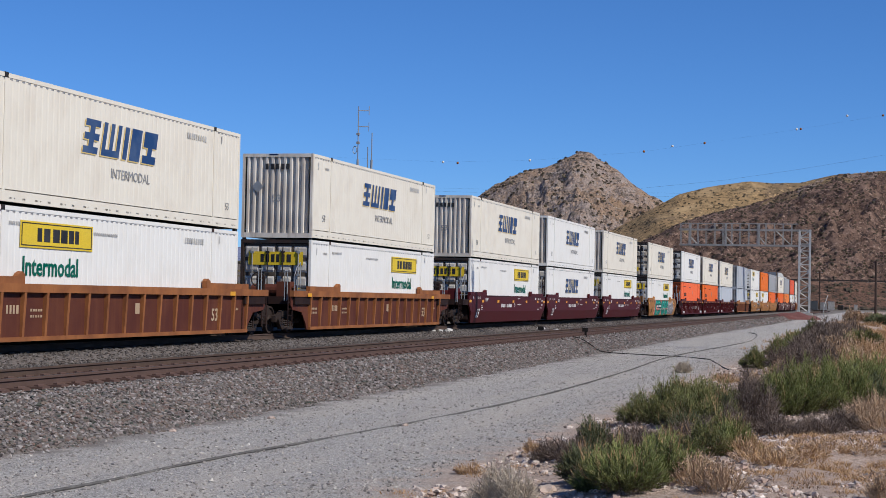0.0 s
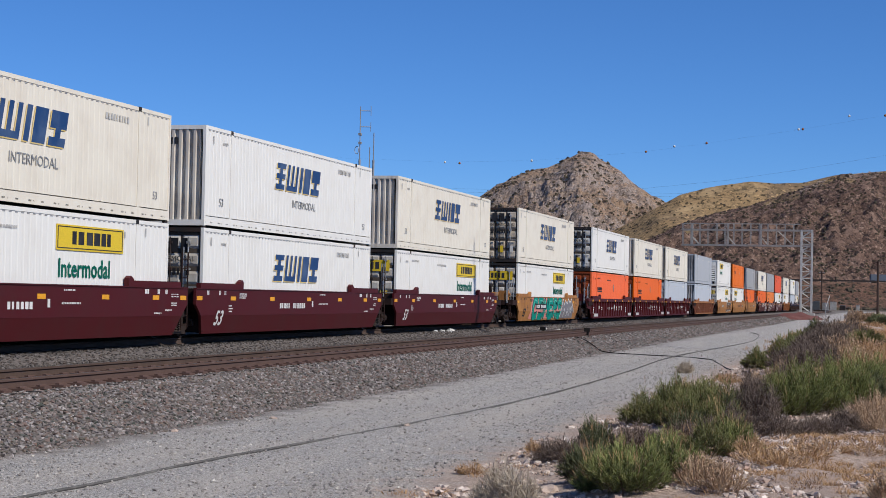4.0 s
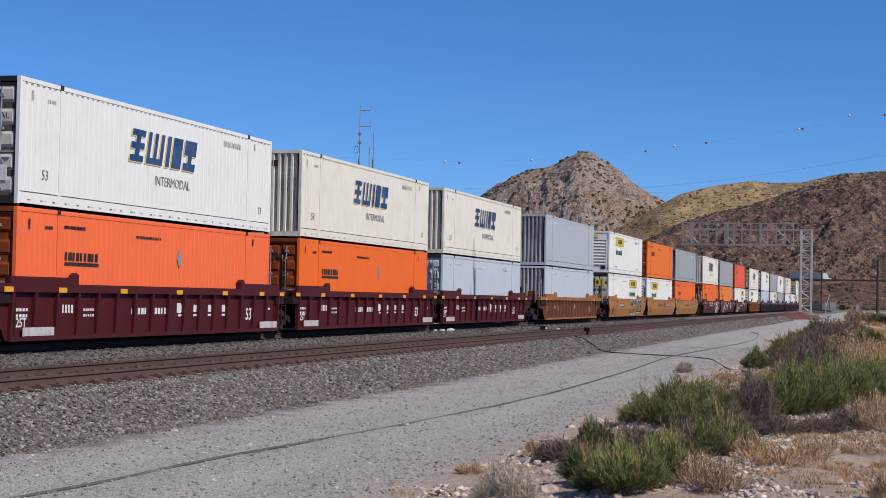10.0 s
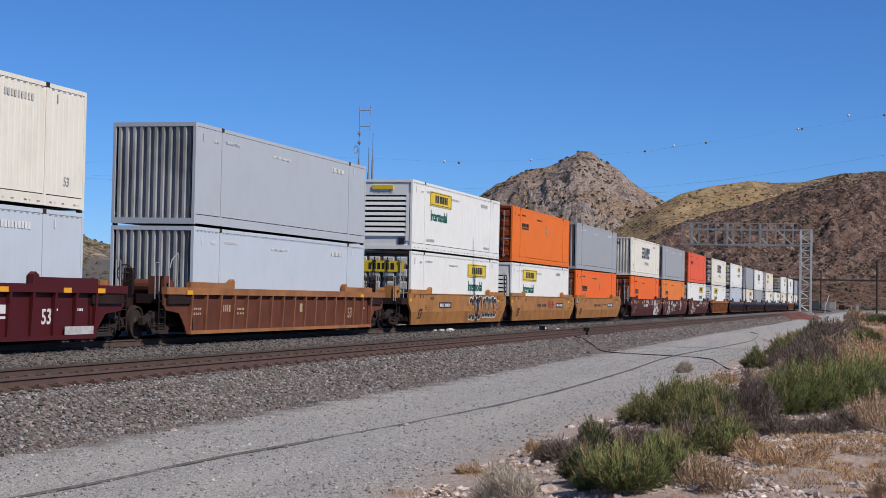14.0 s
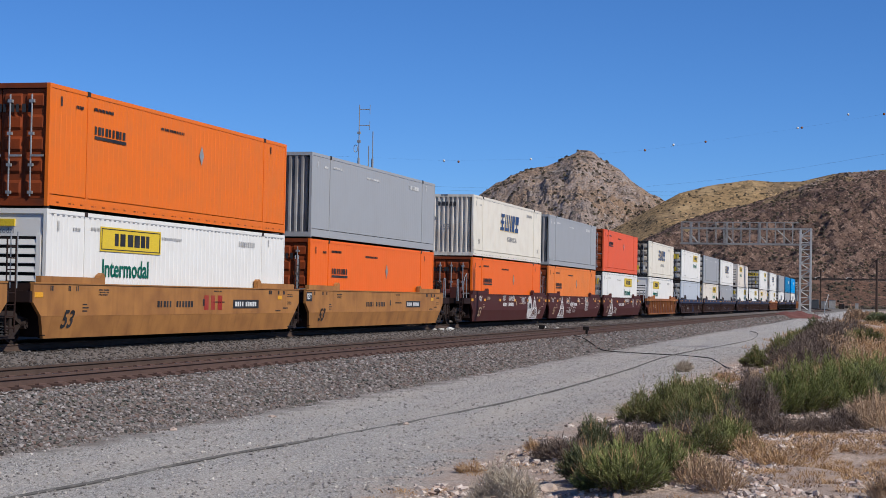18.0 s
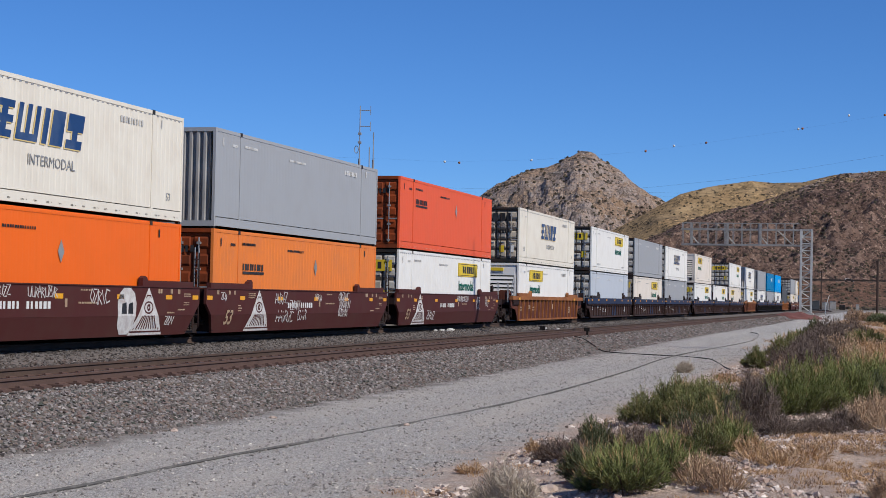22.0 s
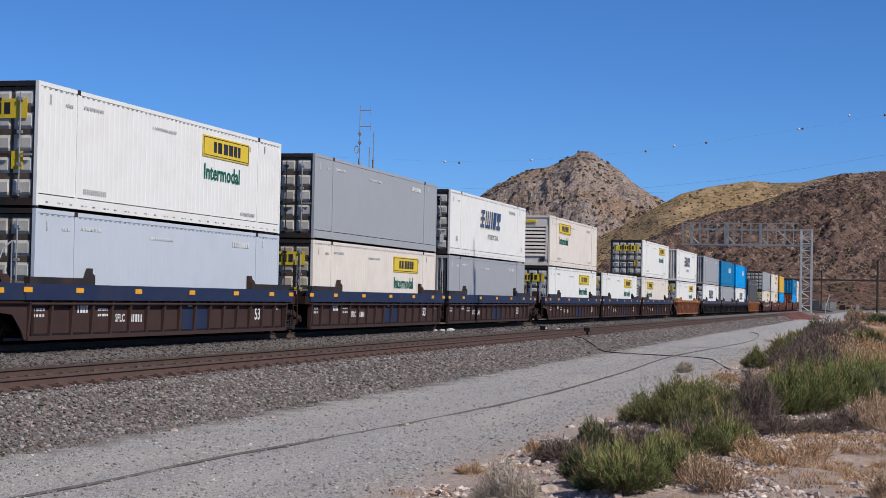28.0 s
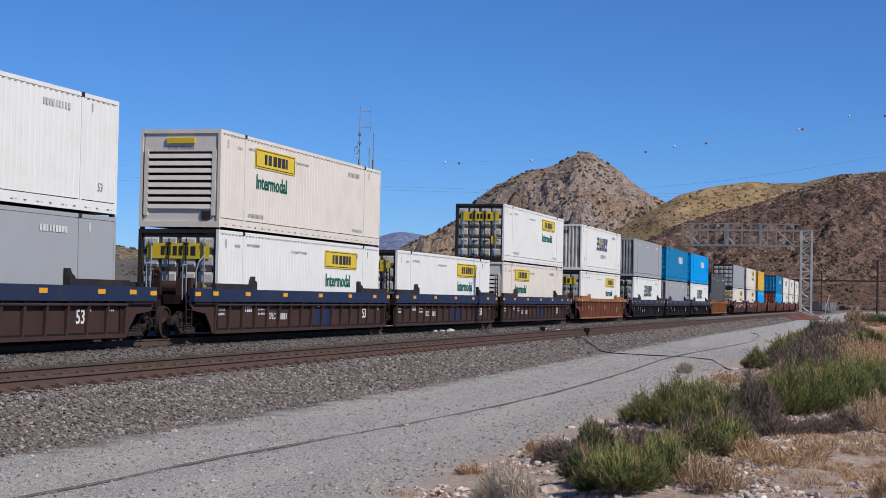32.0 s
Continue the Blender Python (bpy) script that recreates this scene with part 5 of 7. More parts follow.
    if style == "chord":
        part("wordmark", markings("chordword", "ink_white", [(-3.05, 0.5, 0.8, 0.2, 5)], "wordmark"), None, root, at=(panel, 0, 0))
        part("side_lettering", text_mesh("SFLC", 0.28, "ink_white", True), None, root, at=on_side(panel + 0.002, -3.92, 0.52, 0.95))
        part("fresh_panel", shared("freshpanel", M["navy"], lambda bm: box(bm, 0, 0.004, 0.1, 2.0, 0.24, 0.9), "fresh_panel"), None, root, "newer navy painted panel", at=(panel, 0.2, 0))
    if decor:
        graffiti(root, decor, face)
    return root


def graffiti(root, kind, face):
    """Sprayed shapes on the side: fat letter-like blocks, loops and a sprayed triangle."""
    rnd = random.Random(kind)

    def blob(bm, y, z, w, h, lean, d):
        n = 18
        pts = []
        for k in range(n):
            a = k * math.tau / n
            q = 1 + 0.08 * (rnd.random() - 0.5)
            pts.append((y + w / 2 + w / 2 * q * (abs(math.cos(a)) ** 0.6) * math.copysign(1, math.cos(a)) + lean * math.sin(a), z + h / 2 + h / 2 * (abs(math.sin(a)) ** 0.6) * math.copysign(1, math.sin(a)) * min(1, q)))
        prism(bm, pts, "x", 0, d)

    def stroke(bm, pts, w, d=0.006):
        """One unbroken flat ribbon of half-width w along the points, kept on the side of the car."""
        P = [Vector(p) for p in pts]
        sides = []
        for i, p in enumerate(P):
            u = (P[min(i + 1, len(P) - 1)] - P[max(i - 1, 0)])
            u = u.normalized() if u.length > 1e-6 else Vector((1, 0))
            tail = u * w * 0.3 * ((i == len(P) - 1) - (i == 0))
            row = []
            for k in (1, -1):
                q = p + tail + Vector((-u.y, u.x)) * w * k
                q.y = min(1.405, max(0.15, q.y))
                row += [bm.verts.new((0, q.x, q.y)), bm.verts.new((d, q.x, q.y))]
            sides.append(row)
        for r, t in zip(sides, sides[1:]):
            for i, j in ((0, 1), (1, 3), (3, 2), (2, 0)):
                bm.faces.new((r[i], r[j], t[j], t[i]))
        for r in (sides[0], sides[-1]):
            bm.faces.new((r[0], r[1], r[3], r[2]))

    at = (face, 0, 0)
    def sheared(bm):
        for v in bm.verts:
            v.co.x -= max(0.0, 0.66 - v.co.z) * 0.22

    if kind == "letters":
        bm = bmesh.new()
        prism(bm, [(-5.6, 0.66), (-5.2, 1.40), (3.4, 1.40), (3.2, 0.66)], "x", 0, 0.002)
        part("spray_background", bm, M["pink"], root, "pink sprayed background", at=at)
        bm = bmesh.new()
        prism(bm, [(-5.9, 0.22), (-5.6, 0.66), (3.2, 0.66), (2.9, 0.22)], "x", 0, 0.002)
        sheared(bm)
        part("spray_background", bm, M["pink"], root, at=at)
        # fat curved strokes, each with a black shadow behind it and a pale gleam on it
        def curve(pts, y, w):
            P = [Vector((y + u * w + 0.15 * v, 0.27 + 1.02 * v)) for u, v in pts]
            run = []
            for i in range(len(P) - 1):
                p0, p1, p2, p3 = P[max(0, i - 1)], P[i], P[i + 1], P[min(len(P) - 1, i + 2)]
                for k in range(6):
                    t = k / 6
                    q = 0.5 * ((2 * p1) + (p2 - p0) * t + (2 * p0 - 5 * p1 + 4 * p2 - p3) * t * t + (3 * p1 - p0 - 3 * p2 + p3) * t ** 3)
                    run.append((q.x, q.y))
            return run + [(P[-1].x, P[-1].y)]

        bends = [[(0.95, 0.85), (0.4, 0.98), (0.05, 0.5), (0.3, 0.06), (0.9, 0.14)], [(0.0, 0.95), (0.95, 0.9), (0.55, 0.55), (0.9, 0.1), (0.05, 0.08)], [(0.05, 0.05), (0.2, 0.9), (0.55, 0.4), (0.9, 0.95), (0.95, 0.1)], [(0.9, 0.92), (0.1, 0.9), (0.2, 0.5), (0.75, 0.5), (0.15, 0.3), (0.15, 0.06), (0.95, 0.1)], [(0.1, 0.05), (0.15, 0.92), (0.85, 0.85), (0.4, 0.45), (0.95, 0.06)], [(0.95, 0.88), (0.3, 0.95), (0.2, 0.62), (0.8, 0.42), (0.7, 0.08), (0.02, 0.1)]]
        for i, (y, w) in enumerate(((-5.1, 1.35), (-3.55, 1.25), (-2.05, 1.3), (-0.55, 1.15), (0.75, 1.15), (2.05, 1.1))):
            path = curve(bends[i], y, w)
            for key, wide, mat, d, label in (("spray_outline", 0.27, "ink_black", 0.005, "black sprayed shadow line"), ("spray_fill", 0.185, "teal", 0.009, "teal sprayed fat curve"), ("spray_gleam", 0.03, "teal_pale", 0.012, "pale green gleam")):
                bm = bmesh.new()
                stroke(bm, path if wide > 0.1 else path[2:len(path) // 2], wide, d)
                sheared(bm)
                part(key, bm, M[mat], root, label, at=at)
        # grey peaks with a pale outline
        peaks = [(3.2, 0.72), (3.75, 1.36), (4.15, 1.0), (4.55, 1.30), (5.0, 1.02), (5.45, 1.38), (5.95, 1.1), (6.4, 1.38), (7.0, 0.78)]
        bm = bmesh.new()
        for (p, h), (q, g) in zip(peaks, peaks[1:]):
            for lo, hi in ((0.2, 0.66), (0.66, None)):
                prism(bm, [(p, lo), (q, lo), (q, hi or g), (p, hi or h)], "x", 0, 0.007)
        bmesh.ops.remove_doubles(bm, verts=bm.verts[:], dist=0.001)
        sheared(bm)
        part("spray_fill", bm, M["spray_grey"], root, "grey sprayed peaks", at=(face + 0.006, 0, 0))
        bm = bmesh.new()
        for line in ([(3.0, 0.24), (3.2, 0.72)] + peaks + [(7.3, 0.5)], [(4.0, 0.3), (4.15, 0.8), (4.5, 0.5)], [(4.9, 0.35), (5.05, 0.85), (5.3, 0.4)], [(5.8, 0.35), (6.0, 0.9), (6.25, 0.45), (6.5, 0.9)]):
            fine = []
            for (u0, v0), (u1, v1) in zip(line, line[1:]):
                fine += [(u0 + (u1 - u0) * k / 4, v0 + (v1 - v0) * k / 4) for k in range(4)]
            stroke(bm, fine + [line[-1]], 0.026, 0.009)
        sheared(bm)
        part("spray_highlight", bm, M["ink_white"], root, "pale sprayed outline", at=(face + 0.008, 0, 0))
        bm = bmesh.new()
        box(bm, 0.012, 0.018, -4.3, -1.3, 0.76, 1.06)
        plate = part("number_plate", bm, M["ink_black"], root, "black plate with white number bars", at=at)
        part("plate_number", markings("platenum", "ink_white", [(-4.1, 0.83, 0.95, 0.17, 4), (-2.9, 0.83, 1.4, 0.17, 6)], "plate_number"), None, plate, at=(0.019, 0, 0))
    elif kind in ("eye", "eye_far", "ghost"):
        y = {"ghost": 5.6, "eye": -4.8, "eye_far": -5.5}[kind]
        bm = bmesh.new()
        for z0, z1 in ((0.15, 0.66), (0.66, 1.4)):
            w0, w1 = 1.05 * (1.42 - z0) / 1.27, 1.05 * (1.42 - z1) / 1.27
            prism(bm, [(y - w0, z0), (y + w0, z0), (y + w1, z1), (y - w1, z1)], "x", 0, 0.004)
        sheared(bm)
        tri = part("sprayed_triangle", bm, M["spray_white"], root, "white sprayed triangle with an eye", at=at)
        bm = bmesh.new()
        stroke(bm, [(y - 0.78, 0.3), (y - 0.1, 1.2), (y + 0.1, 1.2), (y + 0.78, 0.3)], 0.022)
        stroke(bm, [(y + 0.26 * math.cos(k * 0.4), 0.88 + 0.15 * math.sin(k * 0.4)) for k in range(17)], 0.02)
        stroke(bm, [(y + 0.07 * math.cos(k * 0.8), 0.88 + 0.07 * math.sin(k * 0.8)) for k in range(9)], 0.03)
        for k in range(9):
            stroke(bm, [(y - 0.62 + k * 0.155, 0.32), (y - 0.34 + k * 0.085, 0.66)], 0.024)
        stroke(bm, [(y - 0.95, 0.24), (y + 0.95, 0.24)], 0.02)
        for v in bm.verts:
            v.co.x -= max(0.0, 0.66 - v.co.z) * 0.22 - 0.004
        part("sprayed_drawing", bm, M[PAINT_UNDER], tri, "dark drawn lines")
        if kind == "ghost":
            bm = bmesh.new()
            for z0, z1, w0, w1 in ((0.18, 0.40, 0.24, 0.46), (0.40, 0.66, 0.46, 0.52), (0.66, 1.0, 0.52, 0.55), (1.0, 1.25, 0.55, 0.44), (1.25, 1.39, 0.44, 0.2)):
                prism(bm, [(4.3 - w0, z0), (4.3 + w0, z0), (4.3 + w1, z1), (4.3 - w1, z1)], "x", 0, 0.004)
            sheared(bm)
            head = part("sprayed_shape", bm, M["spray_white"], root, "white sprayed rounded shape", at=at)
            bm = bmesh.new()
            for q in (3.98, 4.36):
                prism(bm, [(q, 0.72), (q + 0.3, 0.72), (q + 0.26, 1.02), (q + 0.03, 0.98)], "x", 0.003, 0.008)
            part("sprayed_face", bm, M["ink_black"], head, "black sprayed patches")
            groups = ((-7.4, 1.12, 4, 0.2), (-2.3, 1.16, 4, 0.22), (-0.9, 1.14, 9, 0.24), (2.2, 0.98, 5, 0.34), (6.7, 0.42, 4, 0.22))
        elif kind == "eye":
            groups = ((-7.9, 1.1, 3, 0.2), (-3.4, 1.0, 5, 0.34), (-2.0, 0.80, 5, 0.30), (-3.2, 0.40, 6, 0.36), (-1.2, 0.46, 4, 0.34), (0.5, 1.1, 5, 0.2), (3.0, 1.12, 7, 0.26), (3.1, 0.84, 7, 0.26), (3.0, 0.56, 7, 0.26))
        else:
            groups = ((-4.3, 0.34, 5, 0.36), (0.7, 1.12, 14, 0.24), (4.4, 0.78, 2, 0.42), (4.5, 1.1, 3, 0.24), (6.2, 0.9, 3, 0.34))
        scrawl(root, stroke, at, rnd, groups)
    elif kind == "scrawl":
        scrawl(root, stroke, at, rnd, ((-6.0, 0.8, 7, 0.3), (-2.0, 0.75, 6, 0.34), (1.5, 0.9, 8, 0.3), (5.5, 0.75, 5, 0.34)))
    elif kind == "tag":
        for i, y in enumerate((1.3, 1.95, 2.5, 3.1, 3.95, 4.5, 5.05, 5.65, 6.2)):
            bm = bmesh.new()
            low = 0.2 + 0.14 * rnd.random()
            blob(bm, y - 0.09, low, 0.78, 1.34 - low + 0.1 * (i % 2), 0.0, 0.004)
            sheared(bm)
            out = part("spray_outline", bm, M["ink_white"], root, "white sprayed letter outline", at=at)
            bm = bmesh.new()
            blob(bm, y - 0.03, low + 0.05, 0.66, 1.34 - low + 0.1 * (i % 2) - 0.10, 0.0, 0.007 + 0.002 * (i % 2))
            sheared(bm)
            part("spray_fill", bm, M["ink_black"], out, "black sprayed letter")
            bm = bmesh.new()
            stroke(bm, [(y + 0.3, 0.72), (y + 0.3 + 0.08 * (rnd.random() - 0.5), 0.86), (y + 0.28, 1.08)], 0.018 + 0.02 * (i % 3 == 0), 0.010)
            part("spray_counter", bm, M["tan"], out)


HOOKS = [[(0, 1), (0.5, 0), (1, 1)], [(0, 0), (0.1, 1), (0.8, 0.8), (0.2, 0.5), (0.9, 0)], [(1, 0.9), (0.3, 1), (0, 0.5), (0.3, 0), (1, 0.15)], [(0, 1), (1, 1), (0.1, 0), (1, 0)], [(0, 0), (0.5, 1), (1, 0), (0.8, 0.4), (0.2, 0.4)], [(0.5, 0), (0.05, 0.4), (0.4, 1), (0.95, 0.6), (0.5, 0)], [(0, 0.9), (0.1, 0.1), (0.7, 0), (1, 1)]]


def scrawl(root, stroke, at, rnd, groups):
    """Quick sprayed squiggles. groups: place, height above the rail, count, size."""
    for y, z, count, size in groups:
        bm = bmesh.new()
        for k in range(count):
            hook = HOOKS[rnd.randrange(len(HOOKS))]
            up = z + 0.05 * (rnd.random() - 0.5)
            stroke(bm, [(y + u * size * 0.75, up + (v * size if up > 0.66 else v * size)) for u, v in hook], 0.011 + 0.02 * size)
            y += size * (0.5 + 0.3 * rnd.random())
        for v in bm.verts:
            v.co.x -= max(0.0, 0.66 - v.co.z) * 0.22
        part("sprayed_scrawl", bm, M["spray_white"], root, "white sprayed scrawl", at=at)


PAINT_UNDER = "maroon_dull"

# ---- the train: each unit's near box end at the start, car, boxes below and above, joint behind it ----
HA, JB, CA = "haulier", "intermodal", "carrier"
W_B = ("white", "door", JB)
UNITS = [
    (32.0, "rib", "rust_brown", "c", ("white", "door", JB, 2.8), ("cream", "corr", HA), None),
    (54.9, "rib", "rust_brown", "c", W_B, ("cream", "corr", HA), None),
    (77.7, "smooth", "maroon", "j", W_B, ("cream", "corr", HA), None),
    (96.3, "smooth", "maroon", "j", ("white", "door", HA), ("white", "corr", HA), None),
    (116.0, "smooth", "maroon", "c", W_B, ("cream", "corr", HA), None),
    (138.8, "smooth", "tan", "c", W_B, ("cream", "door", HA), "letters"),
    (161.7, "rib", "maroon", "j", ("faded_red", "door_rust", CA), ("white", "door", HA), None),
    (180.7, "rib", "maroon", "j", ("orange", "door_rust", CA), ("cream", "corr", HA), None),
    (199.45, "rib", "maroon", "c", ("pale_grey", "door_black", None), ("cream", "corr", HA), None),
    (222.4, "rib", "rust_mid", "c", ("pale_grey", "corr", None), ("mid_grey", "corr", None), None),
    (245.0, "smooth", "tan", "j", W_B, ("white", "louvre", JB, 2.8), "tag"),
    (264.2, "smooth", "tan", "j", ("white", "louvre", JB, 2.8), ("burnt_orange", "door_rust", CA), "red"),
    (282.9, "smooth", "tan", "c", ("orange", "door_rust", CA), ("grey", "corr", None), None),
    (306.1, "smooth", "maroon_dull", "j", ("orange", "door_rust", CA), ("cream", "corr", HA), "ghost"),
    (324.6, "smooth", "maroon_dull", "j", ("faded_orange", "door_rust", CA), ("grey", "corr", None), "eye"),
    (343.9, "smooth", "maroon_dull", "c", W_B, ("red_orange", "door_rust", CA), "eye_far"),
    (366.6, "rib", "rust_brown", "c", ("white", "louvre", JB, 2.8), ("cream", "door", HA), None),
    (389.1, "chord", "brown_black", "j", ("pale_grey", "door", None), ("white", "door", JB), None),
    (408.6, "chord", "brown_black", "j", ("beige", "door", JB), ("grey", "door", None), None),
    (427.1, "chord", "brown_black", "c", ("grey", "corr", None), ("white", "door", HA), None),
    (450.1, "chord", "brown_black", "j", W_B, ("beige", "louvre", JB, 2.8), None),
    (468.8, "chord", "brown_black", "j", W_B, None, None),
    (488.0, "chord", "brown_black", "c", ("beige", "louvre", JB, 2.8), ("white", "door", JB), None),
    (510.4, "rib", "rust_mid", "c", W_B, ("white", "corr", HA), None),
    (533.3, "chord", "black", "j", ("white", "door", HA), ("grey", "corr", None), None),
    (552.6, "chord", "black", "j", ("grey", "corr", None), ("blue", "door_black", "line"), None),
    (571.7, "chord", "black", "c", ("white", "door", HA), ("bright_blue", "door_black", "line"), None),
    (591.5, "rib", "rust_brown", "c", ("dark_grey", "corr", None), None, None),
    (618.1, "smooth", "maroon_dull", "j", ("beige", "door", JB), ("grey", "door", None), "scrawl"),
    (637.6, "smooth", "maroon_dull", "j", ("beige", "louvre", JB), ("beige", "corr", JB), None),
    (656.9, "smooth", "rust_brown", "c", ("bright_blue", "corr", None), ("yellow_box", "corr", None), None),
    (678.4, "smooth", "rust_brown", "c", None, None, None),
    (699.4, "smooth", "rust_brown", "j", ("bright_blue", "door_rust", None), ("blue", "door_black", "line"), None),
    (719.6, "smooth", "rust_brown", "j", W_B, ("white", "corr", HA), None),
    (739.0, "smooth", "rust_brown", "c", W_B, ("cream", "corr", HA), None),
    (761.0, "smooth", "rust_brown", "j", W_B, ("white", "corr", HA), None),
    (780.2, "smooth", "rust_brown", "c", W_B, ("white", "door", HA), None),
    (802.4, "smooth", "maroon", "c", W_B, ("cream", "corr", HA), None),
]
WELL_BASE = 0.28
RIDERS = []                          # thing, place along the train at the start, height


def build_train():
    for i, (left, style, paint, joint, low, high, decor) in enumerate(UNITS):
        mid = left + LONG / 2
        before = UNITS[i - 1] if i else None
        gap_b = left - before[0] - LONG if before else 6.6
        gap_a = UNITS[i + 1][0] - left - LONG if i + 1 < len(UNITS) else 6.6
        kind_b = "joint" if before and before[3] == "j" else "coupler"
        kind_a = "joint" if joint == "j" else "coupler"
        car = well_car(style, paint, ((kind_b, gap_b, kind_b == "coupler"), (kind_a, gap_a, True)), i, decor, "navy" if style == "chord" else None)
        RIDERS.append((car, mid, 0.0))
        short = paint == "rust_brown" and low and low[0] == "bright_blue" and high and high[0] == "yellow_box"
        length = 12.19 if short else LONG
        base = WELL_BASE
        if low:
            tall = TALL
            if low[0] == "dark_grey":
                base, tall = 1.46, 3.1
            RIDERS.append((container(low, "bottom", tall, length), mid, base))
            base += tall + 0.065
        if high:
            top = container(high, "top", TALL, length)
            if low:
                for sx in (-1, 1):
                    for sy in (-1, 1):
                        part("stacking_lock", shared("lock", M["steel_dark"], lambda bm: box(bm, -0.05, 0.05, -0.07, 0.07, -0.067, 0.0), "stacking_lock"), None, top, at=(sx * (WIDE - 0.08), sy * (length / 2 - 0.1), 0))
            RIDERS.append((top, mid, base))


build_train()

# ---- beside the line: signal bridge, poles, masts, pylons, highway ----
def signal_bridge():
    root = thing("signal_bridge", "galvanised steel lattice signal bridge cantilevered over both tracks", "signal bridge", (0, 230, 0))
    for x0, x1, z0 in ((-11.78, -10.40, -0.3),):
        base = bmesh.new()
        box(base, x0 - 0.4, x1 + 0.4, -0.4, 1.8, z0 - 0.3, z0 + 0.45)
        part("footing", base, M["concrete"], root)
        for x in (x0, x1):
            for y in (0.0, 1.4):
                bm = bmesh.new()
                box(bm, x - 0.11, x + 0.11, y - 0.11, y + 0.11, z0 + 0.45, 11.3)
                part("leg", bm, M["galv"], root)
        for y in (0.0, 1.4):
            step = (11.2 - z0 - 0.5) / 12
            for k in range(12):
                lo = z0 + 0.5 + k * step
                a, b = (x0, x1) if k % 2 else (x1, x0)
                for zz in (lo, lo + step):
                    bm = bmesh.new()
                    bar(bm, (a, y, lo), (b, y, zz), 0.045, 4)
                    part("lattice_bar", bm, M["galv"], root)
    for y in (0.0, 1.4):
        for z in (9.1, 11.2):
            bm = bmesh.new()
            box(bm, -27.8, -10.4, y - 0.07, y + 0.07, z - 0.1, z + 0.1)
            part("chord", bm, M["truss"], root)
        bm = bmesh.new()
        bar(bm, (-27.7, y, 12.05), (-12.0, y, 12.05), 0.035, 6)
        part("hand_rail", bm, M["truss"], root)
        for x, heavy in [(-27.65 + i * 1.14, False) for i in range(14)] + [(-26.45, True), (-21.6, True), (-17.2, True)]:
            bm = bmesh.new()
            w = 0.1 if heavy else 0.04
            box(bm, x - w, x + w, y - w, y + w, 9.2, 12.05)
            part("upright", bm, M["truss"], root)
            if heavy:
                bm = bmesh.new()
                bar(bm, (x + 0.1, y, 10.2), (x + 1.0, y, 9.2), 0.07, 6)
                part("brace", bm, M["truss"], root)
        bm = bmesh.new()
        bar(bm, (-14.9, y, 11.1), (-12.9, y, 9.2), 0.08, 6)
        part("brace", bm, M["truss"], root)
    bm = bmesh.new()
    box(bm, -27.7, -12.0, 0.1, 1.3, 9.2, 9.24)
    part("walkway", bm, M["truss"], root, "open steel walkway")


def utility_pole(x, y, z, tall, arm, label):
    root = thing("utility_pole", label, "pole", (x, y, z), group="wooden poles")
    bm = bmesh.new()
    bar(bm, (0, 0, -0.6), (0, 0, tall), 0.16, 10)
    part("pole", bm, M["pole_wood"], root)
    if arm:
        bm = bmesh.new()
        box(bm, -arm / 2, arm / 2, -0.08, 0.08, tall - 0.75, tall - 0.6)
        part("crossarm", bm, M["pole_wood"], root)
        for k in (-0.45, -0.2, 0.2, 0.45):
            bm = bmesh.new()
            bar(bm, (k * arm, 0, tall - 0.6), (k * arm, 0, tall - 0.4), 0.05, 6)
            part("insulator", bm, M["steel_light"], root)


def mast(x, y, tall, kind):
    root = thing("radio_mast", "thin grey steel radio mast with whip antennas" if kind else "slim steel mast with a whip antenna", "mast", (x, y, -0.9), group="radio masts")
    bm = bmesh.new()
    bar(bm, (0, 0, 0), (0, 0, tall * (0.76 if kind else 0.86)), 0.08, 8)
    part("mast_tube", bm, M["mast"], root)
    bm = bmesh.new()
    bar(bm, (0, 0, tall * (0.76 if kind else 0.86)), (0, 0, tall), 0.035, 6)
    part("whip", bm, M["mast"], root)
    if kind:
        for z in (tall - 0.3, tall - 1.4):
            bm = bmesh.new()
            bar(bm, (0, 0, z), (0.72 * math.cos(YAW), 0.72 * math.sin(YAW), z), 0.03, 6)
            part("arm", bm, M["mast"], root)
            bm = bmesh.new()
            bar(bm, (0.72 * math.cos(YAW), 0.72 * math.sin(YAW), z - 0.32), (0.72 * math.cos(YAW), 0.72 * math.sin(YAW), z + 0.32), 0.022, 5)
            part("dipole", bm, M["mast"], root)
        for z in (tall - 2.0, tall - 2.6):
            bm = bmesh.new()
            box(bm, -0.1, 0.1, -0.1, 0.1, z, z + 0.16)
            part("bracket", bm, M["mast"], root)
        bm = bmesh.new()
        for k in range(12):
            a, b = k * math.tau / 12, (k + 1) * math.tau / 12
            bar(bm, (-0.22 + 0.14 * math.cos(a), 0, tall - 3.0 + 0.25 * math.sin(a)), (-0.22 + 0.14 * math.cos(b), 0, tall - 3.0 + 0.25 * math.sin(b)), 0.025, 4)
        part("loop", bm, M["mast"], root)


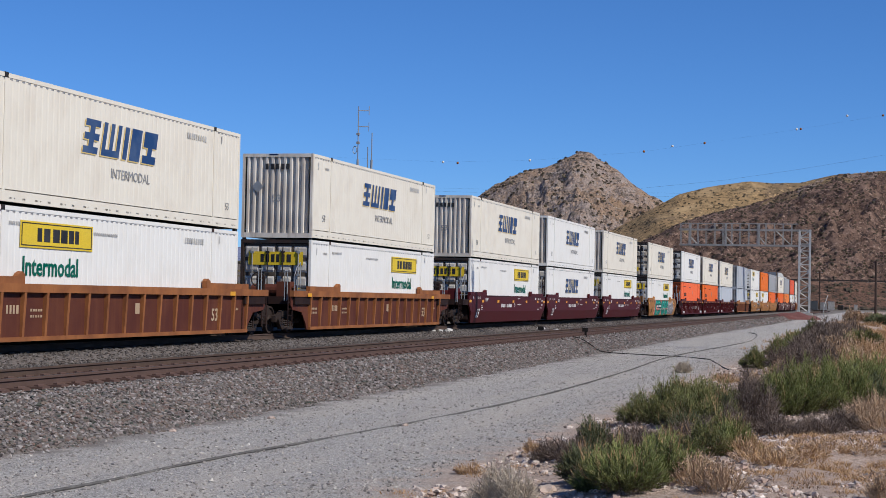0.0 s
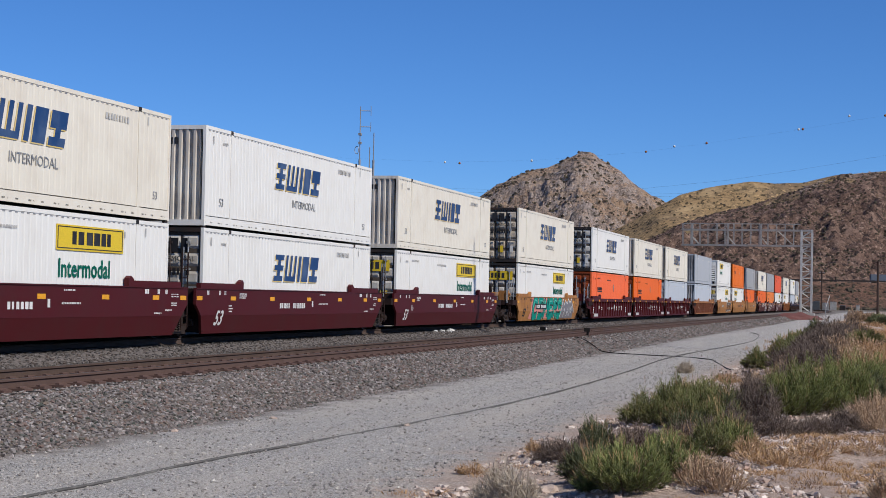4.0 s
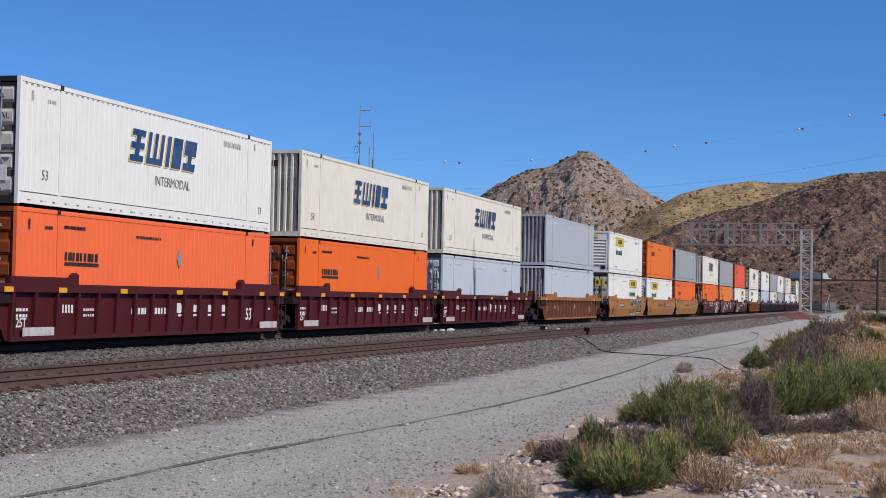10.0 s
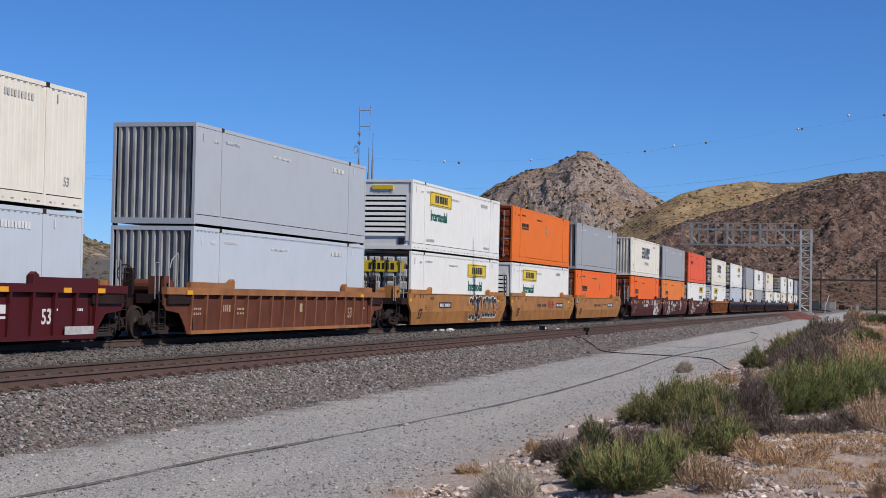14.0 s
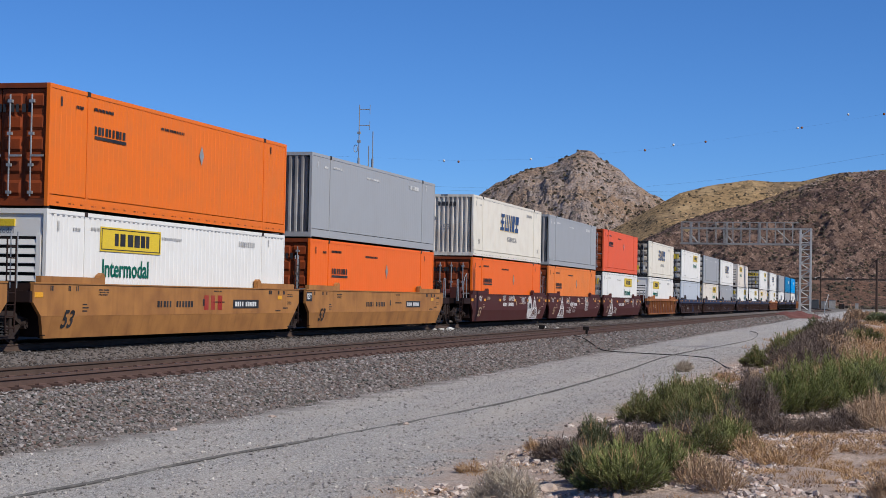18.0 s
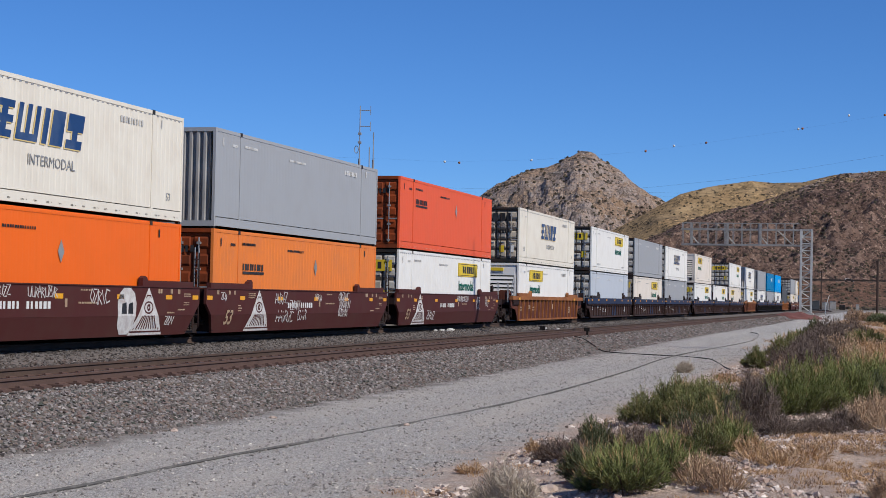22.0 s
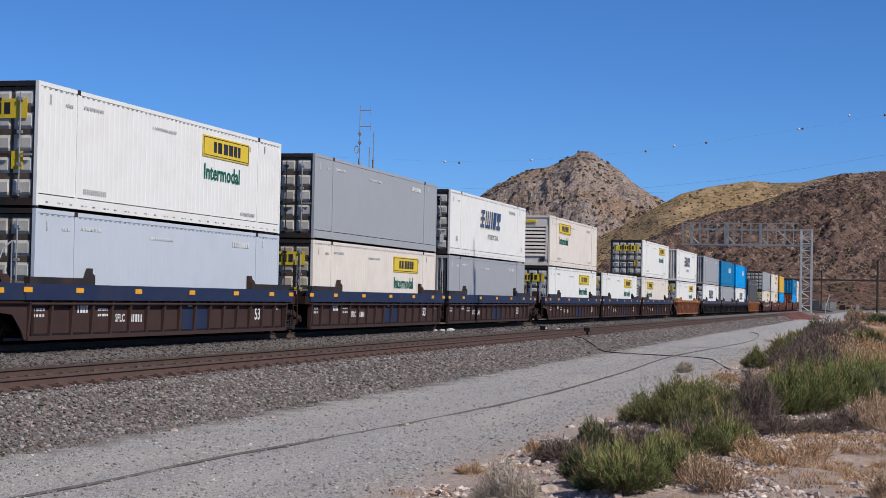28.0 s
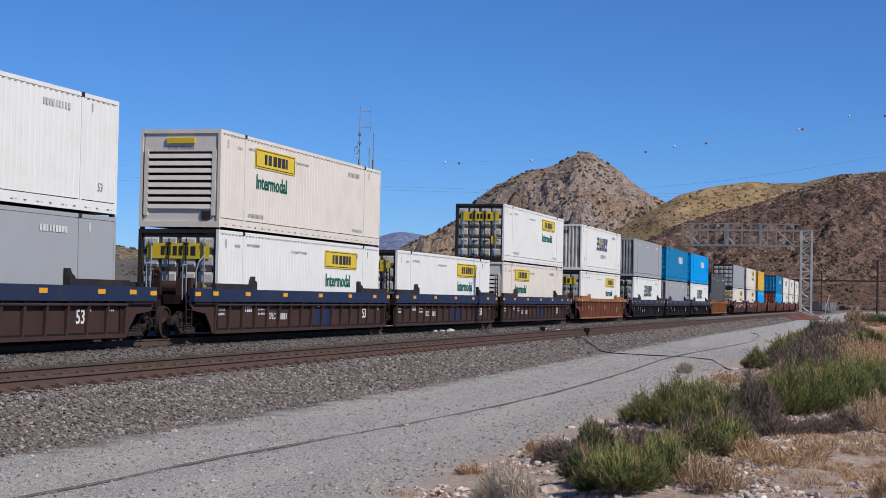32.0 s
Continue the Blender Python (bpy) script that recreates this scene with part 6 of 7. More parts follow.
def pylon(lat, r, z, tall):
    p = AXIS * r + ACROSS * lat
    root = thing("transmission_tower", "grey lattice steel power transmission tower on the hill", "pylon", pose(p.x, p.y, z, 0, 0, math.degrees(YAW)), group="transmission towers")

    def half(zz):
        return 3.3 - 2.2 * min(1, zz / (tall * 0.78)) if zz < tall * 0.78 else 1.1
    zs = [tall * k / 9 * 0.78 for k in range(10)]
    for sx, sy in ((1, 1), (1, -1), (-1, 1), (-1, -1)):
        bm = bmesh.new()
        bar(bm, (3.3 * sx, 3.3 * sy, -3), (1.1 * sx, 1.1 * sy, tall * 0.78), 0.17, 5)
        part("leg", bm, M["tower"], root)
    for a, b in zip(zs, zs[1:]):
        ha, hb = half(a), half(b)
        for sy in (-1, 1):
            for p0, p1 in (((-ha, sy * ha, a), (hb, sy * hb, b)), ((ha, sy * ha, a), (-hb, sy * hb, b)), ((sy * ha, -ha, a), (sy * hb, hb, b))):
                bm = bmesh.new()
                bar(bm, p0, p1, 0.10, 4)
                part("brace", bm, M["tower"], root)
    bm = bmesh.new()
    for sx in (-1, 1):
        bar(bm, (1.1 * sx, 0, tall * 0.78), (0.0, 0, tall), 0.08, 4)
    part("peak", bm, M["tower"], root)
    for zz, w in ((tall * 0.80, 5.2), (tall * 0.70, 5.2)):
        bm = bmesh.new()
        bar(bm, (-w, 0, zz), (w, 0, zz), 0.1, 5)
        bar(bm, (-w, 0, zz), (0, 0, zz + 1.1), 0.06, 4)
        bar(bm, (w, 0, zz), (0, 0, zz + 1.1), 0.06, 4)
        part("crossarm", bm, M["tower"], root)
        for k in (-w, w):
            bm = bmesh.new()
            bar(bm, (k, 0, zz), (k, 0, zz - 1.1), 0.1, 5)
            part("insulator", bm, M["steel_light"], root)


def overhead_wire(pts, r, label, balls=(), per=10):
    """A sagging wire between places given as (lateral, depth, height)."""
    P = [AXIS * d + ACROSS * a + Vector((0, 0, h)) for a, d, h in pts]
    root = tagged(new("overhead_wire"), label, "power line", group="overhead wires")
    bm = bmesh.new()
    tube(bm, P, r, 4)
    part("wire", bm, M["steel_dark"], root)
    for k, (a, d, h) in enumerate(balls):
        p = AXIS * d + ACROSS * a + Vector((0, 0, h))
        bm = bmesh.new()
        bmesh.ops.create_icosphere(bm, subdivisions=2, radius=0.33)
        part("marker_ball", bm, (M["ink_white"], M["rust_orange"])[k % 2], root, "round aviation marker ball", at=p)


signal_bridge()
utility_pole(-1.79, 230, 0.4, 6.8, 0.0, "dark weathered wooden pole beside the yard")
p_far = AXIS * 420 + ACROSS * 94.5
utility_pole(p_far.x, p_far.y, 0.2, 9.6, 1.4, "distant wooden utility pole with a crossarm")
p_far = AXIS * 400 + ACROSS * -93.6
utility_pole(p_far.x, p_far.y, 9.5, 9.0, 1.8, "distant wooden utility pole on the scrub hill")
mast(-35.4, 110, 15.2, True)
mast(-34.75, 110.2, 12.4, False)
mast(-34.5, 110.3, 13.4, False)
pylon(-106.3, 432, 15.0, 22.5)
pylon(-112.3, 440, 15.0, 22.0)
for dz in (0.0, 0.9):
    overhead_wire([(-103 + 18 * k, 432 + 2 * k, 30.0 + dz - 0.9 * math.sin(math.pi * k / 12)) for k in range(13)], 0.012, "thin sagging transmission wire")
overhead_wire([(-101.1, 432, 33.0), (-60, 441, 37.6), (-20, 450, 37.9), (0, 450, 37.4), (23.2, 450, 38.3), (53.7, 450, 41.3), (69.9, 450, 43.9), (94.9, 450, 48.1), (117.6, 450, 52.3), (150, 450, 59)], 0.006, "thin high wire with round marker balls", [(0, 450, 37.4), (3.9, 450, 37.2), (23.2, 450, 38.3), (53.7, 450, 41.3), (61.3, 450, 42.9), (69.9, 450, 43.9), (94.5, 450, 48.1), (95.6, 450, 48.2), (108, 450, 52.0), (117.6, 450, 52.3)])
overhead_wire([(205, 1990, 120), (243, 2100, 141.2), (350, 2100, 153.8), (443, 2100, 169.2), (560, 2100, 191), (900, 2100, 150), (1150, 2100, -2)], 0.07, "thin dark overhead wire")


def cabinet(x, y, z, w, d, h, mat, label):
    root = thing("equipment_cabinet", label, "cabinet", (x, y, z), group="line-side cabinets")
    bm = bmesh.new()
    box(bm, -w / 2, w / 2, -d / 2, d / 2, 0, h)
    bmesh.ops.bevel(bm, geom=bm.edges[:], offset=0.03, segments=1, affect="EDGES")
    body = part("body", bm, mat, root)
    bm = bmesh.new()
    box(bm, -w / 2 + 0.06, w / 2 - 0.06, -d / 2 - 0.03, -d / 2, 0.1, h - 0.12)
    part("door", bm, mat, root)
    bm = bmesh.new()
    box(bm, -w / 2 - 0.08, w / 2 + 0.08, -d / 2 - 0.1, d / 2 + 0.1, h, h + 0.06)
    part("roof", bm, M["steel_light"], root)


# the first two huts get darker colours for the shade they stand in
cabinet(-22.0, 520, -0.4, 2.1, 1.8, 2.7, M["dark_grey"], "dark grey line-side equipment hut")
cabinet(-19.2, 520, -0.4, 1.9, 1.8, 2.3, M["truss"], "weathered grey line-side equipment hut")
cabinet(-18.3, 560, -0.4, 2.0, 2.0, 2.7, M["hut"], "off-white line-side equipment hut")
cabinet(-15.6, 570, -0.4, 1.8, 2.0, 1.6, M["steel_dark"], "low dark line-side cabinet")
cabinet(-9.4, 500, -0.4, 0.9, 1.0, 1.8, M["hut"], "small off-white line-side cabinet")


def sign_post():
    root = thing("leaning_barrier", "white barrier arm leaning on a post", "barrier", (-8.55, 232, -0.3))
    bm = bmesh.new()
    bar(bm, (0, 0, 0), (0, 0, 1.9), 0.06, 8)
    part("post", bm, M["steel_light"], root)
    bm = bmesh.new()
    bar(bm, (0, 0.1, 1.2), (0.5, 0.1, 2.9), 0.05, 6)
    part("arm", bm, M["ink_white"], root)


sign_post()


# the highway on its embankment below the burnt hill
ROAD_D, ROAD_Z = 820.0, 12.4


def highway():
    def strip(name, profile, mat, label, cat="road", l0=-330, l1=620, n=60):
        verts, faces = [], []
        k = len(profile)
        for j in range(n):
            lat = l0 + (l1 - l0) * j / (n - 1)
            for d, z in profile:
                q = AXIS * d + ACROSS * lat
                verts.append((q.x, q.y, z + 0.6 * wobble(lat, d, 30, 8) * (0.2 < abs(z - ROAD_Z))))
        faces = [(j * k + i, (j + 1) * k + i, (j + 1) * k + i + 1, j * k + i + 1) for j in range(n - 1) for i in range(k - 1)]
        return tagged(new(name, raw_mesh(name, verts, faces, mat)), label, cat, kind="structure")
    strip("road_embankment", [(760, -1.0), (775, 1.0), (790, 5.0), (806, 11.2), (810, ROAD_Z - 0.06), (836, ROAD_Z - 0.06), (850, 6.0), (870, -1)], hill_material("brown_embankment_soil", (0.145, 0.085, 0.058), (0.10, 0.062, 0.046), (0.06, 0.05, 0.035), 0.5, 0.03, 0.7, ((0.12, 0.54, 0.62, (0.19, 0.115, 0.08)), (0.35, 0.56, 0.62, (0.05, 0.04, 0.032)))), "brown earth embankment of the highway", "embankment")
    strip("highway", [(811, ROAD_Z), (835, ROAD_Z)], material("far_asphalt", (0.06, 0.06, 0.062), 0.9), "distant dark asphalt highway")
    root = tagged(new("guard_rail"), "long dark barrier along the highway", "guard rail", kind="structure")
    bm = bmesh.new()
    a, b = AXIS * 811.5 + ACROSS * -330, AXIS * 811.5 + ACROSS * 620
    prism(bm, [(a.x, a.y), (b.x, b.y), (b.x, b.y + 0.3), (a.x, a.y + 0.3)], "z", ROAD_Z + 0.3, ROAD_Z + 1.05)
    part("rail_beam", bm, M["steel_dark"], root)
    for k in range(120):
        q = AXIS * 811.7 + ACROSS * (-330 + k * 8)
        part("rail_post", shared("railpost", M["galv"], lambda bm: box(bm, -0.1, 0.1, -0.1, 0.1, 0, 0.6), "rail_post"), None, root, at=(q.x, q.y, ROAD_Z))


highway()


def valley_z(a, r):
    return float(np.interp(r, [600, 760, 775, 790, 806, 815], [-0.4, -0.6, 1.0, 5.0, 11.2, 12.0])) - 0.1


hill_scrub("valley_shrubs", "dark scrub below the highway", valley_z, ((95, 330), (610, 806), 800), 3800, 0.9, DARK_SCRUB, 26)
TRAFFIC = []


def road_wheel(root, x, y):
    def make(bm):
        bar(bm, (0, -0.15, 0), (0, 0.15, 0), 0.5, 14)
    part("wheel", shared("roadwheel", M["black"], make, "wheel"), None, root, at=(x, y, 0.5))


def lorry(trailer_mat, cab_mat, label):
    """A tractor and box trailer that heads along +x, its nose at the origin."""
    root = thing("semi_truck", label, "truck", group="highway traffic")
    bm = bmesh.new()
    prism(bm, [(-0.1, 0.6), (0, 1.6), (-1.3, 1.8), (-1.7, 2.9), (-2.3, 3.7), (-4.2, 4.0), (-4.2, 0.6)], "y", -1.2, 1.2)
    part("cab", bm, cab_mat, root)
    bm = bmesh.new()
    prism(bm, [(-1.42, 1.9), (-1.75, 2.8), (-1.85, 2.8), (-1.52, 1.9)], "y", -1.05, 1.05)
    part("windscreen", bm, M["black"], root)
    bm = bmesh.new()
    box(bm, -20.5, -5.0, -1.3, 1.3, 1.15, 4.1)
    part("trailer", bm, trailer_mat, root)
    bm = bmesh.new()
    box(bm, -20.0, -3.0, -0.5, 0.5, 0.7, 1.15)
    part("chassis", bm, M["black"], root)
    for x in (-1.2, -5.2, -6.5, -18.0, -19.3):
        for y in (-1.1, 1.1):
            road_wheel(root, x, y)
    return root


def small_car(mat, label):
    root = thing("car", label, "car", group="highway traffic")
    bm = bmesh.new()
    prism(bm, [(0, 0.4), (0, 0.85), (-1.2, 1.05), (-1.9, 1.65), (-3.9, 1.7), (-4.7, 1.1), (-4.8, 0.4)], "y", -0.95, 0.95)
    part("body", bm, mat, root)
    bm = bmesh.new()
    prism(bm, [(-1.45, 1.12), (-2.0, 1.6), (-3.8, 1.63), (-4.4, 1.12)], "y", -0.96, 0.96)
    part("windows", bm, M["black"], root)
    for x in (-0.9, -3.9):
        for y in (-0.85, 0.85):
            part("wheel", shared("carwheel", M["black"], lambda bm: bar(bm, (0, -0.12, 0), (0, 0.12, 0), 0.36, 12), "wheel"), None, root, at=(x, y, 0.36))
    return root


for lat0, speed, lane, what in ((167.2, 15.1, 816, "l"), (81.4, 15.7, 816, "l"), (59.1, 12.9, 816, "l"), (-184.0, 15.1, 816, "l"), (-22.8, 11.6, 819, "v"), (-9.7, 12.9, 819, "v"), (-31.0, 12.9, 819, "v"), (-83.6, 12.9, 819, "v"), (-198.0, 16.5, 819, "v"), (-290.0, 15.0, 819, "v")):
    if what == "l":
        v_ob = lorry(M["trailer"], M["white"], "semi truck with white cab and dark blue-grey box trailer")
    else:
        v_ob = small_car(M["white"], "small white car on the highway")
    TRAFFIC.append((v_ob, lat0, speed, lane))


# ---- ground cover ----
def spill(name, label, cat, verts, faces, mat):
    return tagged(new(name, raw_mesh(name, verts, faces, mat)), label, cat, kind="stuff")


OCTA = np.array([(1, 0, 0), (-1, 0, 0), (0, 1, 0), (0, -1, 0), (0, 0, 1), (0, 0, -1)], float)
OCTA_F = np.array([(0, 2, 4), (2, 1, 4), (1, 3, 4), (3, 0, 4), (2, 0, 5), (1, 2, 5), (3, 1, 5), (0, 3, 5)])


def stones(places, sizes, rng):
    """Angular stones: jittered eight-sided lumps. places: n x 3, sizes: n."""
    n = len(places)
    shape = OCTA[None] * (0.6 + 0.7 * rng.random((n, 6, 1))) + 0.28 * (rng.random((n, 6, 3)) - 0.5)
    q = rng.normal(size=(n, 4))
    w, x, y, z = (q / np.linalg.norm(q, axis=1, keepdims=True)).T
    rot = np.stack([np.stack([1 - 2 * (y * y + z * z), 2 * (x * y - w * z), 2 * (x * z + w * y)], 1), np.stack([2 * (x * y + w * z), 1 - 2 * (x * x + z * z), 2 * (y * z - w * x)], 1), np.stack([2 * (x * z - w * y), 2 * (y * z + w * x), 1 - 2 * (x * x + y * y)], 1)], 1)
    shape = np.einsum("nij,nkj->nki", rot, shape) * np.array([1, 1, 0.72])
    verts = (shape * sizes[:, None, None] + places[:, None, :]).reshape(-1, 3)
    faces = (OCTA_F[None] + 6 * np.arange(n)[:, None, None]).reshape(-1, 3)
    return verts.tolist(), faces.tolist()


def bed_top(x):
    """Height of the ballast across the two tracks."""
    u = x - CENTRE
    return np.interp(u, [-3.8, -2.3, -1.6, 1.6, 2.2, OFF - 2.2, OFF - 1.5, OFF + 1.4, OFF + 1.62, OFF + 2.75, OFF + 2.95], [-1.1, -0.3, -0.2, -0.2, -0.34, -0.32, -0.2, -0.2, -0.24, -0.72, -1.1])


def build_stones():
    rng = np.random.default_rng(5)
    xs, ys, sz = [], [], []
    for x0, x1, y0, y1, per, s in ((NEAR + 0.9, NEAR + 2.95, 14, 32, 430, 0.037), (NEAR + 0.9, NEAR + 2.95, 32, 60, 190, 0.042), (NEAR + 0.9, NEAR + 2.95, 60, 120, 50, 0.055), (NEAR + 0.9, NEAR + 3.0, 120, 205, 16, 0.085)):
        n = int((x1 - x0) * (y1 - y0) * per)
        xs.append(x0 + (x1 - x0) * rng.random(n))
        ys.append(y0 + (y1 - y0) * rng.random(n))
        sz.append(s * (0.55 + 0.8 * rng.random(n)))
    x, y, s = map(np.concatenate, (xs, ys, sz))
    z = np.maximum(bed_top(x), bed(y) - 0.02) + 0.2 * s
    v, f = stones(np.stack([x, y, z], 1), s, rng)
    spill("ballast_stones", "loose angular grey ballast stones", "gravel", v, f, islands("ballast_stone", [(0.048, 0.04, 0.036), (0.19, 0.163, 0.149), (0.145, 0.097, 0.078), (0.245, 0.215, 0.198), (0.11, 0.097, 0.092), (0.35, 0.315, 0.293), (0.05, 0.058, 0.048), (0.19, 0.145, 0.115)]))
    # darker, oil-stained stones between the rails and the tracks
    xs, ys, sz = [], [], []
    for x0, x1, y0, y1, per, s in ((NEAR - 0.7, NEAR + 0.7, 20, 70, 60, 0.04), (CENTRE + 0.9, NEAR - 0.9, 24, 80, 60, 0.042), (CENTRE + 0.9, NEAR - 0.9, 80, 160, 14, 0.06)):
        n = int((x1 - x0) * (y1 - y0) * per)
        xs.append(x0 + (x1 - x0) * rng.random(n))
        ys.append(y0 + (y1 - y0) * rng.random(n))
        sz.append(s * (0.55 + 0.8 * rng.random(n)))
    x, y, s = map(np.concatenate, (xs, ys, sz))
    v, f = stones(np.stack([x, y, bed_top(x) + 0.2 * s], 1), s, rng)
    spill("ballast_stones", "dark grimy ballast stones between the rails", "gravel", v, f, islands("grimy_ballast_stone", [(0.038, 0.033, 0.03), (0.11, 0.098, 0.089), (0.08, 0.062, 0.052), (0.17, 0.152, 0.138), (0.055, 0.048, 0.043)]))
    # pebbles on the road, thickest along its edges
    n = 26000
    x = np.where(rng.random(n) < 0.5, -10.4 + 1.1 * np.abs(rng.normal(size=n)), -5.2 - 0.9 * np.abs(rng.normal(size=n)))
    x = np.where(rng.random(n) < 0.6, -10 + 5 * rng.random(n), x)
    y = 14 + 60 * rng.random(n) ** 1.9
    s = 0.007 + 0.024 * rng.random(n) ** 5
    z = np.array([ground_z(a, b) for a, b in zip(x, y)]) + 0.3 * s
    v, f = stones(np.stack([x, y, z], 1), s, rng)
    spill("road_pebbles", "small loose stones on the gravel road", "gravel", v, f, islands("road_pebble", [(0.17, 0.157, 0.145), (0.36, 0.335, 0.305), (0.24, 0.22, 0.20), (0.54, 0.50, 0.45), (0.15, 0.132, 0.118)]))
    # rubble on the bank
    n = 52000
    x = -5.0 + 5.6 * rng.random(n) ** 0.8
    y = 13 + 45 * rng.random(n) ** 1.8
    keep = np.array([wobble(a, b, 1.3, 12) for a, b in zip(x, y)]) > np.where(x < -4.4, 0.0 - (x + 4.4) * 0.14, -0.12)
    x, y = x[keep], y[keep]
    s = 0.010 + 0.052 * rng.random(len(x)) ** 4
    z = np.array([ground_z(a, b) for a, b in zip(x, y)]) + 0.25 * s
    v, f = stones(np.stack([x, y, z], 1), s, rng)
    spill("rubble", "pinkish pale rubble and stones on the bank", "rubble", v, f, islands("bank_stone", [(0.50, 0.39, 0.32), (0.30, 0.22, 0.17), (0.66, 0.57, 0.50), (0.13, 0.10, 0.085), (0.58, 0.50, 0.44), (0.40, 0.28, 0.22), (0.72, 0.66, 0.60)]))


build_stones()


def rock(x, y, r, seed, mat, floor=None, label="pale angular rock on the stony bank", group="rocks on the bank"):
    rnd = random.Random(seed)
    bm = bmesh.new()
    bmesh.ops.create_icosphere(bm, subdivisions=2, radius=r)
    for v in bm.verts:
        k = 1 + 0.7 * noise.noise(v.co / r * 1.3 + Vector((seed, 0, 0))) + 0.12 * (rnd.random() - 0.5)
        v.co = Vector((v.co.x * k * 1.2, v.co.y * k, v.co.z * k * 0.65))
    solid("rock", bm, mat, label, "rock", group, at=pose(x, y, (ground_z(x, y) if floor is None else floor) + 0.15 * r, 0, 0, rnd.random() * 360))


PALE_STONE = material("pale_white_stone", (0.62, 0.60, 0.56), 0.9, dirt=(0.35, 0.32, 0.29), dirt_amount=0.35, dirt_scale=9)
ROCK_MAT = material("pale_pink_rock", (0.50, 0.40, 0.33), 0.9, dirt=(0.25, 0.2, 0.17), dirt_amount=0.4, dirt_scale=8, bump=0.5, bump_scale=25)


def outcrops():
    """Pale broken rock along the crest of the burnt hill and at its foot."""
    rng = np.random.default_rng(12)
    spots, sizes = [], []
    for lat, r, wide, deep, n, big in ((236, 1072, 16, 16, 90, 2.0), (268, 1074, 22, 12, 110, 1.8), (300, 1076, 30, 10, 60, 1.4), (172, 1010, 10, 14, 50, 1.7), (215, 960, 40, 40, 60, 1.2)):
        for _ in range(n):
            a, d = lat + wide * (rng.random() - 0.5), r + deep * (rng.random() - 0.5)
            a *= d / 1080
            p = AXIS * d + ACROSS * a
            spots.append((p.x, p.y, h_dark(a, d)))
            sizes.append(big * (0.25 + 0.6 * rng.random() ** 2))
    v, f = stones(np.array(spots), np.array(sizes), rng)
    spill("rock_outcrop", "pale broken rocks along the crest of the burnt hill", "rocks", v, f, islands("pale_outcrop_rock", [(0.33, 0.25, 0.195), (0.24, 0.175, 0.135), (0.38, 0.30, 0.24), (0.17, 0.12, 0.095)]))


outcrops()


def build_rocks():
    rnd = random.Random(77)
    for i in range(46):
        y = 15.5 + 14 * rnd.random() ** 1.5
        x = -0.1 - (3.9 + 0.03 * y) * rnd.random()
        rock(x, y, 0.035 + 0.05 * rnd.random() ** 2, i, ROCK_MAT)
    for x, y, r in ((-10.25, 23.2, 0.055), (-9.9, 26.4, 0.05), (-7.5, 26.1, 0.05), (-3.6, 17.0, 0.12), (-3.3, 16.6, 0.10), (-3.9, 17.6, 0.09), (-1.6, 16.2, 0.12)):
        rock(x, y, r, x * 7, ROCK_MAT)
    # pale stones beside the rail of the busy track
    for i, (x, y, r) in enumerate(((-19.25, 71.2, 0.10), (-19.15, 71.9, 0.13), (-19.3, 72.5, 0.09), (-19.1, 73.1, 0.14), (-19.2, 74.0, 0.11), (-18.95, 72.3, 0.12), (-18.3, 90.0, 0.2), (-17.0, 87.6, 0.15))):
        rock(x, y, r, 300 + i, PALE_STONE, float(bed_top(np.array(x))), "pale stone on the ballast", "pale stones beside the rail")


build_rocks()


def tuft(verts, faces, x, y, z, count, spread, tall, wide, rng, lean=0.5, droop=0.25):
    """Blades that fan out of a root patch: each a tapering strip of two quads and a tip."""
    for _ in range(count):
        a = rng.random() * math.tau
        q = spread * math.sqrt(rng.random()) * 0.55
        bx, by = x + q * math.cos(a), y + q * math.sin(a)
        h = tall * (0.45 + 0.55 * rng.random()) * (1 - 0.35 * q / max(spread, 1e-3))
        out = lean * spread * (0.25 + 0.75 * rng.random())
        dx, dy = out * math.cos(a), out * math.sin(a)
        t = rng.random() * math.tau
        wx, wy = wide * math.cos(t) * 0.5, wide * math.sin(t) * 0.5
        k = len(verts)
        mx, my, mz = bx + dx * 0.35, by + dy * 0.35, z + h * 0.55
        tx, ty, tz = bx + dx, by + dy, z + h * (1 - droop * rng.random())
        verts += [(bx - wx, by - wy, z - 0.04), (bx + wx, by + wy, z - 0.04), (mx + wx, my + wy, mz), (mx - wx, my - wy, mz), (tx, ty, tz)]
        faces += [(k, k + 1, k + 2, k + 3), (k + 3, k + 2, k + 4)]


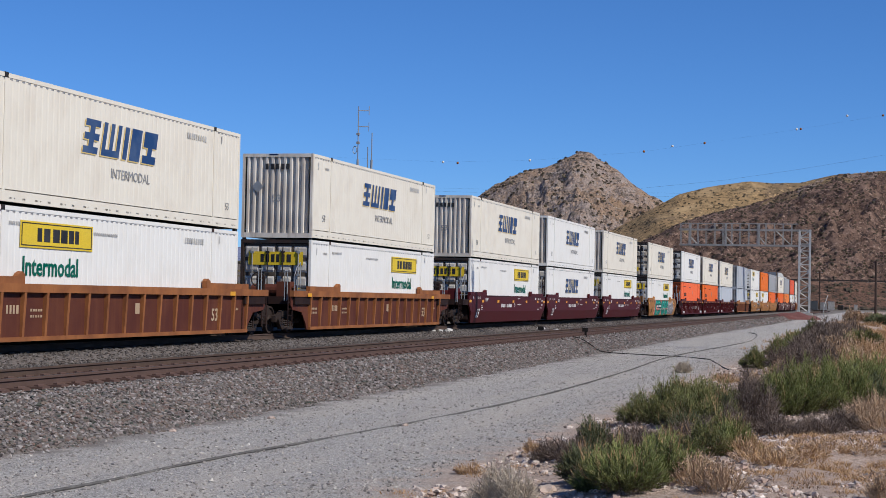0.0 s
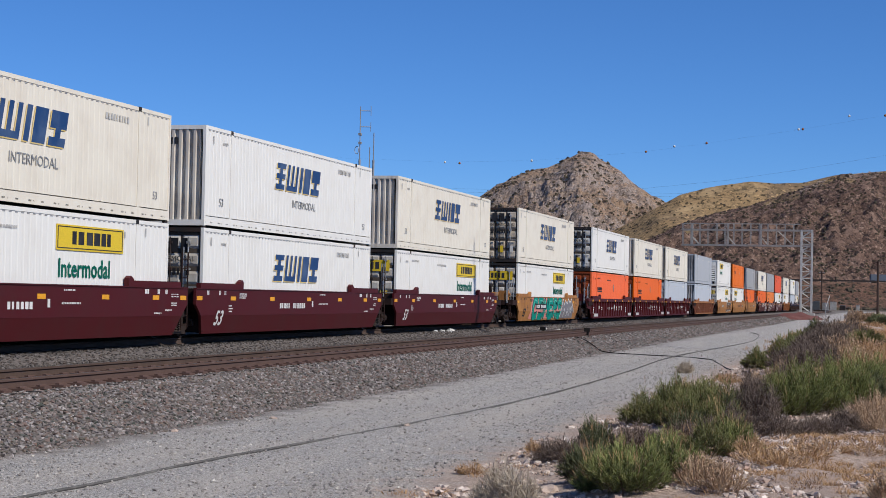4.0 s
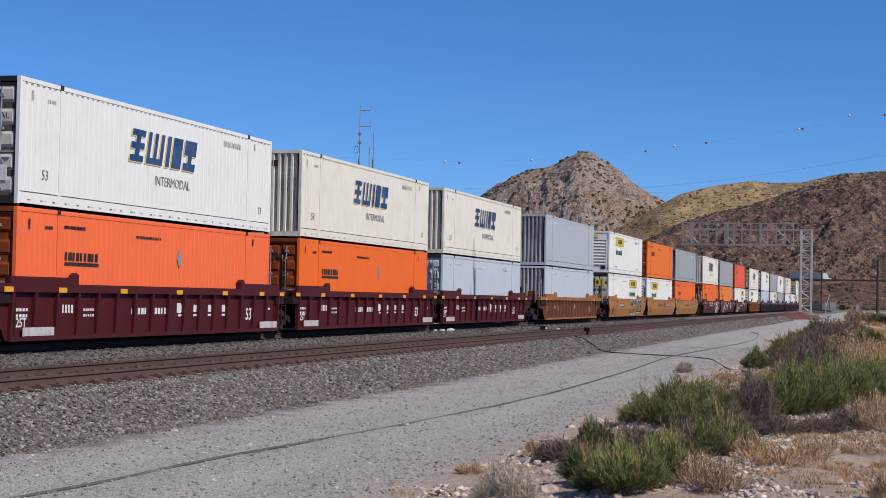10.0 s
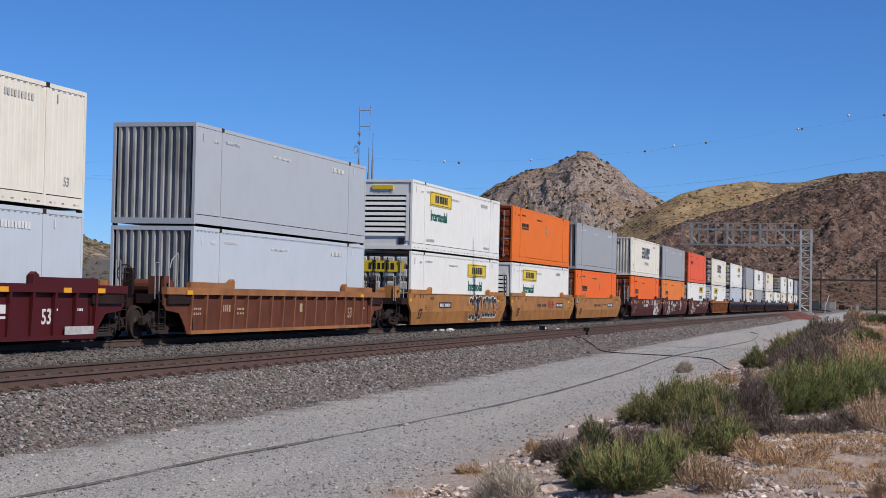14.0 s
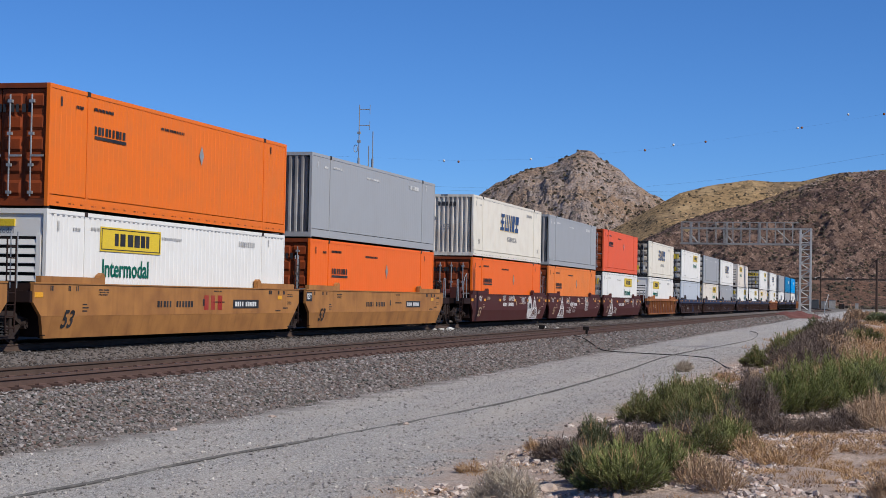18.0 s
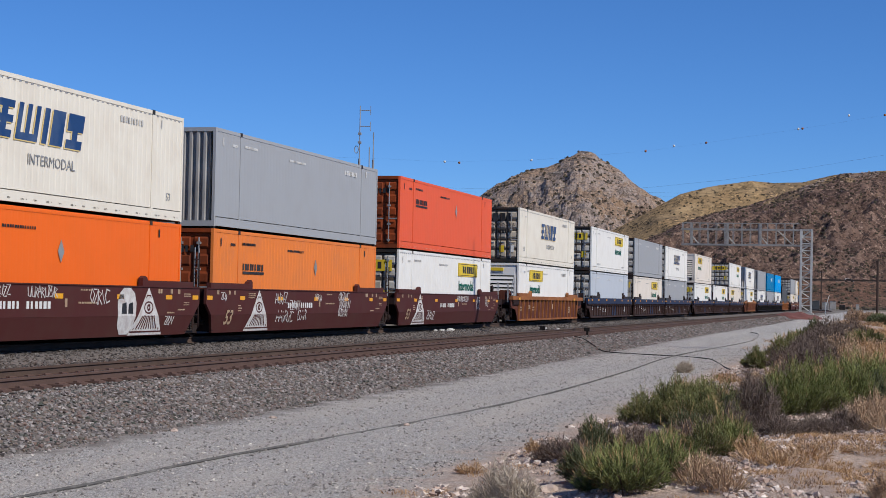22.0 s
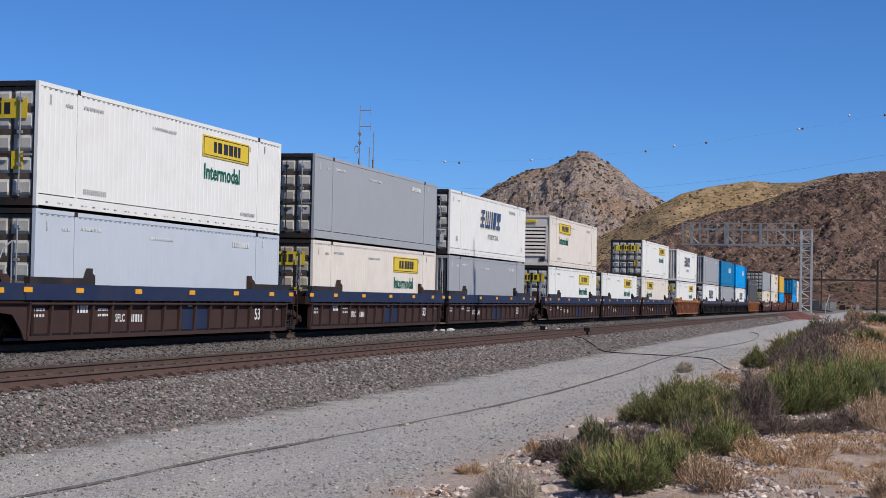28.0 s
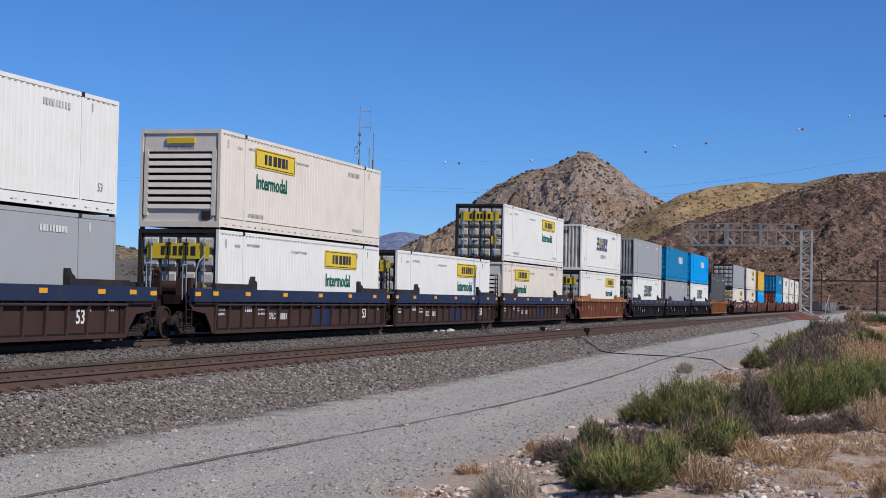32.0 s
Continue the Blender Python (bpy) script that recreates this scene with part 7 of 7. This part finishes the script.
LEAF = {
    "green": islands("fresh_green_leaves", [(0.062, 0.074, 0.022), (0.125, 0.136, 0.042), (0.09, 0.10, 0.03), (0.18, 0.175, 0.065), (0.038, 0.046, 0.018)]),
    "green_tips": islands("yellow_green_tips", [(0.185, 0.215, 0.055), (0.27, 0.275, 0.09), (0.145, 0.18, 0.045), (0.33, 0.31, 0.13)]),
    "olive": islands("olive_green_leaves", [(0.06, 0.068, 0.025), (0.11, 0.115, 0.042), (0.16, 0.135, 0.065), (0.07, 0.085, 0.028)]),
    "olive_tips": islands("olive_yellow_tips", [(0.17, 0.185, 0.055), (0.27, 0.25, 0.10), (0.13, 0.15, 0.045)]),
    "dark": islands("dark_green_leaves", [(0.04, 0.052, 0.023), (0.075, 0.09, 0.038), (0.11, 0.105, 0.055)]),
    "dark_tips": islands("dull_green_tips", [(0.12, 0.135, 0.06), (0.17, 0.165, 0.085), (0.10, 0.115, 0.05)]),
    "twig": islands("dead_grey_brown_twigs", [(0.12, 0.088, 0.068), (0.19, 0.145, 0.115), (0.06, 0.043, 0.034), (0.27, 0.21, 0.165), (0.085, 0.06, 0.048)]),
    "brush": islands("brown_seedy_weeds", [(0.38, 0.25, 0.14), (0.50, 0.35, 0.20), (0.24, 0.15, 0.09), (0.58, 0.44, 0.29), (0.13, 0.085, 0.055)]),
    "dry": islands("dead_brown_weeds", [(0.12, 0.072, 0.045), (0.21, 0.135, 0.085), (0.07, 0.045, 0.03), (0.27, 0.175, 0.105)]),
    "grey": islands("grey_dry_twigs", [(0.40, 0.34, 0.26), (0.52, 0.45, 0.35), (0.30, 0.25, 0.19)]),
    "grass": islands("golden_dry_grass", [(0.46, 0.29, 0.135), (0.34, 0.20, 0.095), (0.54, 0.37, 0.19), (0.25, 0.145, 0.07)]),
}
WORDS = {"green": ("bush", "bright green feathery bush on the stony bank"), "olive": ("bush", "olive green bushy shrub on the bank"), "dark": ("bush", "dark green low shrub on the bank"), "twig": ("dry_shrub", "dead grey-brown twiggy shrub on the bank"), "brush": ("weed_clump", "brown dry weeds with seed heads"), "grey": ("dry_shrub", "pale grey dry tuft on the stony bank"), "grass": ("grass_tuft", "golden dry grass tuft on the bank")}
STEM = material("woody_stem", (0.10, 0.07, 0.05), 0.9)


def unit(v):
    return v / np.maximum(np.linalg.norm(v, axis=1, keepdims=True), 1e-9)


def strips(start, way, length, width, rng, taper=0.25):
    """Thin tapering blades, one quad each. start, way: n x 3; length, width: n."""
    n = len(start)
    across = unit(np.cross(way, rng.normal(size=(n, 3)))) * width[:, None] * 0.5
    end = start + way * length[:, None]
    quad = np.stack([start - across * taper, start + across * taper, start * 0.4 + end * 0.6 + across, end, start * 0.4 + end * 0.6 - across], 1)
    return quad.reshape(-1, 3), (np.arange(n)[:, None] * 5 + np.arange(5)[None]).tolist()


def sprigs(wide, tall, count, rng):
    """Bent shoots fanning out of a wide root: start, two joints and a tip for each."""
    a, q = rng.random(count) * math.tau, np.sqrt(rng.random(count))
    out = np.stack([np.cos(a), np.sin(a)], 1)
    lump = np.array([noise.noise((c * 1.7 * k, s * 1.7 * k, wide * 9 + tall)) for c, s, k in zip(out[:, 0], out[:, 1], q)])
    root = np.concatenate([out * (q * wide * 0.36)[:, None], np.zeros((count, 1))], 1)
    top = tall * (1.02 - 0.62 * q ** 2) * (0.72 + 0.3 * rng.random(count)) * (1 + 0.85 * lump)
    tip = np.concatenate([out * (wide * (0.06 + 0.46 * q))[:, None] + rng.normal(size=(count, 2)) * wide * 0.035, top[:, None]], 1)
    knee = root * 0.45 + tip * 0.55 + np.concatenate([-out * (q * wide * 0.03)[:, None], (top * 0.06)[:, None]], 1)
    return root, knee, tip


def on_shoot(root, knee, tip, t):
    t = t[:, None]
    return root * (1 - t) ** 2 + knee * 2 * t * (1 - t) + tip * t ** 2


def crown(wide, tall, per, length, width, lo, hi, rng, count, rise=0.6):
    """Narrow leaves along the shoots between lo and hi of their length."""
    root, knee, tip = sprigs(wide, tall, count, rng)
    k = np.repeat(np.arange(count), per)
    t = lo + (hi - lo) * rng.random(len(k))
    at = on_shoot(root[k], knee[k], tip[k], t)
    way = unit(unit(tip[k] - knee[k]) * rise + rng.normal(size=(len(k), 3)) * 0.42 + np.array([0, 0, 0.15]))
    return strips(at, way, length * (0.5 + rng.random(len(k))), width * (0.7 + 0.6 * rng.random(len(k))), rng)


def shrub(kind, x, y, wide, tall, seed):
    rng = np.random.default_rng(seed)
    name, label = WORDS[kind]
    root = thing(name, label, "plant", (x, y, ground_z(x, y) - 0.02), group={"grass": "dry grass tufts", "brush": "brown weed clumps", "twig": "dry shrubs", "grey": "dry shrubs"}.get(kind, "green bushes"))
    far = max(1.0, y / 24)
    size = max(0.12, wide * tall)

    def piece(what, geo, key):
        ob = part(what, raw_mesh(what, *geo, LEAF[key]), None, root)
        if what == "seed_fluff":
            tagged(ob, kind="stuff")

    if kind in ("twig", "grey"):
        n = int(min(330, 80 + 420 * size) / far ** 0.5)
        a, b, c = sprigs(wide, tall, n, rng)
        runs = [strips(on_shoot(a, b, c, np.full(n, t0)), unit(on_shoot(a, b, c, np.full(n, t1)) - on_shoot(a, b, c, np.full(n, t0))), np.linalg.norm(on_shoot(a, b, c, np.full(n, t1)) - on_shoot(a, b, c, np.full(n, t0)), axis=1), np.full(n, 0.007 * far), rng, 0.9) for t0, t1 in ((0, 0.4), (0.4, 0.75), (0.75, 1.0))]
        verts, faces = [], []
        for v, f in runs:
            faces += (np.array(f) + sum(len(q) for q in verts)).tolist()
            verts.append(v)
        piece("branch_frame", (np.concatenate(verts), faces), kind)
        piece("twig_crown", crown(wide, tall, 16, 0.10 * far ** 0.7, 0.0048 * far, 0.3, 1.0, rng, n, 0.35), kind)
    elif kind in ("brush", "grass"):
        n = int(min(300, 50 + 420 * size) / far ** 0.5)
        piece("blade_crown", crown(wide, tall * 0.9, 4, tall * 0.55, 0.0055 * far, 0.0, 0.6, rng, n, 1.6), kind)
        piece("seed_fluff", crown(wide, tall, 4 if kind == "grass" else 9, 0.028 * far, 0.010 * far, 0.75, 1.05, rng, n, 0.3), "brush")
    else:
        n = int(min(560, 190 + 620 * size) / far ** 0.4)
        piece("leaf_crown", crown(wide, tall * 0.93, 26, 0.05 * far ** 0.8, 0.0062 * far, 0.12, 0.92, rng, n), kind)
        piece("tip_crown", crown(wide, tall, 9, 0.055 * far ** 0.8, 0.0055 * far, 0.7, 1.03, rng, n, 1.2), kind + "_tips")
        piece("dry_stalk_crown", crown(wide * 0.9, tall * 1.12, 3, 0.13, 0.0038 * far, 0.62, 1.05, rng, n // 10, 2.2), "grass")
        piece("dead_growth", crown(wide * 0.95, tall * 0.75, 5, 0.12, 0.0045 * far, 0.05, 0.7, rng, n // 3, 0.9), "twig")
    if kind in ("green", "olive", "dark", "twig"):
        a, b, c = sprigs(wide, tall * 0.85, 5, rng)
        for p, q, r in zip(a, b, c):
            bm = bmesh.new()
            tube(bm, (p, q, r), 0.005 * far, 4)
            part("stem", bm, STEM, root)


PLANTS = [("green", -2.40, 15.95, 0.68, 0.43), ("green", -2.72, 16.2, 0.42, 0.33), ("green", -2.15, 16.45, 0.46, 0.38), ("dark", -3.06, 17.5, 0.52, 0.32), ("dark", -2.85, 17.0, 0.40, 0.30), ("green", -2.62, 17.6, 0.55, 0.34), ("green", -2.2, 17.6, 0.5, 0.30),
          ("dark", -3.53, 21.0, 0.52, 0.42), ("dark", -3.35, 19.6, 0.4, 0.3), ("twig", -3.15, 21.1, 0.60, 0.36), ("twig", -4.03, 20.5, 0.44, 0.24), ("twig", -3.75, 20.3, 0.4, 0.26),
          ("green", -2.48, 20.3, 0.66, 0.30), ("olive", -2.13, 20.5, 0.58, 0.36), ("green", -1.81, 21.0, 0.54, 0.36), ("green", -2.3, 19.2, 0.6, 0.3), ("olive", -1.95, 21.5, 0.55, 0.38),
          ("olive", -3.70, 27.0, 0.92, 0.44), ("olive", -3.45, 27.4, 0.8, 0.52), ("olive", -3.18, 27.6, 0.92, 0.64), ("olive", -3.05, 29.6, 1.08, 0.70), ("olive", -2.71, 28.7, 0.72, 0.52), ("olive", -2.8, 27.2, 0.8, 0.5), ("dark", -2.55, 27.6, 0.5, 0.45),
          ("twig", -2.2, 25.3, 0.6, 0.36), ("olive", -2.55, 26.2, 0.7, 0.46), ("olive", -3.0, 26.3, 0.8, 0.48), ("twig", -2.05, 27.0, 0.72, 0.74), ("twig", -3.09, 22.0, 0.62, 0.28), ("twig", -2.60, 22.8, 0.64, 0.28), ("twig", -2.25, 23.4, 0.7, 0.3), ("dark", -2.75, 23.9, 0.55, 0.34),
          ("green", -1.75, 28.3, 0.80, 0.64), ("green", -1.45, 28.6, 0.8, 0.72), ("green", -1.16, 29.0, 0.90, 0.78), ("green", -0.66, 29.9, 0.76, 0.70), ("green", -0.92, 30.4, 0.8, 0.76), ("dark", -1.98, 28.2, 0.44, 0.48), ("dark", -0.46, 32.2, 0.95, 0.56), ("dark", -0.35, 31.0, 0.5, 0.46), ("green", -0.18, 36.0, 1.0, 0.66), ("green", -0.45, 33.5, 0.9, 0.7),
          ("twig", -1.5, 24.6, 0.62, 0.28), ("twig", -0.95, 24.9, 0.66, 0.26), ("twig", -1.7, 25.4, 0.6, 0.28), ("twig", -0.6, 25.7, 0.55, 0.28), ("brush", -0.31, 26.3, 0.70, 0.48), ("brush", -0.2, 27.6, 0.6, 0.5), ("brush", -0.05, 25.2, 0.6, 0.42),
          ("twig", -2.16, 40.9, 1.26, 0.68), ("twig", -1.75, 42.0, 1.1, 0.66), ("twig", -2.04, 45.6, 1.10, 0.78), ("twig", -1.75, 54.4, 1.30, 0.84), ("twig", -1.46, 60.0, 1.24, 0.70), ("twig", -1.9, 50.0, 1.1, 0.7), ("twig", -1.1, 57.0, 1.1, 0.7),
          ("olive", -3.12, 42.8, 0.85, 0.44), ("olive", -2.86, 48.8, 0.96, 0.46), ("olive", -2.59, 54.8, 0.95, 0.42), ("olive", -2.72, 51.5, 0.9, 0.42), ("dark", -2.35, 58.0, 0.9, 0.5), ("brush", -2.37, 33.0, 0.70, 0.50), ("brush", -2.1, 35.5, 0.8, 0.5), ("twig", -1.85, 33.5, 0.9, 0.5), ("twig", -2.2, 30.8, 0.7, 0.5),
          ("grass", -0.92, 44.0, 1.3, 0.72), ("grass", -0.5, 42.0, 1.2, 0.7), ("brush", -1.3, 46.5, 1.2, 0.6), ("grass", -0.3, 48.0, 1.4, 0.8), ("olive", -0.8, 52.0, 1.1, 0.55), ("dark", -0.5, 80.0, 1.0, 0.34), ("olive", -0.3, 86.0, 1.2, 0.36), ("brush", -1.67, 96.0, 1.4, 0.65), ("olive", -2.6, 205, 2.4, 0.45), ("dark", -1.2, 190, 2.4, 0.5),
          ("grey", -5.72, 48.6, 0.36, 0.24), ("grey", -3.62, 15.75, 0.40, 0.42), ("grey", -3.38, 15.6, 0.34, 0.34), ("grass", -4.32, 36.4, 0.36, 0.44), ("grass", -4.0, 34.5, 0.36, 0.38), ("grass", -4.45, 21.5, 0.2, 0.24), ("grass", -4.75, 19.3, 0.3, 0.22), ("grass", -3.9, 41.5, 0.5, 0.3), ("grass", -3.5, 39.5, 0.5, 0.3),
          ("brush", -1.78, 16.2, 0.36, 0.30), ("brush", -1.48, 15.9, 0.34, 0.30), ("brush", -1.85, 17.4, 0.36, 0.28), ("grass", -1.45, 19.9, 0.5, 0.36), ("grass", -1.15, 19.6, 0.5, 0.32), ("grass", -1.65, 20.5, 0.4, 0.40), ("grass", -0.70, 21.3, 0.5, 0.26), ("grass", -0.95, 20.6, 0.5, 0.28), ("grass", -0.3, 21.6, 0.5, 0.26), ("brush", -0.02, 16.2, 0.26, 0.3)]
for i, (kind, x, y, w, h) in enumerate(PLANTS):
    shrub(kind, x, y, w * 1.12, h * (0.7 if kind == "grass" else 1.0), 100 + i)


def grass_field():
    """Dry grass over the bank, in drifts."""
    rng = random.Random(31)
    for x0, x1, y0, y1, n, tall, key in ((-2.0, 0.7, 18.6, 25.0, 800, 0.13, "grass"), (-1.7, 0.8, 33.0, 72.0, 1700, 0.45, "grass"), (-2.4, 0.5, 14.8, 18.5, 70, 0.12, "dry"), (-1.9, 0.5, 15.0, 19.0, 150, 0.11, "grass"), (-3.2, -1.5, 40, 80, 260, 0.35, "grass"), (-5.2, -3.8, 16, 21, 60, 0.1, "grass"), (-2.5, 0.5, 22, 30, 190, 0.16, "dry"), (-6, 2, 72, 130, 300, 0.5, "grass"), (-4.6, -3.0, 26, 45, 70, 0.16, "grass")):
        verts, faces = [], []
        for _ in range(n):
            x, y = x0 + (x1 - x0) * rng.random(), y0 + (y1 - y0) * rng.random()
            if wobble(x, y, 1.1, 33) < -0.12:
                continue
            far = 1 + max(0, y - 25) / 40
            tuft(verts, faces, x, y, ground_z(x, y), 20, 0.15 * far, 0.8 * tall * (0.4 + 0.8 * rng.random()), 0.0055 * far, rng, 1.1)
        spill("dry_grass", "golden dry grass over the stony bank" if key == "grass" else "brown dead weeds among the stones", "grass", verts, faces, LEAF[key])


grass_field()


# ---- hoses, mound, track furniture ----
def hose(name, pts, r, mat, label):
    root = tagged(new(name), label, "cable", group="cables on the ground")
    P = [Vector(p) for p in pts]
    fine = []
    for i in range(len(P) - 1):
        p0, p1, p2, p3 = P[max(0, i - 1)], P[i], P[i + 1], P[min(len(P) - 1, i + 2)]
        for k in range(10):
            t = k / 10
            q = 0.5 * ((2 * p1) + (p2 - p0) * t + (2 * p0 - 5 * p1 + 4 * p2 - p3) * t * t + (3 * p1 - p0 - 3 * p2 + p3) * t ** 3)
            fine.append(q)
    fine.append(P[-1])
    bm = bmesh.new()
    tube(bm, fine, r, 6)
    part("run", bm, mat, root)


def on_ground(pts, up=0.02):
    return [(x, y, max(ground_z(x, y), float(bed_top(x)) + 0.05 if x < -10.3 else -9) + up) for x, y in pts]


# the long run along the road stands for an overhead wire's shadow
SHADOW_LINE_MAT = material("wire_shadow_black", (0.10, 0.095, 0.09), 0.9, dirt=(0.22, 0.205, 0.19), dirt_amount=0.4, dirt_scale=6)
hose("cable", on_ground([(-8.6, 9.0), (-8.45, 13.0), (-8.3, 15.26), (-8.18, 16.91), (-8.03, 19.78), (-7.57, 26.2), (-7.17, 35.37), (-7.3, 48.0), (-7.61, 60.89), (-7.1, 77.2), (-6.91, 87.61), (-7.3, 97), (-7.9, 105.0), (-8.9, 112.0)], 0.012), 0.019, SHADOW_LINE_MAT, "dark line along the gravel road standing for a wire's shadow")
hose("cable", on_ground([(-12.05, 65.6), (-11.6, 65.0), (-11.1, 64.4), (-10.6, 63.8), (-9.4, 63.1), (-7.75, 62.04), (-6.3, 60.2), (-5.7, 57.5), (-4.9, 52.5), (-4.3, 49.0), (-3.6, 44.5)], 0.012), 0.02, M["black"], "black cable crossing the gravel road to the track")


def mound():
    bm = bmesh.new()
    bmesh.ops.create_grid(bm, x_segments=26, y_segments=26, size=1)
    for v in bm.verts:
        d = v.co.x ** 2 + v.co.y ** 2
        h = max(0.0, 1 - d) ** 0.8 * 0.85 * (1 + 0.3 * noise.noise(v.co * 3))
        v.co = Vector((v.co.x * 3.4, v.co.y * 9.0, h - 0.06))
    solid("dirt_mound", bm, material("red_earth", (0.15, 0.062, 0.052), 0.95, dirt=(0.21, 0.115, 0.095), dirt_amount=0.4, bump=0.8, bump_scale=6), "low mound of dark red earth by the bridge", "mound", at=(-11.0, 205, -0.5), smooth=True)


mound()


def marker_post(x, y, z):
    root = thing("rail_marker", "small dark marker fixed beside the rail", "marker", (x, y, z), group="rail markers")
    bm = bmesh.new()
    bar(bm, (0, 0, -0.2), (0, 0, 0.22), 0.05, 6)
    part("post", bm, M["black"], root)
    bm = bmesh.new()
    box(bm, -0.14, 0.1, -0.06, 0.06, 0.2, 0.36)
    part("cap", bm, M["black"], root)


for x, y in ((NEAR + 1.02, 69.6), (NEAR - 1.05, 70.5)):
    marker_post(x, y, -0.2)


def tall_pole():
    """A tall pole on the bank whose shadow falls across the train."""
    x, y = 1.0, 69.6
    low = ground_z(x, y)
    root = thing("antenna_pole", "tall wooden pole with whip antennas on the bank", "pole", (x, y, low))
    bm = bmesh.new()
    bar(bm, (0, 0, -0.5), (0.1, 0.1, 23.2 - low), 0.17, 12)
    part("pole", bm, M["pole_wood"], root)
    for dy, lo, hi, r in ((-0.3, 22.7, 24.7, 0.055), (-0.75, 21.2, 22.4, 0.05)):
        bm = bmesh.new()
        bar(bm, (0.1, 0.1 + dy, lo - low), (0.1, 0.1 + dy, hi - low), r, 6)
        part("whip", bm, M["steel_dark"], root)
        bm = bmesh.new()
        bar(bm, (0.1, 0.1, lo + 0.1 - low), (0.1, 0.1 + dy, lo + 0.1 - low), 0.03, 6)
        part("bracket", bm, M["steel_dark"], root)


tall_pole()


def build_ties():
    near = tagged(new("track_ties"), "weathered ties and clips of the empty track", "track", kind="structure")

    def tie(bm):
        box(bm, -1.3, 1.3, -0.115, 0.115, -0.17, 0.0)

    def clip(bm):
        box(bm, -0.1, 0.2, -0.12, 0.12, 0.0, 0.035)
        box(bm, 0.03, 0.085, -0.075, 0.075, 0.02, 0.06)
        bar(bm, (0.09, -0.08, 0.05), (0.12, 0.08, 0.045), 0.018, 5)
    for k in range(300):
        y = 14 + k * 0.6
        part("tie", shared("tie", M["tie"], tie, "tie"), None, near, at=(NEAR, y, -0.172))
        for off in (-0.67, 0.84) if k < 150 else (0.84,):
            part("rail_clip", shared("clip", M["rail_clip"], clip, "rail_clip"), None, near, at=(NEAR + off, y, -0.172))
    verts, faces = [], []
    cube = [(a, b, c) for a in (-1.3, 1.3) for b in (-0.115, 0.115) for c in (-0.17, 0.0)]
    quads = ((0, 1, 3, 2), (4, 6, 7, 5), (0, 4, 5, 1), (2, 3, 7, 6), (0, 2, 6, 4), (1, 5, 7, 3))
    spots = [(s, 0.0) for s in np.arange(-120, 420, 0.6)] + [(s, OFF) for s in list(np.arange(-60, 14, 0.6)) + list(np.arange(194, 420, 0.6))]
    for s, off in spots:
        x, y, th = along(float(s), off)
        k = len(verts)
        verts += [(x + a * math.cos(th) - b * math.sin(th), y + a * math.sin(th) + b * math.cos(th), c - 0.172) for a, b, c in cube]
        faces += [tuple(k + i for i in q) for q in quads]
    spill("far_ties", "weathered wooden ties under the rails", "track", verts, faces, M["tie"])


build_ties()


# ---- what moves ----
SPEED, SLOWING, WHEEL_R = 12.76, 0.0046, 0.457


def travelled(t):
    return SPEED * t - SLOWING * t * t


def motions():
    for ob, mid, z in RIDERS:
        rows = []
        for t in range(0, 33):
            x, y, th = along(mid - travelled(t))
            rows.append((t, pose(x, y, z, 0, 0, math.degrees(th))))
        walk(ob, rows)
    for ob, lat, speed, lane in TRAFFIC:
        rows = []
        for t in (0, 8, 16, 24, 32):
            q = AXIS * lane + ACROSS * (lat + speed * t)
            rows.append((t, pose(q.x, q.y, ROAD_Z, 0, 0, math.degrees(YAW))))
        walk(ob, rows)
    rolling = [(k / FPS, pose(0, 0, 0, math.degrees(travelled(k / FPS) / WHEEL_R), 0, 0)) for k in range(0, 32 * FPS + 1)]
    first = WHEELS[0]
    walk(first, rolling)
    turn = first.animation_data.action
    for ws in WHEELS[1:]:
        ws.rotation_mode = "QUATERNION"
        ws.animation_data_create()
        ws.animation_data.action = turn
        ws.animation_data.action_slot = turn.slots[0]


motions()
